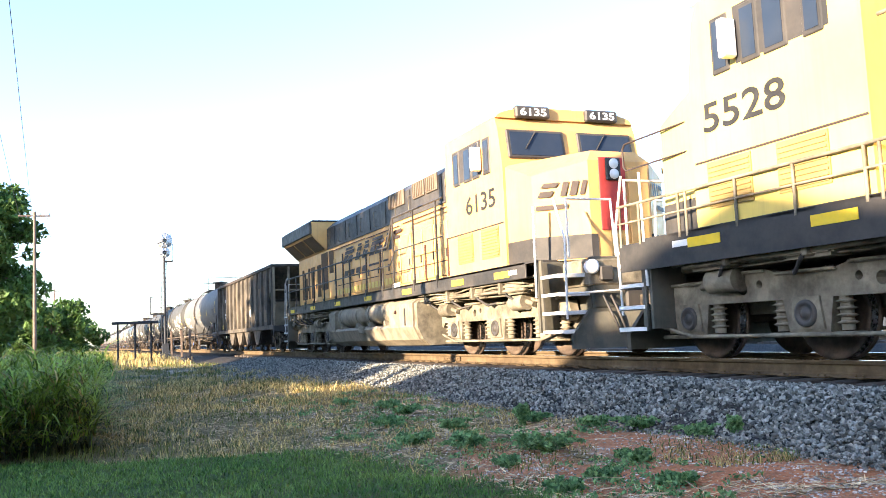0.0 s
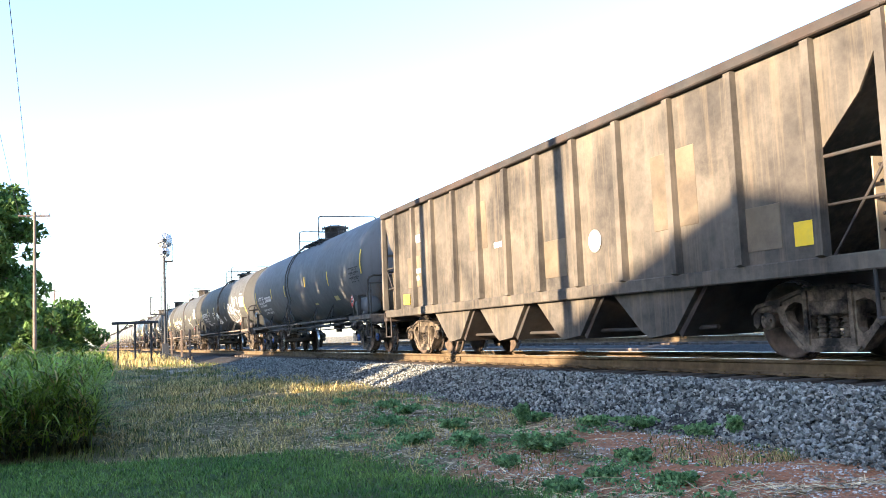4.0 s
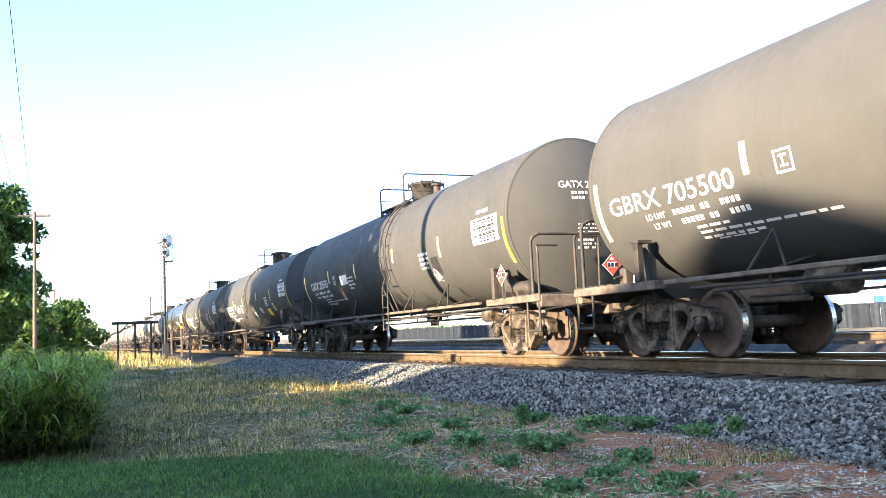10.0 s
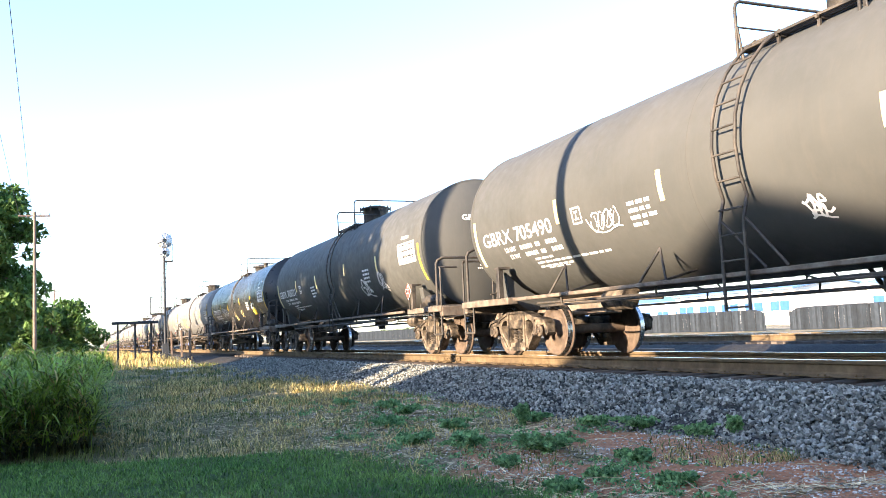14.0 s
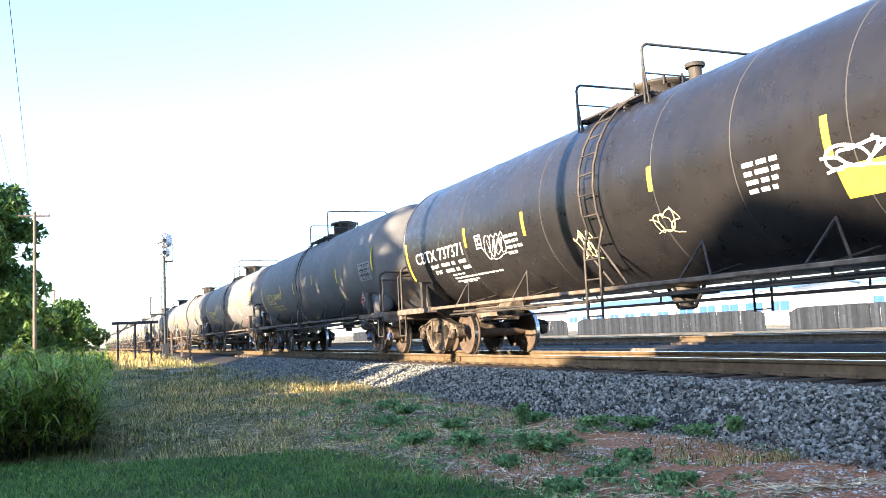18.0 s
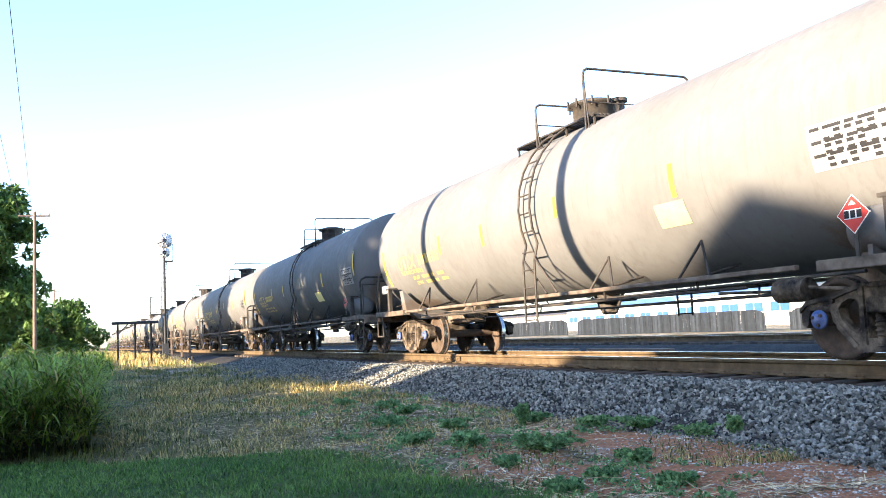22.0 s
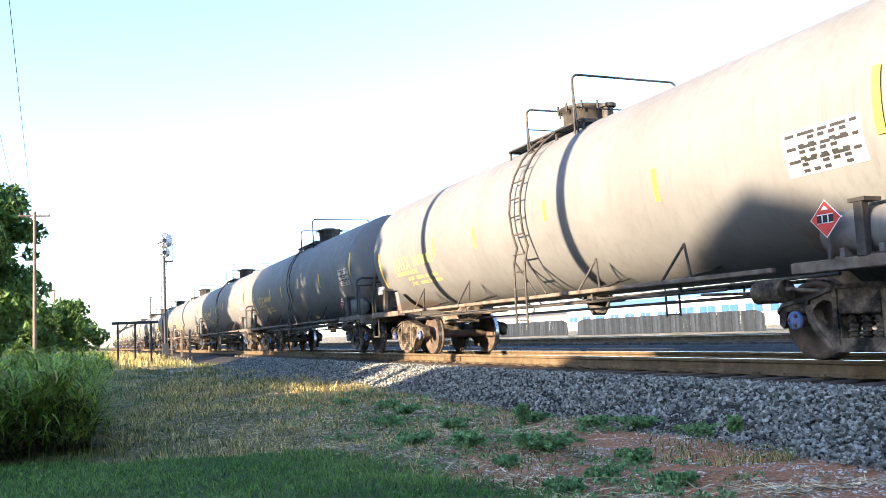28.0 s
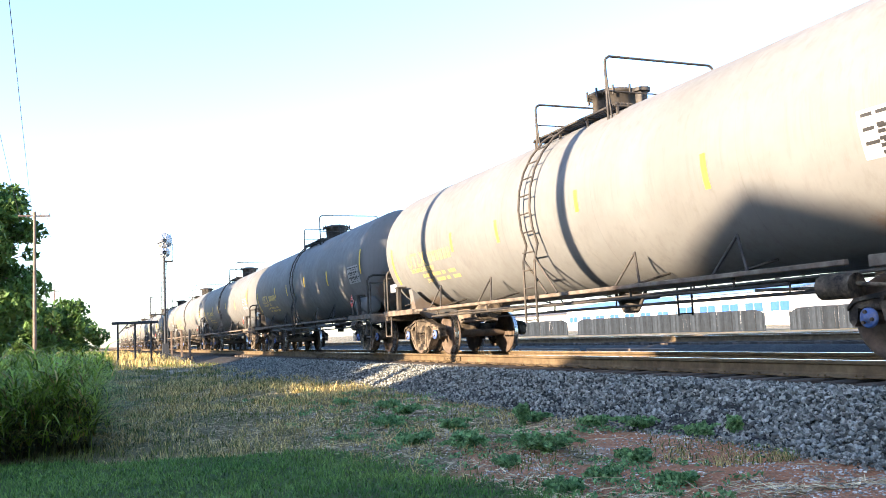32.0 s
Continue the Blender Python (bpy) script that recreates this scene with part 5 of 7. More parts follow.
# ---- locomotives ----
def loco_truck(owner, x, spin):
    """A three-axle cast truck with springs, brake cylinders and traction motors."""
    t = Shape().box(-2.55, 2.55, -0.62, 0.62, 0.55, 0.85, 0.05)
    tr = part("truck", t, "loco_under", owner, "six-wheel truck caked in pale dust", (x, 0, 0))
    for side in (-1, 1):
        y0, y1 = sorted((side * 0.98, side * 1.14))
        outline = [(-2.82, 0.66), (-2.74, 0.94), (-2.60, 1.00), (-1.62, 1.00), (-1.40, 1.07), (-0.62, 1.07), (-0.45, 1.02), (0.45, 1.02), (0.62, 1.07), (1.40, 1.07), (1.62, 1.00), (2.60, 1.00), (2.74, 0.94), (2.82, 0.66), (2.70, 0.60)]
        for ax in (2.007, 0.0, -2.007):
            outline += [(ax + 0.60, 0.70), (ax + 0.36, 0.70), (ax + 0.29, 0.32), (ax - 0.29, 0.32), (ax - 0.36, 0.70), (ax - 0.60, 0.70)]
        outline += [(-2.70, 0.60)]
        ring = lambda cx, cz, r: [(cx + r * math.cos(a * math.pi / 5), cz + r * math.sin(a * math.pi / 5)) for a in range(10)]
        fr = pierced(Shape(), [outline, ring(-1.0, 0.86, 0.075), ring(1.0, 0.86, 0.075), ring(-0.72, 0.90, 0.05), ring(0.72, 0.90, 0.05)], y0, y1)
        for x0, x1, z in ((-2.6, -1.62, 0.965), (-1.40, -0.62, 1.035), (-0.45, 0.45, 0.985), (0.62, 1.40, 1.035), (1.62, 2.6, 0.965)):
            fr.box(x0, x1, min(side * 1.13, side * 1.19), max(side * 1.13, side * 1.19), z, z + 0.04, 0.01)
        part("side_frame", fr, "loco_under", tr, "long cast side frame with pedestals over the axles")
        for ax in (-2.007, 0.0, 2.007):
            bx = Shape().prism([(ax - 0.19, 0.72), (ax + 0.19, 0.72), (ax + 0.24, 0.36), (ax - 0.24, 0.36)], *sorted((side * 1.13, side * 1.17)))
            bx.box(ax - 0.66, ax + 0.66, min(side * 0.98, side * 1.13), max(side * 0.98, side * 1.13), 0.27, 0.325, 0.02)
            part("axle_box", bx, "loco_under", tr)
            part("bearing_cap", Shape().turned([(side * 1.165, 0.155), (side * 1.20, 0.15), (side * 1.205, 0.11), (side * 1.185, 0.10), (side * 1.185, 0.06), (side * 1.21, 0.05), (side * 1.21, 0.0)], 18, "y", Matrix.Translation((ax, 0, 0.533))), "loco_black", tr, "dark round bearing cap")
            for dx in (-0.46, 0.46):
                sp = Shape()
                for j in range(4):
                    sp.turned([(0.40 + j * 0.075, 0.07), (0.42 + j * 0.075, 0.115), (0.44 + j * 0.075, 0.07)], 12, "z", Matrix.Translation((ax + dx, side * 1.06, 0)))
                sp.rod((ax + dx, side * 1.06, 0.34), (ax + dx, side * 1.06, 0.74), 0.07, 10)
                part("coil_spring", sp, "loco_under", tr)
        for ax in (-2.45, 0.95):
            part("brake_cylinder", Shape().rod((ax, side * 1.22, 0.98), (ax + 0.5, side * 1.22, 0.98), 0.15, 12).rod((ax + 0.5, side * 1.22, 0.98), (ax + 0.72, side * 1.2, 0.92), 0.05, 8).box(ax + 0.1, ax + 0.3, side * 1.2 - 0.06, side * 1.2 + 0.06, 0.85, 1.05), "loco_under", tr)
        part("brake_rod", Shape().pipe([(-2.6, side * 1.2, 0.45), (-1.9, side * 1.22, 0.30), (1.9, side * 1.22, 0.30), (2.6, side * 1.2, 0.45)], 0.025), "loco_under", tr)
        part("sand_hose", Shape().pipe([(-2.5, side * 0.95, 1.2), (-2.75, side * 0.85, 0.7), (-2.72, side * 0.78, 0.25)], 0.02), "loco_black", tr)
    for ax in (-2.007, 0.0, 2.007):
        spin.append(part("wheelset", WHEELSET_LOCO, "wheel_rust", tr, "", (ax, 0, 0.533)))
    return tr


def fit_box(me, x0, x1, z0, z1):
    """Scales flat letters into a box."""
    xs, zs = [v.co.x for v in me.vertices], [v.co.z for v in me.vertices]
    for v in me.vertices:
        v.co.x = x0 + (v.co.x - min(xs)) * (x1 - x0) / (max(xs) - min(xs))
        v.co.z = z0 + (v.co.z - min(zs)) * (z1 - z0) / (max(zs) - min(zs))


def stroke_word(shapes, mat, y, side):
    """A painted emblem of slanted plain shapes on the hood side."""
    s = Shape()
    for outline in shapes:
        o = [(-a, b) for a, b in outline] if side > 0 else outline
        s.prism(o, side * y - 0.002, side * y + 0.002)
    return s


def locomotive(name, label, number, paint, top, emblem, spin, stripe):
    car = thing(name, label, "locomotive", "locomotives of the train")
    VEHICLES.append(car)
    deck = 1.62
    part("frame", Shape().box(-10.45, 10.45, -1.0, 1.0, 1.15, deck - 0.04, 0.03), "loco_under", car)
    for side in (-1, 1):
        part("side_sill", Shape().box(-9.3, 9.3, side * 1.53 - 0.02, side * 1.53 + 0.02, 1.36, deck + 0.02, 0.01), stripe, car, "dark side sill")
        part("walkway", Shape().box(-9.6, 9.6, min(side * 0.95, side * 1.55), max(side * 0.95, side * 1.55), deck - 0.02, deck + 0.02), "loco_black", car)
        for x in (-8.6, -5.6, -2.6, 0.4, 3.4, 6.4, 8.4):
            part("reflector", Shape().box(x - 0.30, x + 0.30, side * 1.554 - 0.006, side * 1.554 + 0.006, 1.42, 1.54), "yellow", car, "yellow reflector plate")
        # pipes and cables under the sill
        pp = Shape()
        for k, (y, z) in enumerate(((1.35, 1.28), (1.25, 1.20), (1.42, 1.22))):
            pp.pipe([(-9.2, side * y, z), (-6.0, side * y, z - 0.04), (-4.4, side * (y - 0.1), z + 0.02), (4.2, side * y, z), (9.0, side * y, z - 0.03)], 0.03)
        part("air_pipe", pp, "loco_under", car)
        for x0 in (-9.4, -8.1, -6.6, 5.2, 6.6, 8.2):
            part("equipment_box", Shape().box(x0, x0 + 0.7, min(side * 1.05, side * 1.42), max(side * 1.05, side * 1.42), 1.12, 1.36, 0.04), "loco_under", car)
    # fuel tank and reservoirs
    tall = [(-1.46, 1.28), (-1.56, 1.20), (-1.56, 0.66), (-1.42, 0.36), (-1.2, 0.22), (1.2, 0.22), (1.42, 0.36), (1.56, 0.66), (1.56, 1.20), (1.46, 1.28)]
    low = [(-0.92, 1.24), (-0.92, 0.76), (-1.50, 0.73), (-1.56, 0.66), (-1.42, 0.36), (-1.2, 0.22), (1.2, 0.22), (1.42, 0.36), (1.56, 0.66), (1.50, 0.73), (0.92, 0.76), (0.92, 1.24)]
    part("fuel_tank", Shape().prism(low, -2.92, 2.1, 0, "x"), "loco_tank", car, "dusty beige fuel tank")
    part("fuel_tank_end", Shape().prism(tall, -3.55, -2.92, 0, "x"), "loco_tank", car)
    part("fuel_tank_end", Shape().prism(tall, 2.1, 3.75, 0, "x"), "loco_tank", car)
    part("tank_flange", Shape().prism([(p * 0.97, q * 0.98 + 0.01) for p, q in tall], 3.75, 3.92, 0, "x"), "loco_under", car)
    part("tank_hanger", Shape().box(-3.5, 3.7, -1.0, 1.0, 1.282, 1.32), "loco_under", car)
    for side in (-1, 1):
        for x0, x1 in ((-2.82, -0.36), (-0.08, 2.04)):
            rz = part("air_reservoir", Shape().turned([(x0, 0.0), (x0, 0.13), (x0 + 0.05, 0.22), (x0 + 0.16, 0.285), (x1 - 0.16, 0.285), (x1 - 0.05, 0.22), (x1, 0.13), (x1, 0.0)], 28, "x", Matrix.Translation((0, side * 1.26, 1.065))), "loco_tank", car, "dusty main air reservoir")
            for x in (x0 + 0.42, x1 - 0.42):
                part("strap", Shape().turned([(x - 0.03, 0.283), (x - 0.03, 0.297), (x + 0.03, 0.297), (x + 0.03, 0.283)], 28, "x", Matrix.Translation((0, side * 1.26, 1.065))), "loco_under", rz)
                part("bracket", Shape().prism([(x - 0.12, 0.72), (x + 0.12, 0.72), (x + 0.05, 0.86), (x - 0.05, 0.86)], min(side * 1.32, side * 1.54), max(side * 1.32, side * 1.54)), "loco_under", rz)
            part("drain_cock", Shape().rod((x1 + 0.02, side * 1.3, 1.0), (x1 + 0.14, side * 1.34, 0.95), 0.04, 8).pipe([(x1 + 0.1, side * 1.3, 1.0), (x1 + 0.12, side * 1.3, 1.35)], 0.022), "loco_under", rz)
        part("step_bracket", Shape().box(-0.42, -0.04, min(side * 1.50, side * 1.60), max(side * 1.50, side * 1.60), 0.55, 0.74, 0.02), "loco_under", car)
        part("fuel_filler", Shape().rod((2.6, side * 1.5, 1.0), (2.6, side * 1.60, 1.04), 0.045, 10), "maroon", car)
        part("sight_glass", Shape().box(3.2, 3.26, side * 1.57 - 0.01, side * 1.57 + 0.01, 0.7, 1.1), "loco_black", car)
        for x0, x1, z, y in ((-9.3, -4.0, 1.30, 1.40), (-9.0, -3.7, 1.16, 1.30), (4.1, 9.2, 1.30, 1.40), (4.0, 9.0, 1.17, 1.32)):
            rng = random.Random(int(x0 * 10) + 300)
            pp = Shape()
            for k in range(3):
                zz = z + 0.05 * k - 0.03
                pts = [(x0 + (x1 - x0) * j / 6 + rng.uniform(-0.2, 0.2), side * (y + rng.uniform(-0.06, 0.06)), zz + rng.uniform(-0.05, 0.03)) for j in range(7)]
                pp.pipe(pts, rng.uniform(0.016, 0.028), 5)
            tagged(part("cable_run", pp, "loco_under", car, "dusty sagging cables and air pipes"), kind="stuff")
        for k in range(9):
            x = -9.2 + k * 0.62 if k < 5 else 4.4 + (k - 5) * 1.25
            part("air_hose", Shape().pipe([(x, side * 1.34, 1.34), (x + 0.12, side * 1.42, 1.12), (x + 0.34, side * 1.30, 0.98), (x + 0.5, side * 1.15, 1.02)], 0.024), "loco_black", car)
            part("equipment_bracket", Shape().box(x - 0.05, x + 0.03, min(side * 1.2, side * 1.5), max(side * 1.2, side * 1.5), 1.14, 1.38, 0.01), "loco_under", car)
    for x in (-7.25, 7.25):
        loco_truck(car, x, spin)
    # long hood
    hw = 0.93
    part("hood", Shape().box(-10.05, 5.9, -hw, hw, deck, 3.45, 0.03), paint, car, "painted long hood")
    part("upper_hood", Shape().prism([(-hw, 3.45), (-hw, 4.12), (-hw + 0.22, 4.32), (hw - 0.22, 4.32), (hw, 4.12), (hw, 3.45)], -5.9, 5.9, 0, "x"), top, car, "dark upper hood")
    for side in (-1, 1):
        x = -9.7
        for k, w in enumerate((0.62, 0.62, 0.62, 0.62, 0.62, 0.9, 0.9, 0.9, 0.9, 0.9, 0.9, 0.9, 0.9, 0.8, 0.8, 0.8, 0.8, 0.8)):
            if x + w > 5.8:
                break
            dr = part("hood_door", Shape().box(x + 0.025, x + w - 0.025, side * (hw + 0.012) - 0.014, side * (hw + 0.012) + 0.014, 1.78, 3.02 if k > 4 else 2.75, 0.012), paint, car)
            part("latch", Shape().box(x + w - 0.12, x + w - 0.07, side * (hw + 0.035) - 0.012, side * (hw + 0.035) + 0.012, 2.2, 2.38), "loco_black", dr)
            x += w
        for x0, x1, z0, z1 in ((-9.33, -9.14, 1.9, 3.0), (-8.88, -8.64, 1.9, 2.66), (-8.44, -8.27, 1.9, 3.0), (-7.98, -7.58, 1.9, 3.0), (-7.12, -6.72, 1.9, 3.0), (-6.52, -5.76, 2.1, 3.34), (-5.5, -5.05, 2.6, 3.34)):
            sc = Shape().box(x0, x1, side * (hw + 0.03) - 0.012, side * (hw + 0.03) + 0.012, z0, z1)
            n = int((x1 - x0) / 0.06)
            for k in range(n):
                sc.box(x0 + 0.015 + k * 0.06, x0 + 0.04 + k * 0.06, side * (hw + 0.045) - 0.006, side * (hw + 0.045) + 0.006, z0 + 0.02, z1 - 0.02)
            tagged(part("intake_screen", sc, "screen", car, "rust-brown intake screen"), kind="stuff")
        for x0, x1, mt in ((0.66, 1.85, "tan_louver"), (2.5, 3.25, "tan_louver"), (3.38, 4.1, "tan_louver")):
            lv = Shape().box(x0, x1, side * (hw + 0.02) - 0.02, side * (hw + 0.02) + 0.02, 3.80, 4.20, 0.01)
            for k in range(int((x1 - x0) / 0.12)):
                lv.box(x0 + 0.04 + k * 0.12, x0 + 0.085 + k * 0.12, side * (hw + 0.05) - 0.014, side * (hw + 0.05) + 0.014, 3.83, 4.17)
            part("grille", lv, mt, car, "ribbed air grille")
        part("hatch", Shape().box(4.45, 4.9, side * (hw + 0.02) - 0.015, side * (hw + 0.02) + 0.015, 3.75, 4.05, 0.012), top, car)
        # panel seams, grab rails and fine rails of the upper hood
        for x in (-4.9, -3.6, -2.4, -1.1, 0.3, 2.2, 4.3, 5.4):
            part("panel_seam", Shape().box(x - 0.03, x + 0.03, side * (hw + 0.006) - 0.012, side * (hw + 0.006) + 0.012, 3.5, 4.1), top, car)
        for x in (-5.3, -4.2, -3.0, -1.8, -0.5, 1.3, 2.3, 4.7):
            part("grab_rail", Shape().pipe([(x, side * (hw + 0.01), 3.52), (x, side * (hw + 0.08), 3.54), (x, side * (hw + 0.08), 3.92), (x, side * (hw + 0.01), 3.94)], 0.010), "loco_under", car)
        part("drip_rail", Shape().box(-5.8, 5.9, side * (hw + 0.015) - 0.02, side * (hw + 0.015) + 0.02, 3.42, 3.46), "loco_black", car)
        for x0, x1, z in ((-5.0, -1.6, 3.30), (-1.4, 1.4, 3.28), (1.6, 5.4, 3.30), (-4.6, -0.4, 2.12), (0.2, 5.5, 2.10)):
            part("hood_seam", Shape().box(x0, x1, side * (hw + 0.03) - 0.006, side * (hw + 0.03) + 0.006, z, z + 0.022), "maroon", car)
        for x in (-3.95, -0.2, 3.2, 4.6):
            part("hood_batten", Shape().box(x - 0.045, x + 0.045, side * (hw + 0.034) - 0.01, side * (hw + 0.034) + 0.01, 1.75, 3.1 if x < 3 else 2.6), "maroon", car)
        vm = Shape()
        for k in range(26):
            x = -4.6 + k * 0.30
            vm.box(x, x + 0.17, side * (hw + 0.034) - 0.008, side * (hw + 0.034) + 0.008, 1.84, 2.0)
        tagged(part("vent_strip", vm, "loco_yellow", car, "row of small yellow vents"), kind="stuff")
    part("exhaust_stack", Shape().box(-2.6, -1.5, -0.35, 0.35, 4.3, 4.48, 0.03), "loco_black", car)
    part("roof_hatch", Shape().box(-5.6, -3.0, -0.6, 0.6, 4.3, 4.4, 0.03).box(-1.2, 2.5, -0.6, 0.6, 4.3, 4.38, 0.03), top, car)
    # radiator wings
    part("radiator", Shape().prism([(-0.93, 3.40), (-1.48, 3.95), (-1.50, 4.32), (-1.42, 4.38), (1.42, 4.38), (1.50, 4.32), (1.48, 3.95), (0.93, 3.40)], -10.10, -5.85, 0, "x"), paint, car, "flared radiator housing")
    for side in (-1, 1):
        part("radiator_cap", Shape().box(-10.18, -5.8, min(side * 1.46, side * 1.54), max(side * 1.46, side * 1.54), 3.96, 4.36, 0.02).box(-10.20, -10.10, min(0, side * 1.54), max(0, side * 1.54), 3.96, 4.36, 0.02), top, car, "dark radiator edge")
        for k in range(3):
            x0 = -9.95 + k * 1.40
            u = Shape()
            pts = []
            for xx, q in ((x0, 0.12), (x0 + 1.2, 0.12), (x0 + 1.2, 0.9), (x0, 0.9)):
                pts.append((xx, side * (0.93 + 0.55 * q + 0.02), 3.40 + 0.55 * q - 0.02))
            pts2 = [(a, b - side * 0.05, c + 0.05) for a, b, c in pts]
            u.add(pts + pts2, [(0, 1, 2, 3), (0, 1, 5, 4), (1, 2, 6, 5), (2, 3, 7, 6), (3, 0, 4, 7)])
            part("radiator_screen", u, "screen", car, "slanted rust-brown radiator screen")
    part("radiator_top", Shape().box(-10.12, -5.82, -1.45, 1.45, 4.37, 4.43, 0.02), top, car)
    # cab and nose
    cw = 1.5
    part("cab", Shape().prism([(5.9, deck), (8.55, deck), (8.55, 3.45), (8.42, 4.20), (8.32, 4.42), (5.9, 4.42)], -cw, cw), paint, car, "painted cab")
    part("cab_roof", Shape().prism([(-cw, 4.40), (-cw + 0.1, 4.50), (-cw + 0.55, 4.62), (cw - 0.55, 4.62), (cw - 0.1, 4.50), (cw, 4.40)], 5.85, 8.38, 0, "x"), paint, car)
    nose = Shape()
    ring = lambda zs: [(8.45, -1.46, zs[0]), (9.35, -1.36, zs[1]), (10.0, -0.62, zs[2]), (10.0, 0.62, zs[2]), (9.35, 1.36, zs[1]), (8.45, 1.46, zs[0])]
    nose.add(ring((deck,) * 3) + ring((3.46, 3.12, 3.30)) + [(8.45, 0, 3.62), (9.85, 0.45, 3.50), (9.85, -0.45, 3.50)],
             [(0, 1, 7, 6), (1, 2, 8, 7), (2, 3, 9, 8), (3, 4, 10, 9), (4, 5, 11, 10), (6, 7, 14, 12), (7, 8, 14), (8, 9, 13, 14), (9, 10, 13), (10, 11, 12, 13), (12, 14, 13), (0, 6, 12, 11, 5), (0, 5, 4, 3, 2, 1)])
    part("nose", nose, paint, car, "wide chamfered nose")
    for d in (-1, 1):
        bd = Shape()
        lo, hi = [(8.5, d * 1.468), (9.36, d * 1.372), (10.012, d * 0.632), (10.012, d * 0.5)], 2.04
        bd.add([(x, y, z) for x, y in lo for z in (deck + 0.02, hi)], [(0, 1, 3, 2), (2, 3, 5, 4), (4, 5, 7, 6)])
        part("nose_band", bd, "loco_black", car, "dark band round the foot of the nose")
        eb = Shape()
        at = lambda u, z: (9.36 + 0.65 * u + 0.010, d * (1.372 - 0.74 * u) + d * 0.012, z)
        for u0, u1, z0, z1, k in ((0.10, 0.34, 2.72, 2.82, 0.12), (0.16, 0.44, 2.88, 2.96, 0.12), (0.50, 0.60, 2.72, 2.96, 0.14), (0.66, 0.78, 2.72, 2.96, 0.14), (0.84, 0.92, 2.72, 2.96, 0.14), (0.05, 0.62, 2.50, 2.58, 0.05)):
            eb.add([at(u0, z0), at(u1, z0), at(u1 + k * 0.5, z1), at(u0 + k * 0.5, z1)], [(0, 1, 2, 3)])
        part("nose_emblem", eb, "emblem_brown", car, "slanted brown emblem strokes")
    part("nose_door", Shape().box(10.0, 10.03, 0.16, 0.58, 1.75, 3.2, 0.02), paint, car)
    part("nose_panel", Shape().box(10.0, 10.02, -0.42, 0.12, 2.1, 3.36, 0.02), "red", car, "red nose panel round the headlight")
    part("nose_headlight", Shape().box(10.02, 10.07, -0.30, 0.0, 2.95, 3.34, 0.02), "loco_black", car)
    for z in (3.06, 3.24):
        part("lamp", Shape().turned([(10.05, 0.09), (10.08, 0.085), (10.085, 0.0)], 14, "x", Matrix.Translation((0.015, -0.15, z))), "white", car)
    for y0, y1 in ((-1.36, -0.14), (0.14, 1.36)):
        m = Matrix.Translation((8.475, 0, 3.93)) @ pose(0, 0, 0, 0, -10)
        wf = part("windshield", Shape().box(-0.02, 0.035, y0, y1, -0.33, 0.24, 0.03, 0, m), "loco_black", car)
        part("pane", Shape().box(0.03, 0.045, y0 + 0.07, y1 - 0.07, -0.27, 0.18, 0.0, 0, m), "glass", wf)
        part("wiper", Shape().rod(m @ Vector((0.06, (y0 + y1) / 2, 0.2)), m @ Vector((0.06, (y0 + y1) / 2 - 0.25, -0.15)), 0.012, 5), "loco_black", wf)
        nb = part("number_board", Shape().box(8.30, 8.46, (y0 + y1) / 2 - 0.36, (y0 + y1) / 2 + 0.36, 4.40, 4.63, 0.03), "loco_black", car)
        tx = lettering(number, 0.22, "white", "number_text", 0.006)
        fit_box(tx, -0.28, 0.28, 0, 0.15)
        tx.transform(pose(8.466, (y0 + y1) / 2, 4.44, 0, 0, 90))
        part("number_text", tx, "white", nb)
    for side in (-1, 1):
        for x0, x1 in ((6.36, 6.64), (6.85, 7.22), (7.27, 7.58), (7.76, 8.06)):
            wf = part("side_window", Shape().box(x0, x1, side * 1.505 - 0.015, side * 1.505 + 0.015, 3.42, 4.12, 0.03), "loco_black", car)
            part("pane", Shape().box(x0 + 0.05, x1 - 0.05, side * 1.522 - 0.004, side * 1.522 + 0.004, 3.48, 4.06), "glass", wf)
        part("mirror", Shape().box(7.60, 7.72, min(side * 1.52, side * 1.72), max(side * 1.52, side * 1.72), 3.52, 3.98, 0.02), "white", car, "white mirror and wind deflector")
        tx = lettering(number, 0.80, "ink", "fleet_number", 0.010)
        if side < 0:
            fit_box(tx, 6.88, 8.2, 2.77, 3.13)
            tx.transform(pose(0, -1.508, 0))
        else:
            fit_box(tx, 6.95, 8.3, 2.77, 3.13)
            tx.transform(pose(15.25, 1.508, 0, 0, 0, 180))
        part("fleet_number", tx, "emblem_brown", car)
        part("window_band", Shape().box(6.30, 7.66, side * 1.502 - 0.004, side * 1.502 + 0.004, 3.46, 4.14), "loco_black", car)
        part("belt_stripe", Shape().box(5.92, 8.5, side * 1.506 - 0.003, side * 1.506 + 0.003, 2.42, 2.445), "emblem_brown", car)
        for v0, v1 in ((6.42, 7.14), (7.54, 8.28)):
            vents = Shape().box(v0, v1, side * 1.508 - 0.008, side * 1.508 + 0.008, 1.84, 2.40)
            for k in range(9):
                vents.box(v0 + 0.02, v1 - 0.02, side * 1.518 - 0.012, side * 1.518 + 0.012, 1.87 + k * 0.058, 1.895 + k * 0.058)
            part("cab_vent", vents, "vent_tan", car, "tan louvred cab vent")
        part("sill_plate", Shape().box(8.7, 9.0, side * 1.555 - 0.006, side * 1.555 + 0.006, 1.45, 1.53).box(2.55, 2.95, side * 1.555 - 0.006, side * 1.555 + 0.006, 1.63, 1.73), "white", car)
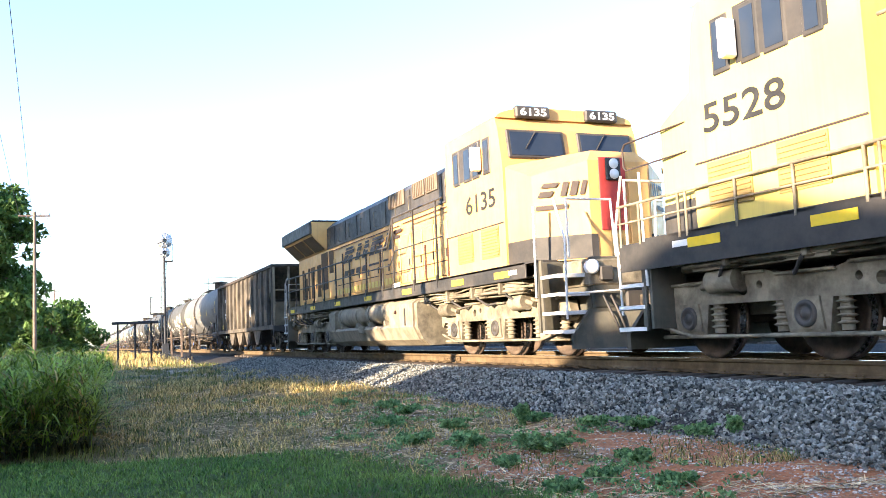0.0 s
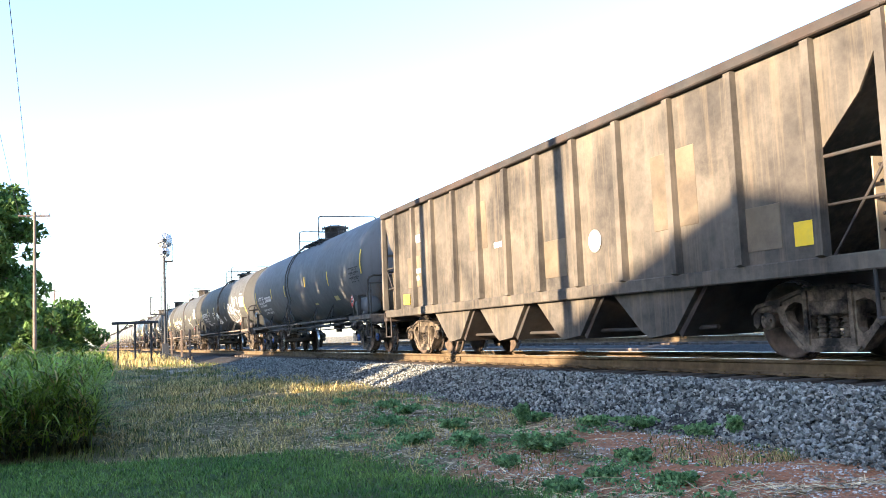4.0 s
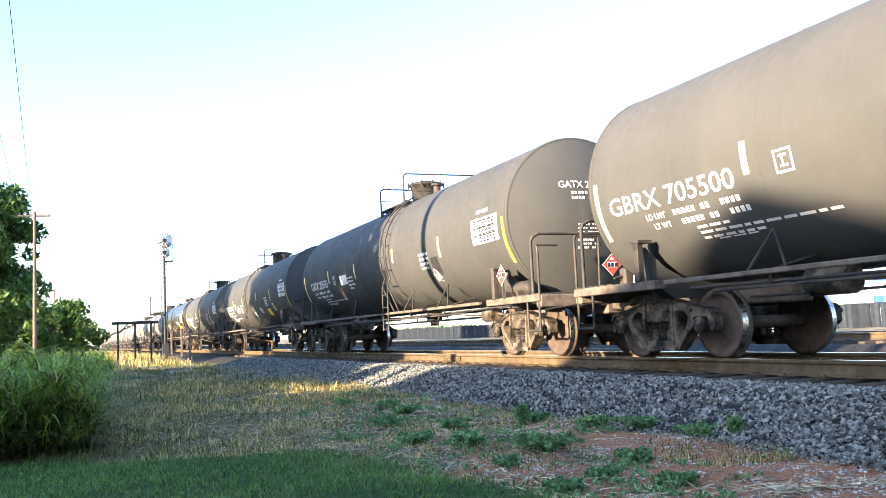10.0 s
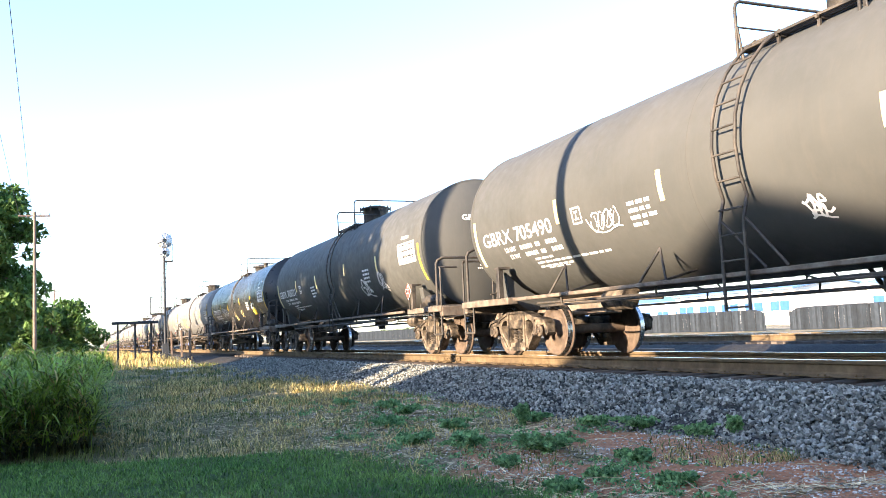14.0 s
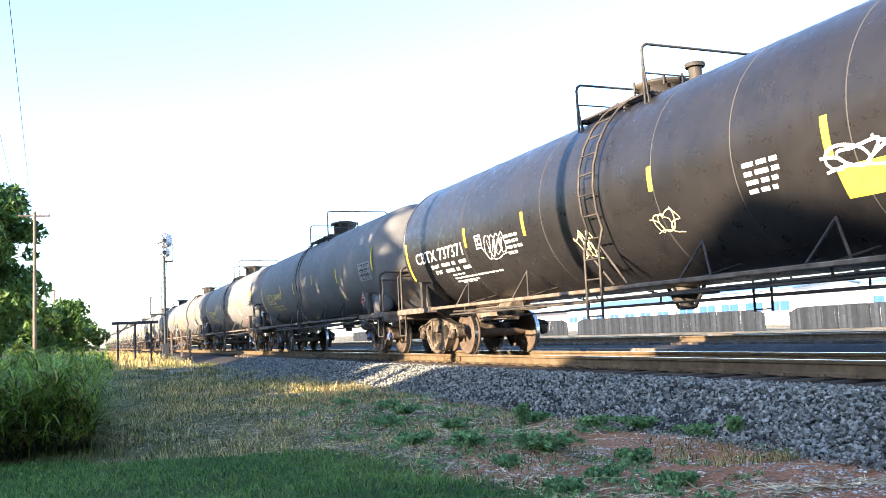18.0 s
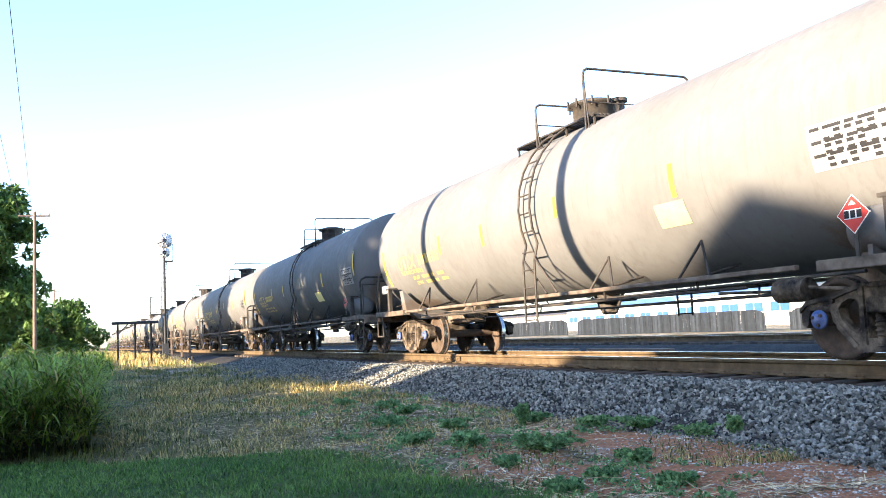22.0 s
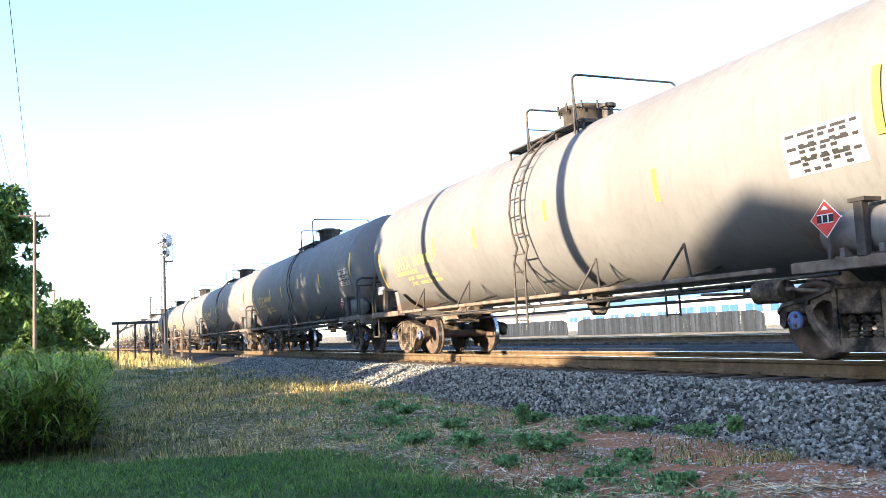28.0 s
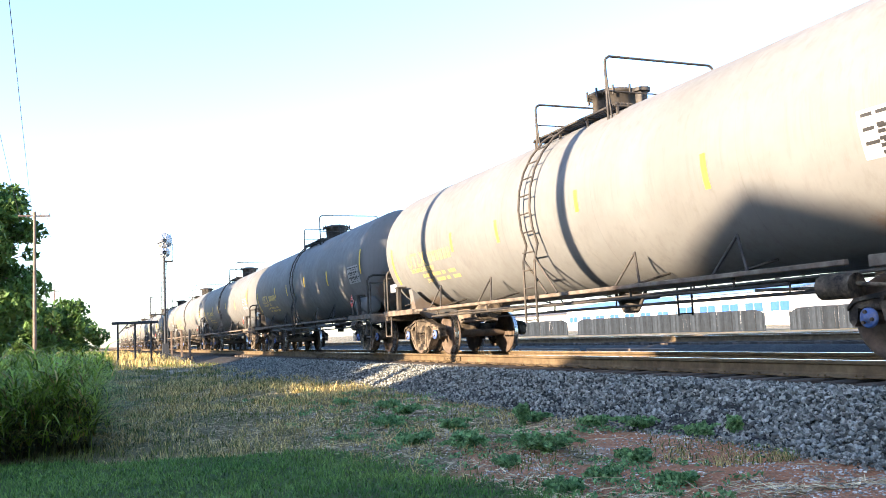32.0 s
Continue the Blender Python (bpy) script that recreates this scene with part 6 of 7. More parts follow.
        for k, sh in enumerate(emblem):
            part("emblem", stroke_word([sh], "ink", 0.982, side), "emblem_brown" if paint == "orange" else "red", car)
        # handrail along the walkway
        rail_mat = "loco_black" if paint == "orange" else "loco_under"
        for x in (-9.45, -8.05, -6.67, -5.5, -4.2, -2.8, -1.32, 0.25, 1.63, 2.47, 3.9, 5.3):
            hh = 1.06 if x < 2.4 else 1.72
            part("stanchion", Shape().box(x - 0.018, x + 0.018, side * 1.52 - 0.018, side * 1.52 + 0.018, deck, deck + hh).box(x - 0.04, x + 0.04, side * 1.55 - 0.015, side * 1.55 + 0.015, deck - 0.16, deck + 0.10), rail_mat, car)
        part("handrail", Shape().pipe([(-9.9, side * 1.50, deck + 0.60), (-9.5, side * 1.52, deck + 1.06), (2.0, side * 1.52, deck + 1.06), (2.47, side * 1.52, deck + 1.72), (5.7, side * 1.52, deck + 1.72)], 0.024), rail_mat, car)
        part("mid_rail", Shape().pipe([(-9.5, side * 1.52, deck + 0.58), (2.2, side * 1.52, deck + 0.58), (2.6, side * 1.52, deck + 0.9), (5.6, side * 1.52, deck + 0.9)], 0.017), rail_mat, car)
        if paint != "orange":
            sr = Shape().pipe([(3.0, side * 1.545, deck + 0.52), (10.2, side * 1.545, deck + 0.52)], 0.022).pipe([(3.0, side * 1.545, deck + 0.28), (10.2, side * 1.545, deck + 0.28)], 0.016)
            part("side_railing", sr, "loco_under", car, "low grey railing along the sill")
            for x in (4.0, 4.9, 5.8, 5.98, 6.9, 7.8, 8.7, 8.85, 9.7, 10.15):
                part("railing_post", Shape().rod((x, side * 1.545, deck - 0.05), (x, side * 1.545, deck + 0.53), 0.02, 6), "loco_under", car)
            part("nose_rail", Shape().pipe([(8.75, side * 1.42, 2.66), (10.1, side * 1.42, 2.66), (10.16, side * 1.42, 2.72), (10.16, side * 1.42, 2.98), (10.1, side * 1.42, 3.04), (8.75, side * 1.42, 3.04)], 0.014), "emblem_brown", car)
            part("sill_apron", Shape().box(4.2, 10.2, side * 1.54 - 0.012, side * 1.54 + 0.012, 1.22, 1.60), "loco_black", car, "deep dusty dark sill apron")
        part("corner_rail", Shape().pipe([(-10.35, side * 1.45, 0.7), (-10.3, side * 1.46, 1.5), (-9.9, side * 1.5, 2.15), (-9.75, side * 1.5, 2.7), (-9.45, side * 1.52, 2.74)], 0.024), "white_worn", car, "bent dusty white corner handrail")
        part("cab_grab", Shape().pipe([(8.7, side * 1.25, deck + 0.9), (9.35, side * 1.25, deck + 0.9), (9.35, side * 1.25, deck + 0.1)], 0.018), "galv", car)
        # end steps
        for d in (-1, 1):
            st = Shape().box(min(d * 9.58, d * 9.64), max(d * 9.58, d * 9.64), min(side * 0.93, side * 1.50), max(side * 0.93, side * 1.50), 0.42, deck - 0.02, 0.01)
            st.prism([(d * 9.58, deck - 0.02), (d * 10.30, deck - 0.02), (d * 10.40, 0.42), (d * 9.58, 0.42)], min(side * 0.90, side * 0.93), max(side * 0.90, side * 0.93))
            part("step_well", st, "loco_end", car, "dark stepwell at the corner")
            for z in (0.42, 0.72, 1.02, 1.32):
                x1 = 10.42 - 0.10 * z
                tread = part("step", Shape().box(min(d * 9.75, d * x1), max(d * 9.75, d * x1), min(side * 0.94, side * 1.49), max(side * 0.94, side * 1.49), z, z + 0.03, 0.006), "loco_end", car)
                part("step_edge", Shape().box(min(d * x1, d * (x1 + 0.025)), max(d * x1, d * (x1 + 0.025)), min(side * 0.94, side * 1.50), max(side * 0.94, side * 1.50), z - 0.03, z + 0.035, 0.004).box(min(d * 9.75, d * x1), max(d * 9.75, d * x1), min(side * 1.49, side * 1.505), max(side * 1.49, side * 1.505), z - 0.02, z + 0.032), "white" if d > 0 else "white_worn", tread, "white painted edge")
            part("stringer", Shape().prism([(d * 9.70, deck), (d * 9.78, deck), (d * 9.80, 0.40), (d * 9.72, 0.40)], min(side * 1.46, side * 1.50), max(side * 1.46, side * 1.50)), "loco_end", car)
            part("grab_iron", Shape().pipe([(d * 10.40, side * 1.42, 0.62), (d * 10.45, side * 1.42, 1.9), (d * 10.2, side * 1.45, 2.6)], 0.02).pipe([(d * 9.62, side * 1.53, 1.0), (d * 9.66, side * 1.53, 2.55)], 0.02), "white" if d > 0 else "white_worn", car)
            part("ditch_light", Shape().turned([(0, 0.0), (0, 0.11), (0.12, 0.12), (0.13, 0.09), (0.13, 0)], 14, "x", Matrix.Translation((d * 10.38, side * 0.95, 1.45)) @ pose(0, 0, 0, 0, 0, 0 if d > 0 else 180)), "white", car)
    for d in (-1, 1):
        part("end_plate", Shape().box(min(d * 10.28, d * 10.42), max(d * 10.28, d * 10.42), -0.92, 0.92, 0.78, deck, 0.02), "loco_end", car)
        pl = Shape().prism([(-1.0, 0.78), (1.0, 0.78), (1.35, 0.36), (1.35, 0.14), (-1.35, 0.14), (-1.35, 0.36)], min(d * 10.36, d * 10.44), max(d * 10.36, d * 10.44), 0, "x")
        pl.add([(d * 10.44, -1.35, 0.14), (d * 10.44, 1.35, 0.14), (d * 10.44, 1.0, 0.72), (d * 10.44, -1.0, 0.72), (d * 10.85, 0, 0.14), (d * 10.70, 0, 0.72)], [(0, 4, 5, 3), (4, 1, 2, 5), (3, 5, 2), (0, 1, 4)])
        part("snow_plow", pl, "loco_end", car, "angled dark plow")
        part("coupler", coupler_shape(d), "truck_rust", car, "rusty knuckle coupler and air hose", (d * 10.28, 0, 0))
        for sg in (-1, 1):
            part("end_handrail", Shape().pipe([(d * 10.35, sg * 1.3, deck), (d * 10.35, sg * 1.3, deck + 0.95), (d * 10.35, sg * 0.45, deck + 0.95), (d * 10.35, sg * 0.4, deck)], 0.02), "white" if d > 0 else "galv", car)
        part("coupler_pocket", Shape().box(min(d * 10.42, d * 10.50), max(d * 10.42, d * 10.50), -0.34, 0.34, 0.66, 1.16, 0.03), "loco_black", car)
        part("drop_step", Shape().box(min(d * 10.40, d * 10.62), max(d * 10.40, d * 10.62), -0.42, 0.42, deck + 0.02, deck + 0.06, 0.01), "white", car)
        for y in (-0.70, 0.70):
            part("socket_box", Shape().box(min(d * 10.42, d * 10.52), max(d * 10.42, d * 10.52), y - 0.12, y + 0.12, 1.22, 1.46, 0.02), "loco_black", car)
        part("cut_lever", Shape().pipe([(d * 10.46, -1.42, 1.02), (d * 10.50, -0.5, 1.06), (d * 10.56, 0.0, 1.12)], 0.018), "white", car)
        hs = Shape()
        for y in (-0.75, -0.6, 0.6, 0.75):
            hs.pipe([(d * 10.42, y, 1.0), (d * 10.62, y * 0.95, 0.65), (d * 10.66, y * 0.8, 0.35)], 0.022)
        part("air_hose", hs, "loco_black", car)
    part("horn", Shape().rod((6.6, -0.2, 4.60), (6.6, -0.2, 4.78), 0.03, 6).rod((6.4, -0.2, 4.78), (6.95, -0.2, 4.80), 0.03, 8, 0.09), "loco_black", car)
    part("antenna", Shape().rod((7.3, 0.3, 4.60), (7.3, 0.3, 4.70), 0.15, 10), "galv", car)
    return car


def slanted(x, z, w, h, k=0.35):
    return [(x, z), (x + w, z), (x + w + h * k, z + h), (x + h * k, z + h)]


# plain slanted strokes in place of a company emblem
EMBLEM = []
for x, w in ((-3.85, 0.95), (-2.55, 0.42), (-1.85, 0.42), (-1.15, 1.05), (0.1, 0.26)):
    EMBLEM += [slanted(x, 2.76, w * 0.42, 0.24, 0.9), slanted(x + w * 0.5, 2.76, w * 0.5, 0.20, 0.9), slanted(x + 0.24, 3.02, w, 0.10, 0.9), slanted(x + 0.34, 3.15, w * 0.85, 0.07, 0.9)]
EMBLEM += [slanted(0.55, 2.76, 0.3, 0.44, 0.9), slanted(0.95, 2.98, 0.5, 0.08, 0.9), slanted(0.98, 3.12, 0.6, 0.09, 0.9)]
EMBLEM += [slanted(-3.75 + k * 0.62, 2.36 + 0.005 * k, 0.42, 0.16, 0.6) for k in range(4)] + [slanted(-1.2, 2.46, 0.9, 0.06, 0.6), slanted(-0.1, 2.48, 0.6, 0.05, 0.6)]
SPIN_BACK = []
loco_front = locomotive("locomotive", "bright yellow freight locomotive with grey sill, running cab last", "5528", "loco_yellow", "loco_black", [slanted(-3.4 + k * 0.78, 2.6, 0.52, 0.62, 0) for k in range(6)], SPIN_BACK, "loco_black")
loco = locomotive("locomotive", "orange freight locomotive with black roof and dusty running gear", "6135", "orange", "loco_black", EMBLEM, SPIN_LOCO, "loco_black")
hopper = hopper_car()


# ---- surroundings ----
def leaf_cloud(centres, radii, per, size, rng, flat=1.0):
    """Leaf blades scattered in uneven clumps: one triangle pair each."""
    vs, fs, n = [], [], 0
    out_v, out_f = [], []
    for c, r in zip(centres, radii):
        k = max(4, int(per * r * r))
        d = rng.normal(size=(k, 3))
        d /= np.linalg.norm(d, axis=1)[:, None]
        p = np.asarray(c) + d * (r * rng.uniform(0.35, 1.0, (k, 1)) ** 0.6) * np.array([1, 1, flat])
        a = rng.normal(size=(k, 3))
        a /= np.linalg.norm(a, axis=1)[:, None]
        b = np.cross(a, rng.normal(size=(k, 3)))
        b /= np.linalg.norm(b, axis=1)[:, None]
        s = size * rng.uniform(0.6, 1.4, (k, 1))
        q = np.stack([p - a * s, p + b * s * 0.45, p + a * s, p - b * s * 0.45], 1)
        out_v.append(q.reshape(-1, 3))
        out_f.append(np.arange(k * 4).reshape(-1, 4) + n)
        n += k * 4
    return np.concatenate(out_v), np.concatenate(out_f)


def tree(name, label, x, y, h, spread, seed, leaf="leaf_dark", size=0.16, per=120, clumps=60, low=0.25, lean=0.0):
    rng = np.random.default_rng(seed)
    z0 = ground_height(x, y) - 0.05
    t = thing(name, label, "tree")
    t.location = (x, y, z0)
    s = Shape()
    top = Vector((lean, 0, h * 0.62))
    s.rod((0, 0, 0), top * 0.5, h * 0.030, 10, h * 0.021).rod(top * 0.5, top, h * 0.021, 8, h * 0.010)
    cs, rs = [], []
    for k in range(clumps):
        a, u = rng.uniform(0, 6.28), rng.uniform(low, 1.0)
        w = spread * math.sqrt(max(0.05, 1 - ((u - 0.55) / 0.52) ** 2)) * rng.uniform(0.35, 1.0)
        c = Vector((math.cos(a) * w + lean * u, math.sin(a) * w, u * h))
        cs.append(tuple(c))
        rs.append(spread * rng.uniform(0.14, 0.30))
        if k % 3 == 0:
            base = top * rng.uniform(0.45, 0.95)
            s.rod(base, base.lerp(c, 0.55) + Vector((0, 0, 0.04 * h)), h * 0.009, 6, h * 0.005).rod(base.lerp(c, 0.55) + Vector((0, 0, 0.04 * h)), c, h * 0.005, 5, h * 0.002)
    part("trunk", s, "bark", t)
    v, f = leaf_cloud(cs, rs, per, size, rng, 0.8)
    cr = bulk("crown", v, f, leaf)
    cr.parent = t
    return t


def blades(name, label, mat, pts, heights, widths, seed, bend=0.5, category="grass", least=0.2, segments=3):
    """Curved grass blades of a few segments each."""
    rng = np.random.default_rng(seed)
    n = len(pts)
    p = np.asarray(pts)
    a = rng.uniform(0, 6.283, n)
    way = np.stack([np.cos(a), np.sin(a), np.zeros(n)], 1)
    side = np.stack([-np.sin(a), np.cos(a), np.zeros(n)], 1)
    h, w = np.asarray(heights)[:, None], np.asarray(widths)[:, None]
    bd = (bend * rng.uniform(least, 1.0, n))[:, None]
    steps = [(k / segments, max(0.06, 1 - (k / segments) ** 2)) for k in range(segments + 1)]
    m = 2 * (segments + 1)
    rows = []
    for u, ww in steps:
        c = p + way * h * bd * u * u + np.array([0, 0, 1]) * h * (u - 0.35 * bd * u * u)
        rows += [c - side * w * ww * 0.5, c + side * w * ww * 0.5]
    v = np.stack(rows, 1).reshape(-1, 3)
    q = np.array([(2 * k, 2 * k + 1, 2 * k + 3, 2 * k + 2) for k in range(segments)])
    f = (q[None] + m * np.arange(n)[:, None, None]).reshape(-1, 4)
    return tagged(bulk(name, v, f, mat), label, category, kind="stuff")


def scatter(n, x0, x1, y0, y1, seed, keep=None, power=1.0):
    rng = np.random.default_rng(seed)
    x = x1 - (x1 - x0) * rng.uniform(0, 1, n) ** power
    y = rng.uniform(y0, y1, n)
    if keep is not None:
        k = keep(x, y, rng)
        x, y = x[k], y[k]
    return np.array([(a, b, surface_height(a, b) - 0.005) for a, b in zip(x, y)])


rng = np.random.default_rng(11)


def utility_pole(x, y, h, arms=1, label="tall round wooden utility pole with a crossarm", lean=0.0):
    p = thing("utility_pole", label, "utility pole", "utility poles")
    p.location = (x, y, ground_height(x, y) - 0.1)
    p.rotation_euler = (0, radians(lean), 0)
    part("pole", Shape().rod((0, 0, 0), (0, 0, h), 0.15, 12, 0.11), "pole_wood", p)
    for k in range(arms):
        z = h - 0.35 - 0.9 * k
        part("crossarm", Shape().box(-0.06, 0.06, -1.15, 1.15, z - 0.06, z + 0.06, 0.01).pipe([(0, -0.6, z), (0, 0, z - 0.6), (0, 0.6, z)], 0.015), "pole_wood", p)
        for yy in (-1.05, -0.45, 0.45, 1.05):
            part("insulator", Shape().turned([(0, 0.02), (0.05, 0.05), (0.09, 0.03), (0.14, 0.05), (0.18, 0.0)], 8, "z", Matrix.Translation((0, yy, z + 0.06))), "signal_black", p)
    return p


def wire(a, b, sag, r=0.012):
    a, b = Vector(a), Vector(b)
    pts = [a.lerp(b, k / 16) - Vector((0, 0, sag * 4 * (k / 16) * (1 - k / 16))) for k in range(17)]
    w = new("overhead_wire", Shape().pipe(pts, r, 5).mesh("overhead_wire", "signal_black"))
    return tagged(w, "thin dark overhead wire slung between two poles", "wire", "overhead wires")


def signal_mast(x, y):
    m = thing("signal_mast", "grey railway signal mast with a hooded light head", "railway signal")
    m.location = (x, y, ground_height(x, y) - 0.02)
    part("base", Shape().box(-0.35, 0.35, -0.35, 0.35, 0, 0.25, 0.04).prism([(-0.22, 0.25), (0.22, 0.25), (0.1, 0.95), (-0.1, 0.95)], -0.2, 0.2), "mast_grey", m, "flared cast base")
    part("mast", Shape().rod((0, 0, 0.8), (0, 0, 8.3), 0.085, 12), "mast_grey", m)
    hd = Shape()
    for z, r in ((7.75, 0.50), (6.95, 0.34)):
        hd.turned([(0.0, 0.10), (0.0, r), (0.05, r + 0.03), (0.10, r), (0.10, 0.12)], 24, "x", Matrix.Translation((0.14, 0, z)))
        for k in range(4):
            c, q = math.cos(k * math.pi / 4 + 0.4) * r, math.sin(k * math.pi / 4 + 0.4) * r
            hd.rod((0.24, -c, z - q), (0.24, c, z + q), 0.025, 5)
    hd.pipe([(0.1, -0.42, 6.6), (0.1, -0.42, 8.3), (0.1, 0.42, 8.3), (0.1, 0.42, 6.6)], 0.02)
    part("signal_head", hd, "galv", m, "grey caged double signal head")
    for z in (7.75, 6.95):
        part("hood", Shape().turned([(0.0, 0.12), (0.26, 0.13), (0.26, 0.115), (0.0, 0.105)], 14, "x", Matrix.Translation((0.2, 0, z))), "signal_black", m)
        part("lens", Shape().turned([(0.0, 0.10), (0.02, 0.06), (0.03, 0.0)], 14, "x", Matrix.Translation((0.2, 0, z))), "glass", m)
    ld = Shape()
    for yy in (-0.18, 0.18):
        ld.rod((-0.35, yy, 0.3), (-0.35, yy, 6.5), 0.02, 6)
    for k in range(20):
        ld.rod((-0.35, -0.18, 0.5 + k * 0.3), (-0.35, 0.18, 0.5 + k * 0.3), 0.012, 5)
    part("ladder", ld, "mast_grey", m)
    for z, dy in ((6.4, 0.55), (2.9, -0.9)):
        cg = Shape().box(-0.6, 0.2, min(0, dy), max(0, dy), z - 0.03, z + 0.03)
        cg.pipe([(-0.5, dy, z), (-0.5, dy, z + 1.15), (0.1, dy, z + 1.15), (0.1, dy, z)], 0.02).pipe([(-0.5, dy, z + 1.15), (-0.5, 0, z + 1.15)], 0.02)
        part("platform", cg, "mast_grey", m)
    return m


def pipe_rack(x, y):
    r = thing("pipe_rack", "black steel frame of three posts under a flat top bar", "frame")
    r.location = (x, y, ground_height(x, y) - 0.05)
    for yy in (-0.85, 0.0, 0.8):
        part("post", Shape().rod((0, yy, 0), (0, yy, 2.2), 0.05, 8), "signal_black", r)
    part("top_bar", Shape().box(-0.3, 0.3, -1.15, 1.15, 2.16, 2.30, 0.02), "signal_black", r)
    part("brace", Shape().pipe([(0, -0.8, 1.7), (0, -0.35, 2.16)], 0.03), "signal_black", r)
    return r


def fence(y, x0, x1, gaps):
    """Board fence whose panels round off beside the open gaps."""
    rng = random.Random(5)
    f = thing("fence", "weathered grey board fence with two open gaps", "fence")
    f.location = (0, y, 0)
    x = x0
    while x < x1:
        z0 = ground_height(x, y) - 0.1
        s = Shape()
        for k in range(17):
            bx = x + k * 0.144
            if any(a < bx < b for a, b in gaps):
                continue
            near = min(min(abs(bx - a), abs(bx - b)) for a, b in gaps)
            h = 1.62 + rng.uniform(-0.012, 0.015) - 0.30 * max(0.0, 1 - near / 1.2) ** 2
            o = rng.uniform(-0.014, 0.014)
            s.box(bx, bx + rng.uniform(0.134, 0.143), o - 0.01, o + 0.01, z0, z0 + h)
        if s.v:
            tagged(part("panel", s, "fence", f), kind="stuff")
            xe = min([a for a, b in gaps if a > x] + [x + 2.44])
            xs = max([b for a, b in gaps if b < x + 2.44] + [x])
            if xe > xs:
                part("fence_rail", Shape().box(xs, xe, 0.02, 0.06, z0 + 0.4, z0 + 0.49).box(xs, xe, 0.02, 0.06, z0 + 1.3, z0 + 1.39), "fence", f)
        x += 2.46
    return f


def shed(name, label, x0, x1, y0, y1, h, roof, ridge=1.2, windows=4):
    b = thing(name, label, "building")
    z0 = ground_height((x0 + x1) / 2, y0) - 0.1
    b.location = ((x0 + x1) / 2, y0, z0)
    w, d = (x1 - x0) / 2, y1 - y0
    part("wall", Shape().prism([(0, 0), (d, 0), (d, h), (d / 2, h + ridge), (0, h)], -w, w, 0, "x"), "siding", b)
    part("roof", Shape().prism([(-0.4, h - 0.1), (d / 2, h + ridge + 0.03), (d + 0.4, h - 0.1), (d + 0.4, h + 0.08), (d / 2, h + ridge + 0.22), (-0.4, h + 0.08)], -w - 0.4, w + 0.4, 0, "x"), roof, b)
    for k in range(windows):
        x = -w + (k + 0.5) * 2 * w / windows
        wd = part("window", Shape().box(x - 1.5, x + 1.5, -0.05, 0.02, 1.55, 2.75, 0.02), "white", b)
        part("pane", Shape().box(x - 1.42, x - 0.04, -0.06, -0.04, 1.62, 2.68), "window_blue", wd)
        part("pane", Shape().box(x + 0.04, x + 1.42, -0.06, -0.04, 1.62, 2.68), "window_blue", wd)
    return b


# neighbours out of the camera's sight, placed and sized to shade the line
def house():
    h = thing("house", "two-storey gabled house with pale siding behind the lawn", "house")
    h.location = (1.73, -32, -0.7)
    part("wall", Shape().prism([(-5.2, 0), (14, 0), (14, 6.2), (0.0, 9.95), (-5.2, 8.1)], -9, 0), "siding", h)
    part("roof", Shape().prism([(-5.3, 8.02), (0.0, 9.92), (14.6, 6.0), (14.6, 6.2), (0.0, 10.1), (-5.3, 8.2)], -9.3, 0.03), "roof_dark", h)
    part("side_wing", Shape().box(-8.4, -5.25, -8, 0, 0, 8.03, 0.03), "siding", h)
    for x in (-3.0, 2.5, 8.0):
        w = part("window", Shape().box(x - 0.6, x + 0.6, 0.0, 0.06, 1.0, 2.5, 0.02), "white", h)
        part("pane", Shape().box(x - 0.52, x + 0.52, 0.05, 0.07, 1.08, 2.42), "glass", w)
    return h


house()
for k, (x, w) in enumerate(((-16.9, 3.3), (-21.5, 4.0), (-27.0, 4.0), (-31.0, 2.6))):
    tree("tree", "broad leafy tree out of view, placed for its shade", x, -24 + (k % 2), 13, w, 21 + k, "leaf_dark", 0.30, 62, 120, 0.36)
for k, (x, w) in enumerate(((-43.0, 3.4), (-48.5, 3.8))):
    tree("tree", "broad leafy tree out of view, placed for its shade", x, -23, 12.5, w, 31 + k, "leaf_dark", 0.26, 130, 100, 0.43)
# Added unseen shrubs, their heights set to trim the sunlit strip on the ballast.
for k, (x, h, w) in enumerate(((-7.9, 3.8, 1.5), (-10.2, 3.75, 1.4), (-12.4, 3.75, 1.2), (-14.0, 4.85, 1.35), (-15.9, 5.3, 1.9), (-18.2, 5.4, 2.0), (-20.6, 5.4, 2.0), (-23.0, 5.2, 2.0), (-25.4, 5.3, 2.0), (-27.8, 5.2, 2.0), (-30.2, 4.8, 1.9), (-33, 4.2, 1.8))):
    tree("shrub", "dense dark green shrub out of view, added to shade the ground", x, -21, h, w, 41 + k, "leaf_dark", 0.18, 560, 64, 0.06)

# Added trees, out of view, that only block low sky light from the right.
for k, (x, y) in enumerate(((14, -19), (22, -22), (30, -18), (40, -22), (52, -18))):
    tree("tree", "broad leafy tree out of view, placed for its shade", x, y, 14, 5.0, 90 + k, "leaf_dark", 0.34, 90, 90, 0.15)
P1, P2 = (-9.27, -9.95), (-15.35, -9.95)
utility_pole(*P1, 10.6)
utility_pole(*P2, 10.6)
utility_pole(-75, -12.0, 11.9, 1, lean=-1.0)
utility_pole(-150, -12.6, 10.5, 2)
utility_pole(-230, -13, 10.5, 2)
wire((-75, -12.16, 11.18), (-15.35, -9.96, 10.0), 0.25)
wire((-75, -13.1, 11.18), (-15.35, -10.9, 9.9), 0.25)
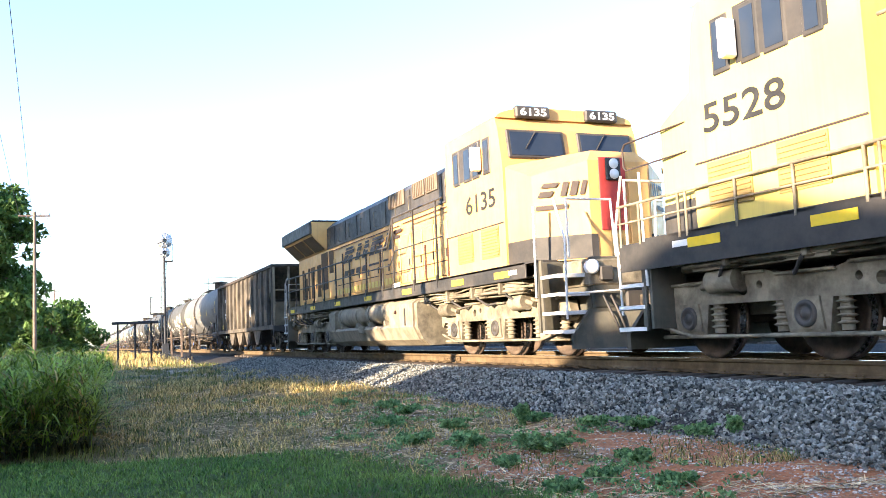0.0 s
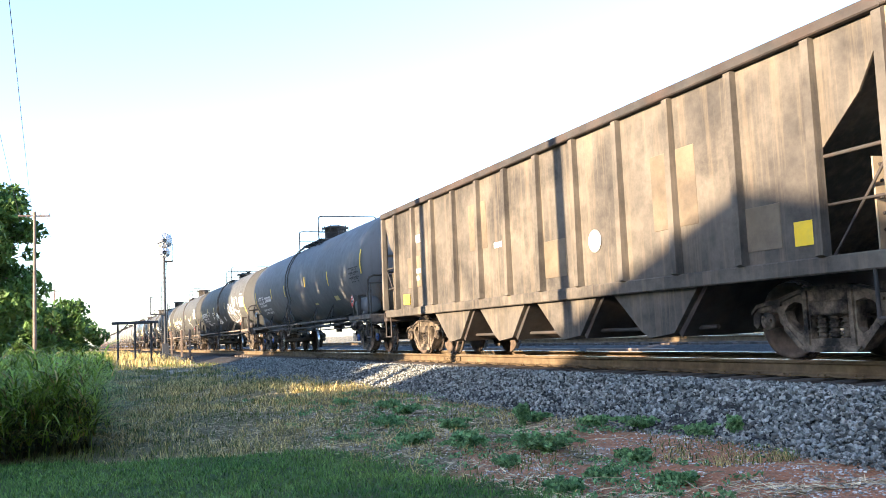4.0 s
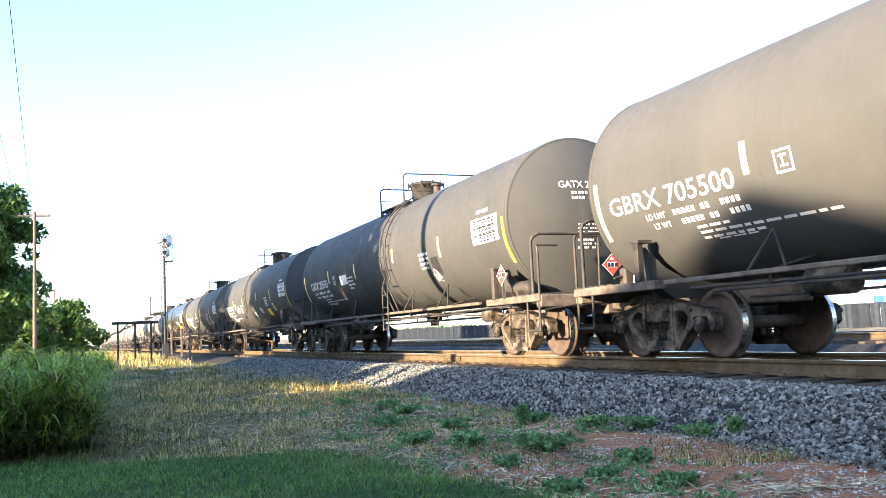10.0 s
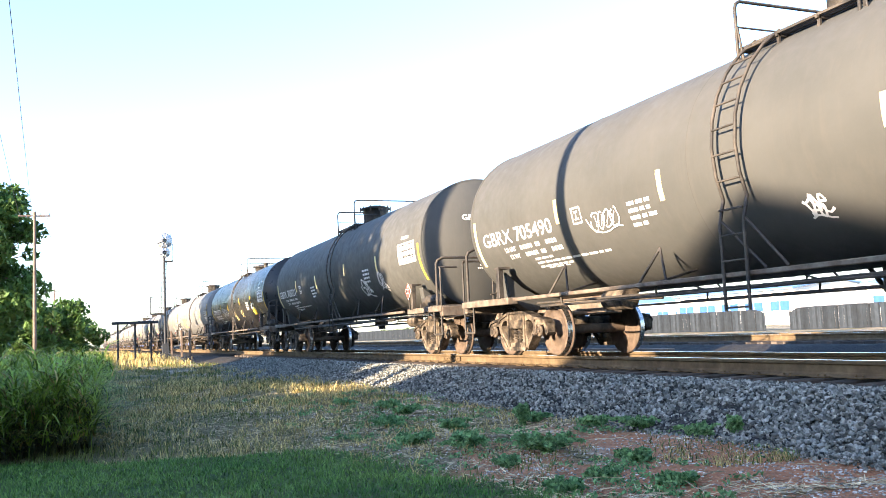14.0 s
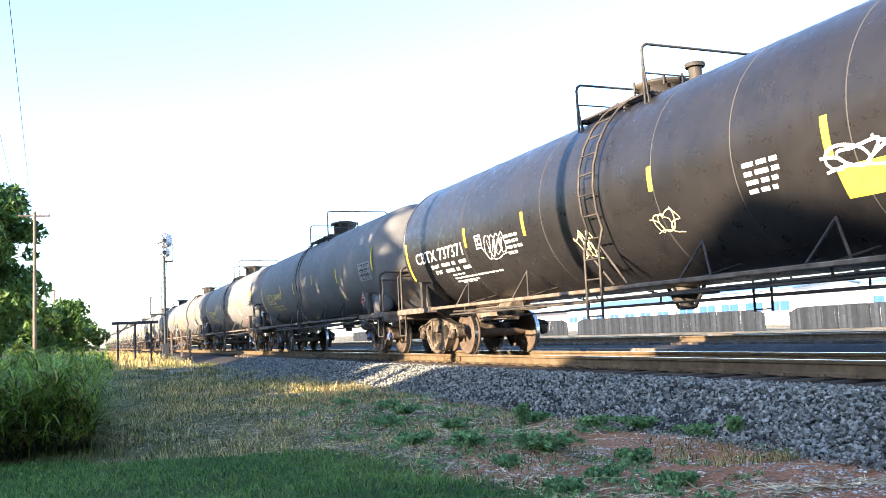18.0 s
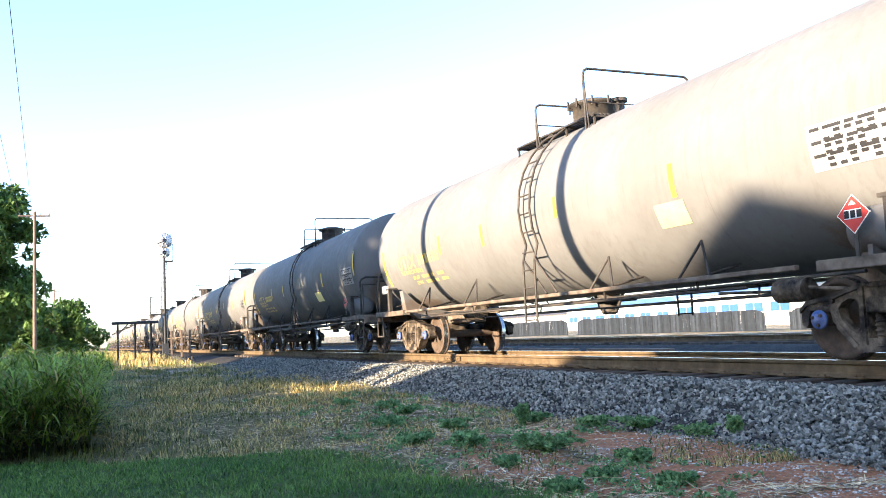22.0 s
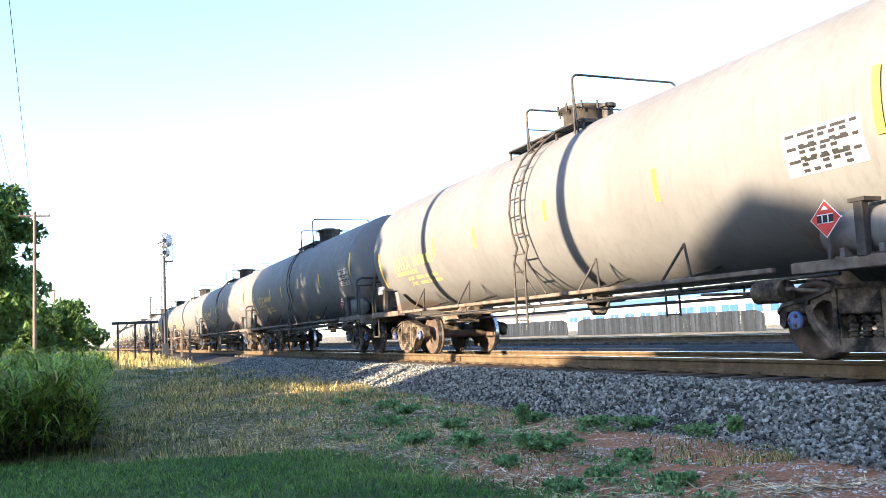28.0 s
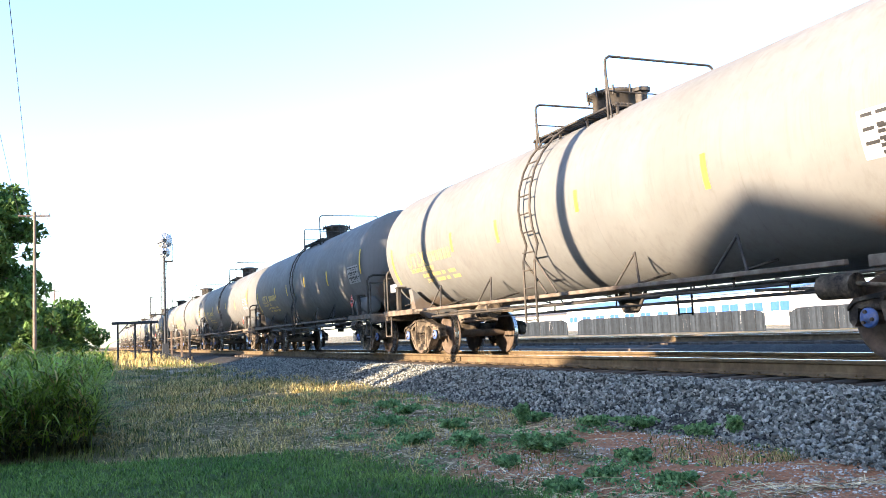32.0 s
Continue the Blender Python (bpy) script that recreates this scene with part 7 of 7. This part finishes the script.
for dy in (-1.05, 1.05):
    wire((P2[0], P2[1] + dy, 10.0), (P1[0], P1[1] + dy, 10.0), 0.02)
    wire((-75, -12.16 + dy, 11.18), (-150, -12.6 + dy, 9.6), 0.6)
signal_mast(-60.3, -3.5)
pipe_rack(-48.5, -6.0)
for x, y in ((-60.0, -2.5), (-58.0, -2.2), (-66, -2.6)):
    p = tagged(new("marker_post", Shape().box(-0.06, 0.06, -0.06, 0.06, -0.1, 1.8, 0.01).mesh("marker_post", "pole_wood")), "short dark wooden post at the trackside", "post", "marker posts")
    p.location = (x, y, ground_height(x, y))

# far side
fence(36, -150, -28, ((-75.6, -73.6), (-48.3, -46.0)))
shed("warehouse", "long low white metal building beyond the fence", -150, -112, 80, 96, 4.2, "roof_blue", 1.0, 8)
shed("warehouse", "white metal building with a blue roof beyond the fence", -92, -72, 62, 74, 4.0, "roof_blue", 0.8, 5)
shed("warehouse", "pale metal building with a blue roof beyond the fence", -66, -40, 66, 78, 4.0, "roof_blue", 0.8, 6)
shed("shop", "white flat building beyond the fence", -215, -165, 90, 110, 3.6, "roof_dark", 0.9, 0)
for k, (x, y, a) in enumerate(((-33.5, 7.7, 4), (-30.6, 7.9, -3), (-28.0, 7.6, 2), (-25.2, 7.9, 5), (-22.6, 7.7, -4), (-36.4, 8.0, 1))):
    o = tagged(new("old_tie", Shape().box(-1.15, 1.15, -0.12, 0.12, -0.09, 0.09, 0.015).mesh("old_tie", "pole_wood")), "discarded wooden tie lying between the tracks", "timber", "discarded ties")
    o.matrix_basis = pose(x, y, ground_height(x, y) + 0.10, 0, 0, a)
tree("tree", "tall dark leafy tree beside the line", -82, -17.6, 14.6, 5.5, 61, "leaf_dark", 0.30, 110, 200, 0.02)
tree("tree", "low spreading dark green tree beside the line", -108, -11.8, 6.0, 4.2, 62, "leaf_dark", 0.30, 100, 60, 0.03)
tree("tree", "low spreading dark green tree beside the line", -96, -13.6, 5.4, 3.5, 63, "leaf_dark", 0.28, 110, 60, 0.03)
tree("tree", "low spreading dark green tree beside the line", -135, -10.2, 4.6, 4.8, 64, "leaf_dark", 0.34, 90, 50, 0.03)


def far_woods():
    rng = np.random.default_rng(8)
    cs, rs = [], []
    for k in range(260):
        x = rng.uniform(-1200, -260)
        cs.append((x, -10 + (x + 260) * 0.02 + rng.uniform(-16, -4), rng.uniform(0, 4.5)))
        rs.append(rng.uniform(2.0, 4.0))
    for k in range(420):
        x = rng.uniform(-1400, 200)
        cs.append((x, 420 + rng.uniform(0, 60), rng.uniform(0, 5)))
        rs.append(rng.uniform(4, 8))
    # added leafy skyline out of view, blocking low sky glow on the sunny side
    for k in range(900):
        cs.append((rng.uniform(-220, 130), rng.uniform(-72, -58), rng.uniform(0, 8.5)))
        rs.append(rng.uniform(2.0, 3.6))
    v, f = leaf_cloud(cs, rs, 4, 0.9, rng, 0.8)
    tagged(bulk("far_trees", v, f, "far_woods"), "distant dark green tree line, with an unseen row added to block sky glow", "woods", kind="stuff")


far_woods()


# grass and weeds
def lawn_edge(x):
    return np.where(x < -8.4, -6.25 - 1.75 * (-8.4 - x), -6.25 + 0.16 * (x + 8.4))


def lawn_keep(x, y, r):
    return (y + r.normal(0, 0.14, len(x)) < lawn_edge(x)) & (y > -9.4)


def wavy(x, y):
    return np.sin(x * 2.1 + 1.3 * np.sin(y * 1.7)) * np.sin(y * 2.6 + 1.1 * np.sin(x * 1.3))


def turf():
    """The mown sod under the lawn, with a ragged edge."""
    xs, ys = np.linspace(-11.6, 10.0, 260), np.linspace(-19.5, -5.0, 180)
    vs = [(x, y, ground_height(x, y) + 0.05 * noise.noise((x * 1.1, y * 1.1, 0)) + 0.02 * noise.noise((x * 4, y * 4, 3)) + 0.012) for x in xs for y in ys]
    fs = []
    for i in range(259):
        for j in range(179):
            x, y = xs[i], ys[j]
            if y + 0.28 * noise.noise((x * 2.2, y * 2.2, 7)) + 0.12 * noise.noise((x * 7, y * 7, 2)) < lawn_edge(np.array([x]))[0]:
                fs.append((i * 180 + j, (i + 1) * 180 + j, (i + 1) * 180 + j + 1, i * 180 + j + 1))
    tagged(bulk("turf", vs, fs, "turf", True), "mown green sod of the lawn", "lawn", kind="structure")


turf()
pts = scatter(95000, -11.5, -3.6, -9.4, -5.2, 51, lawn_keep)
r2 = np.random.default_rng(52)
blades("lawn", "short green lawn grass in the foreground", "grass_lawn", pts, r2.uniform(0.03, 0.085, len(pts)), r2.uniform(0.005, 0.011, len(pts)), 53, 1.2, "grass", 0.2, 2)
def clumpy(x, y):
    """Uneven tufts of about a hand's width."""
    return wavy(x * 2.9 + 0.7 * y, y * 3.3) + 0.7 * wavy(x * 6.1 + 2, y * 6.7 - 0.9 * x)


def bare_keep(x, y, r):
    return (y > lawn_edge(x) - 0.2) & (wavy(x * 0.5, y * 0.6) + 0.8 * clumpy(x, y) + r.normal(0, 0.22, len(x)) > 0.22 - 0.05 * (x + 20) * (x < -14) + 0.7 * (x > -8.5))


pts = scatter(80000, -46, -5.5, -8.4, -3.1, 54, bare_keep, 1.5)
blades("dry_grass", "sparse dry tan grass on bare ground", "grass_dry", pts, r2.uniform(0.03, 0.12, len(pts)) * np.clip(-pts[:, 0] / 10, 1, 2.2), r2.uniform(0.003, 0.009, len(pts)) * np.clip(-pts[:, 0] / 8, 1, 2.6), 55, 1.3, "grass", 0.2, 2)


def thatch():
    """Dead fibres lying flat, crossing one another."""
    rng = np.random.default_rng(66)
    n = 44000
    x = -4.2 - 22 * rng.uniform(0, 1, n) ** 1.6
    y = rng.uniform(-8.2, -3.1, n)
    k = (y > lawn_edge(x) - 0.15) & (wavy(x * 0.6 + 1, y * 0.7) + rng.normal(0, 0.6, n) > -0.25 + 0.45 * (x > -7.5) + 0.9 * ((x > -8) & (y > -4.2)))
    x, y = x[k], y[k]
    n = len(x)
    z = np.array([surface_height(a, b) for a, b in zip(x, y)]) + rng.uniform(0.002, 0.018, n)
    a = rng.uniform(0, 6.283, n)
    ln, w = rng.uniform(0.025, 0.13, n) / 2, rng.uniform(0.0015, 0.004, n)
    d = np.stack([np.cos(a) * ln, np.sin(a) * ln, rng.normal(0, 0.22, n) * ln], 1)
    e = np.stack([-np.sin(a) * w, np.cos(a) * w, w * 0.6], 1)
    c = np.stack([x, y, z], 1)
    v = np.stack([c - d - e, c + d - e, c + d + e, c - d + e], 1).reshape(-1, 3)
    tagged(bulk("thatch", v, np.arange(4 * n).reshape(-1, 4), "straw"), "dead grass fibres lying flat on the earth", "straw", kind="stuff")


thatch()
pts = scatter(42000, -46, -5.5, -8.3, -3.0, 56, lambda x, y, r: (y > lawn_edge(x) - 0.2) & (wavy(x * 0.7 + 3, y * 0.8) + 0.7 * clumpy(x + 5, y) + r.normal(0, 0.15, len(x)) > 0.35), 1.4)
blades("green_grass", "patchy olive green grass among dry stems", "grass_olive", pts, r2.uniform(0.03, 0.10, len(pts)) * np.clip(-pts[:, 0] / 10, 1, 2.2), r2.uniform(0.004, 0.009, len(pts)) * np.clip(-pts[:, 0] / 8, 1, 2.6), 57, 1.1, "grass", 0.2, 2)


# Denser olive grass here, added to darken the shaded ground beside the reeds.
pts = scatter(26000, -24, -9.0, -9.2, -5.2, 156, lambda x, y, r: (y > lawn_edge(x) - 0.1) & (0.6 * clumpy(x * 0.8 + 9, y) + r.normal(0, 0.25, len(x)) > 0.12 + 0.28 * (y + 8)), 1.3)
blades("green_grass", "patchy olive green grass among dry stems", "grass_olive", pts, r2.uniform(0.04, 0.15, len(pts)), r2.uniform(0.005, 0.012, len(pts)), 157, 1.3, "grass", 0.2, 2)


def tall_keep(x, y, r):
    return y + r.normal(0, 0.10, len(x)) < -8.5 - 0.02 * (x + 12) + 0.12 * np.sin(x * 2.3)


def reeds():
    """Leafy reed stems: long narrow leaves leave each stem at many heights and droop."""
    rng = np.random.default_rng(458)
    base = scatter(4200, -34, -10.5, -11.6, -7.8, 459, tall_keep, 1.8)
    hump = 0.84 + 0.16 * np.sin(base[:, 0] * 1.9) * np.sin(base[:, 1] * 3.1)
    tall = rng.uniform(0.40, 1.18, len(base)) * hump
    a, lean = rng.uniform(0, 6.283, len(base)), rng.uniform(0.05, 0.42, len(base))
    tip = np.stack([np.cos(a) * lean * tall, np.sin(a) * lean * tall, tall], 1)
    # Lower leaves take the shaded colour, so the clump darkens towards its foot.
    for mat, count, seed in (("grass_under_shade", 4, 1), ("grass_tall", 9, 2), ("grass_dry", 1, 3)):
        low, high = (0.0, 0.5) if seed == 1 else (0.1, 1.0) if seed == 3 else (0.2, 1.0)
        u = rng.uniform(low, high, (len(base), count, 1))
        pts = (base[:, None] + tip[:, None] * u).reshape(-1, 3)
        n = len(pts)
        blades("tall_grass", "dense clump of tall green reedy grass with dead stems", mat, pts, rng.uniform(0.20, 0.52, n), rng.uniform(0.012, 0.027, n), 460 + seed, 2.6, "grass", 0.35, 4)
    base, tall = base[::3], tall[::3]
    blades("reed_stems", "thin stems of the tall reedy grass", "grass_tall", base, tall * 1.05, np.full(len(base), 0.008), 470, 0.5, "grass", 0.2, 4)


reeds()
pts = scatter(5000, -60, -30, -11.0, -7.6, 260)
blades("meadow", "sunlit yellow-green meadow grass along the line", "grass_tall", pts, r2.uniform(0.5, 1.0, len(pts)), r2.uniform(0.02, 0.05, len(pts)), 261, 0.9)
pts = scatter(12000, -150, -42, -13, -3.6, 60)
blades("meadow", "sunlit dry yellow meadow grass along the line", "grass_dry", pts, r2.uniform(0.2, 0.5, len(pts)), r2.uniform(0.02, 0.05, len(pts)), 61, 0.6)


def weed(x, y, size, seed, tall=False):
    """A low weed: stems that spread from one root, each lined with small leaves."""
    rng = np.random.default_rng(seed)
    w = thing("weed", "leafy green weed growing from the stony ground", "plant", "weeds in the gravel")
    z0 = surface_height(x, y) if y < -2.95 else -0.27 - 0.33 * (-y - 2.05) / 0.75
    w.location = (x, y, z0 - 0.01)
    st = Shape()
    cs = []
    for k in range(20):
        a, reach = rng.uniform(0, 6.28), size * rng.uniform(0.45, 1.1)
        rise = size * rng.uniform(0.25, 0.6) * (2.0 if tall else 1.0)
        if tall:
            reach *= 0.5
        pts = [Vector((math.cos(a) * reach * u, math.sin(a) * reach * u, rise * math.sin(u * 2.2))) for u in (0, 0.35, 0.7, 1.0)]
        for p, q in zip(pts, pts[1:]):
            st.rod(p, q, 0.003, 4, 0.002)
            for j in range(5):
                cs.append(tuple(p.lerp(q, j / 5)))
    part("stem", st, "weed", w)
    v, f = leaf_cloud(cs, [0.028] * len(cs), 7500, 0.026, rng, 0.6)
    ob = bulk("foliage", v, f, "weed")
    ob.parent = w
    return w


WEEDS = [(-6.99, -4.69, 0.34), (-7.84, -5.09, 0.27), (-9.3, -3.75, 0.22), (-10.16, -5.1, 0.22), (-8.4, -5.41, 0.24), (-8.0, -3.05, 0.26), (-7.1, -2.92, 0.26), (-6.75, -2.78, 0.16), (-5.16, -4.68, 0.15),
         (-5.27, -5.53, 0.16), (-10.6, -5.0, 0.22), (-6.23, -4.31, 0.17), (-9.31, -4.64, 0.22), (-8.5, -3.25, 0.2), (-11.5, -4.4, 0.24), (-9.6, -3.4, 0.2), (-12.6, -4.3, 0.22), (-5.6, -5.0, 0.14), (-6.6, -5.3, 0.16), (-7.3, -4.4, 0.2), (-13.6, -4.7, 0.2)]
for k, (x, y, s) in enumerate(WEEDS):
    weed(x, y, s, 80 + k, k in (2, 7))


def straws():
    rng = np.random.default_rng(70)
    s = Shape()
    for k in range(420):
        x, y = -4.6 - 10 * rng.uniform() ** 1.3, rng.uniform(-6.2, -3.0)
        if y < lawn_edge(np.array([x]))[0] or (x > -8 and y > -4.3 and k % 4):
            continue
        a, ln = rng.uniform(0, 3.14), 0.05 + 0.26 * rng.uniform() ** 2.2
        z = surface_height(x, y) + 0.012
        m = Vector((x, y, z + rng.uniform(0.0, 0.03)))
        d = Vector((math.cos(a), math.sin(a), rng.uniform(-0.1, 0.25))) * ln / 2
        s.rod(m - d, m + Vector((0, 0, 0.012)), 0.0026, 4).rod(m + Vector((0, 0, 0.012)), m + d, 0.0026, 4)
    tagged(new("straw", s.mesh("straw", "straw")), "dead pale stems lying on the earth", "straw", kind="stuff")


straws()


def ground_cover():
    """Small low leaves of creeping weeds spread over the stony earth."""
    rng = np.random.default_rng(77)
    cs, rs = [], []
    for k in range(150):
        x, y = -4.6 - 12 * rng.uniform() ** 1.3, -3.0 - 3.1 * rng.uniform()
        if y < lawn_edge(np.array([x]))[0] or (x > -8 and -4.0 < y < -3.1):
            continue
        for j in range(rng.integers(3, 10)):
            a, b = x + rng.normal(0, 0.13), y + rng.normal(0, 0.10)
            cs.append((a, b, surface_height(a, b) + 0.015))
            rs.append(rng.uniform(0.03, 0.07))
    v, f = leaf_cloud(cs, rs, 5200, 0.020, rng, 0.5)
    tagged(bulk("ground_cover", v, f, "weed"), "low creeping green weeds over stony earth", "plants", kind="stuff")


ground_cover()
ORDER = [(loco_front, 22.3), (loco, 22.4), (hopper, 16.65)] + TRAIN
SPEED = [(0, 7.0), (3, 7.3), (7.5, 7.9), (10, 8.1), (15, 8.3), (19, 8.5), (22, 8.65), (25, 8.95), (28, 9.12), (32, 9.33)]
PLACES, front = [], -11.25 + 22.3
for car, length in ORDER:
    PLACES.append((car, front - length / 2, 180 if car is loco_front else 0))
    front -= length


def motions():
    """The train rolls by at about 25 to 33 km/h, gathering speed; its wheels turn with it."""
    def travelled(t):
        s, last = 0.0, SPEED[0]
        for now in SPEED[1:]:
            d = min(t, now[0]) - last[0]
            if d <= 0:
                break
            v1 = last[1] + (now[1] - last[1]) * d / (now[0] - last[0])
            s += d * (last[1] + v1) / 2
            last = now
        return s

    for car, centre, turn in PLACES:
        walk(car, [(t, pose(centre + travelled(t), 0, 0, 0, 0, turn)) for t in range(33)])
    for wheels, r in ((SPIN_FREIGHT, 0.457), (SPIN_LOCO, 0.533), (SPIN_BACK, -0.533)):
        if not wheels:
            continue
        rows = [(k / 15, pose(0, 0, 0, 0, math.degrees(travelled(k / 15) / r), 0)) for k in range(481)]
        walk(wheels[0], rows)
        keyed = wheels[0].animation_data
        for w in wheels[1:]:
            w.rotation_mode = "QUATERNION"
            own = w.animation_data_create()
            own.action = keyed.action
            own.action_slot = keyed.action_slot


motions()
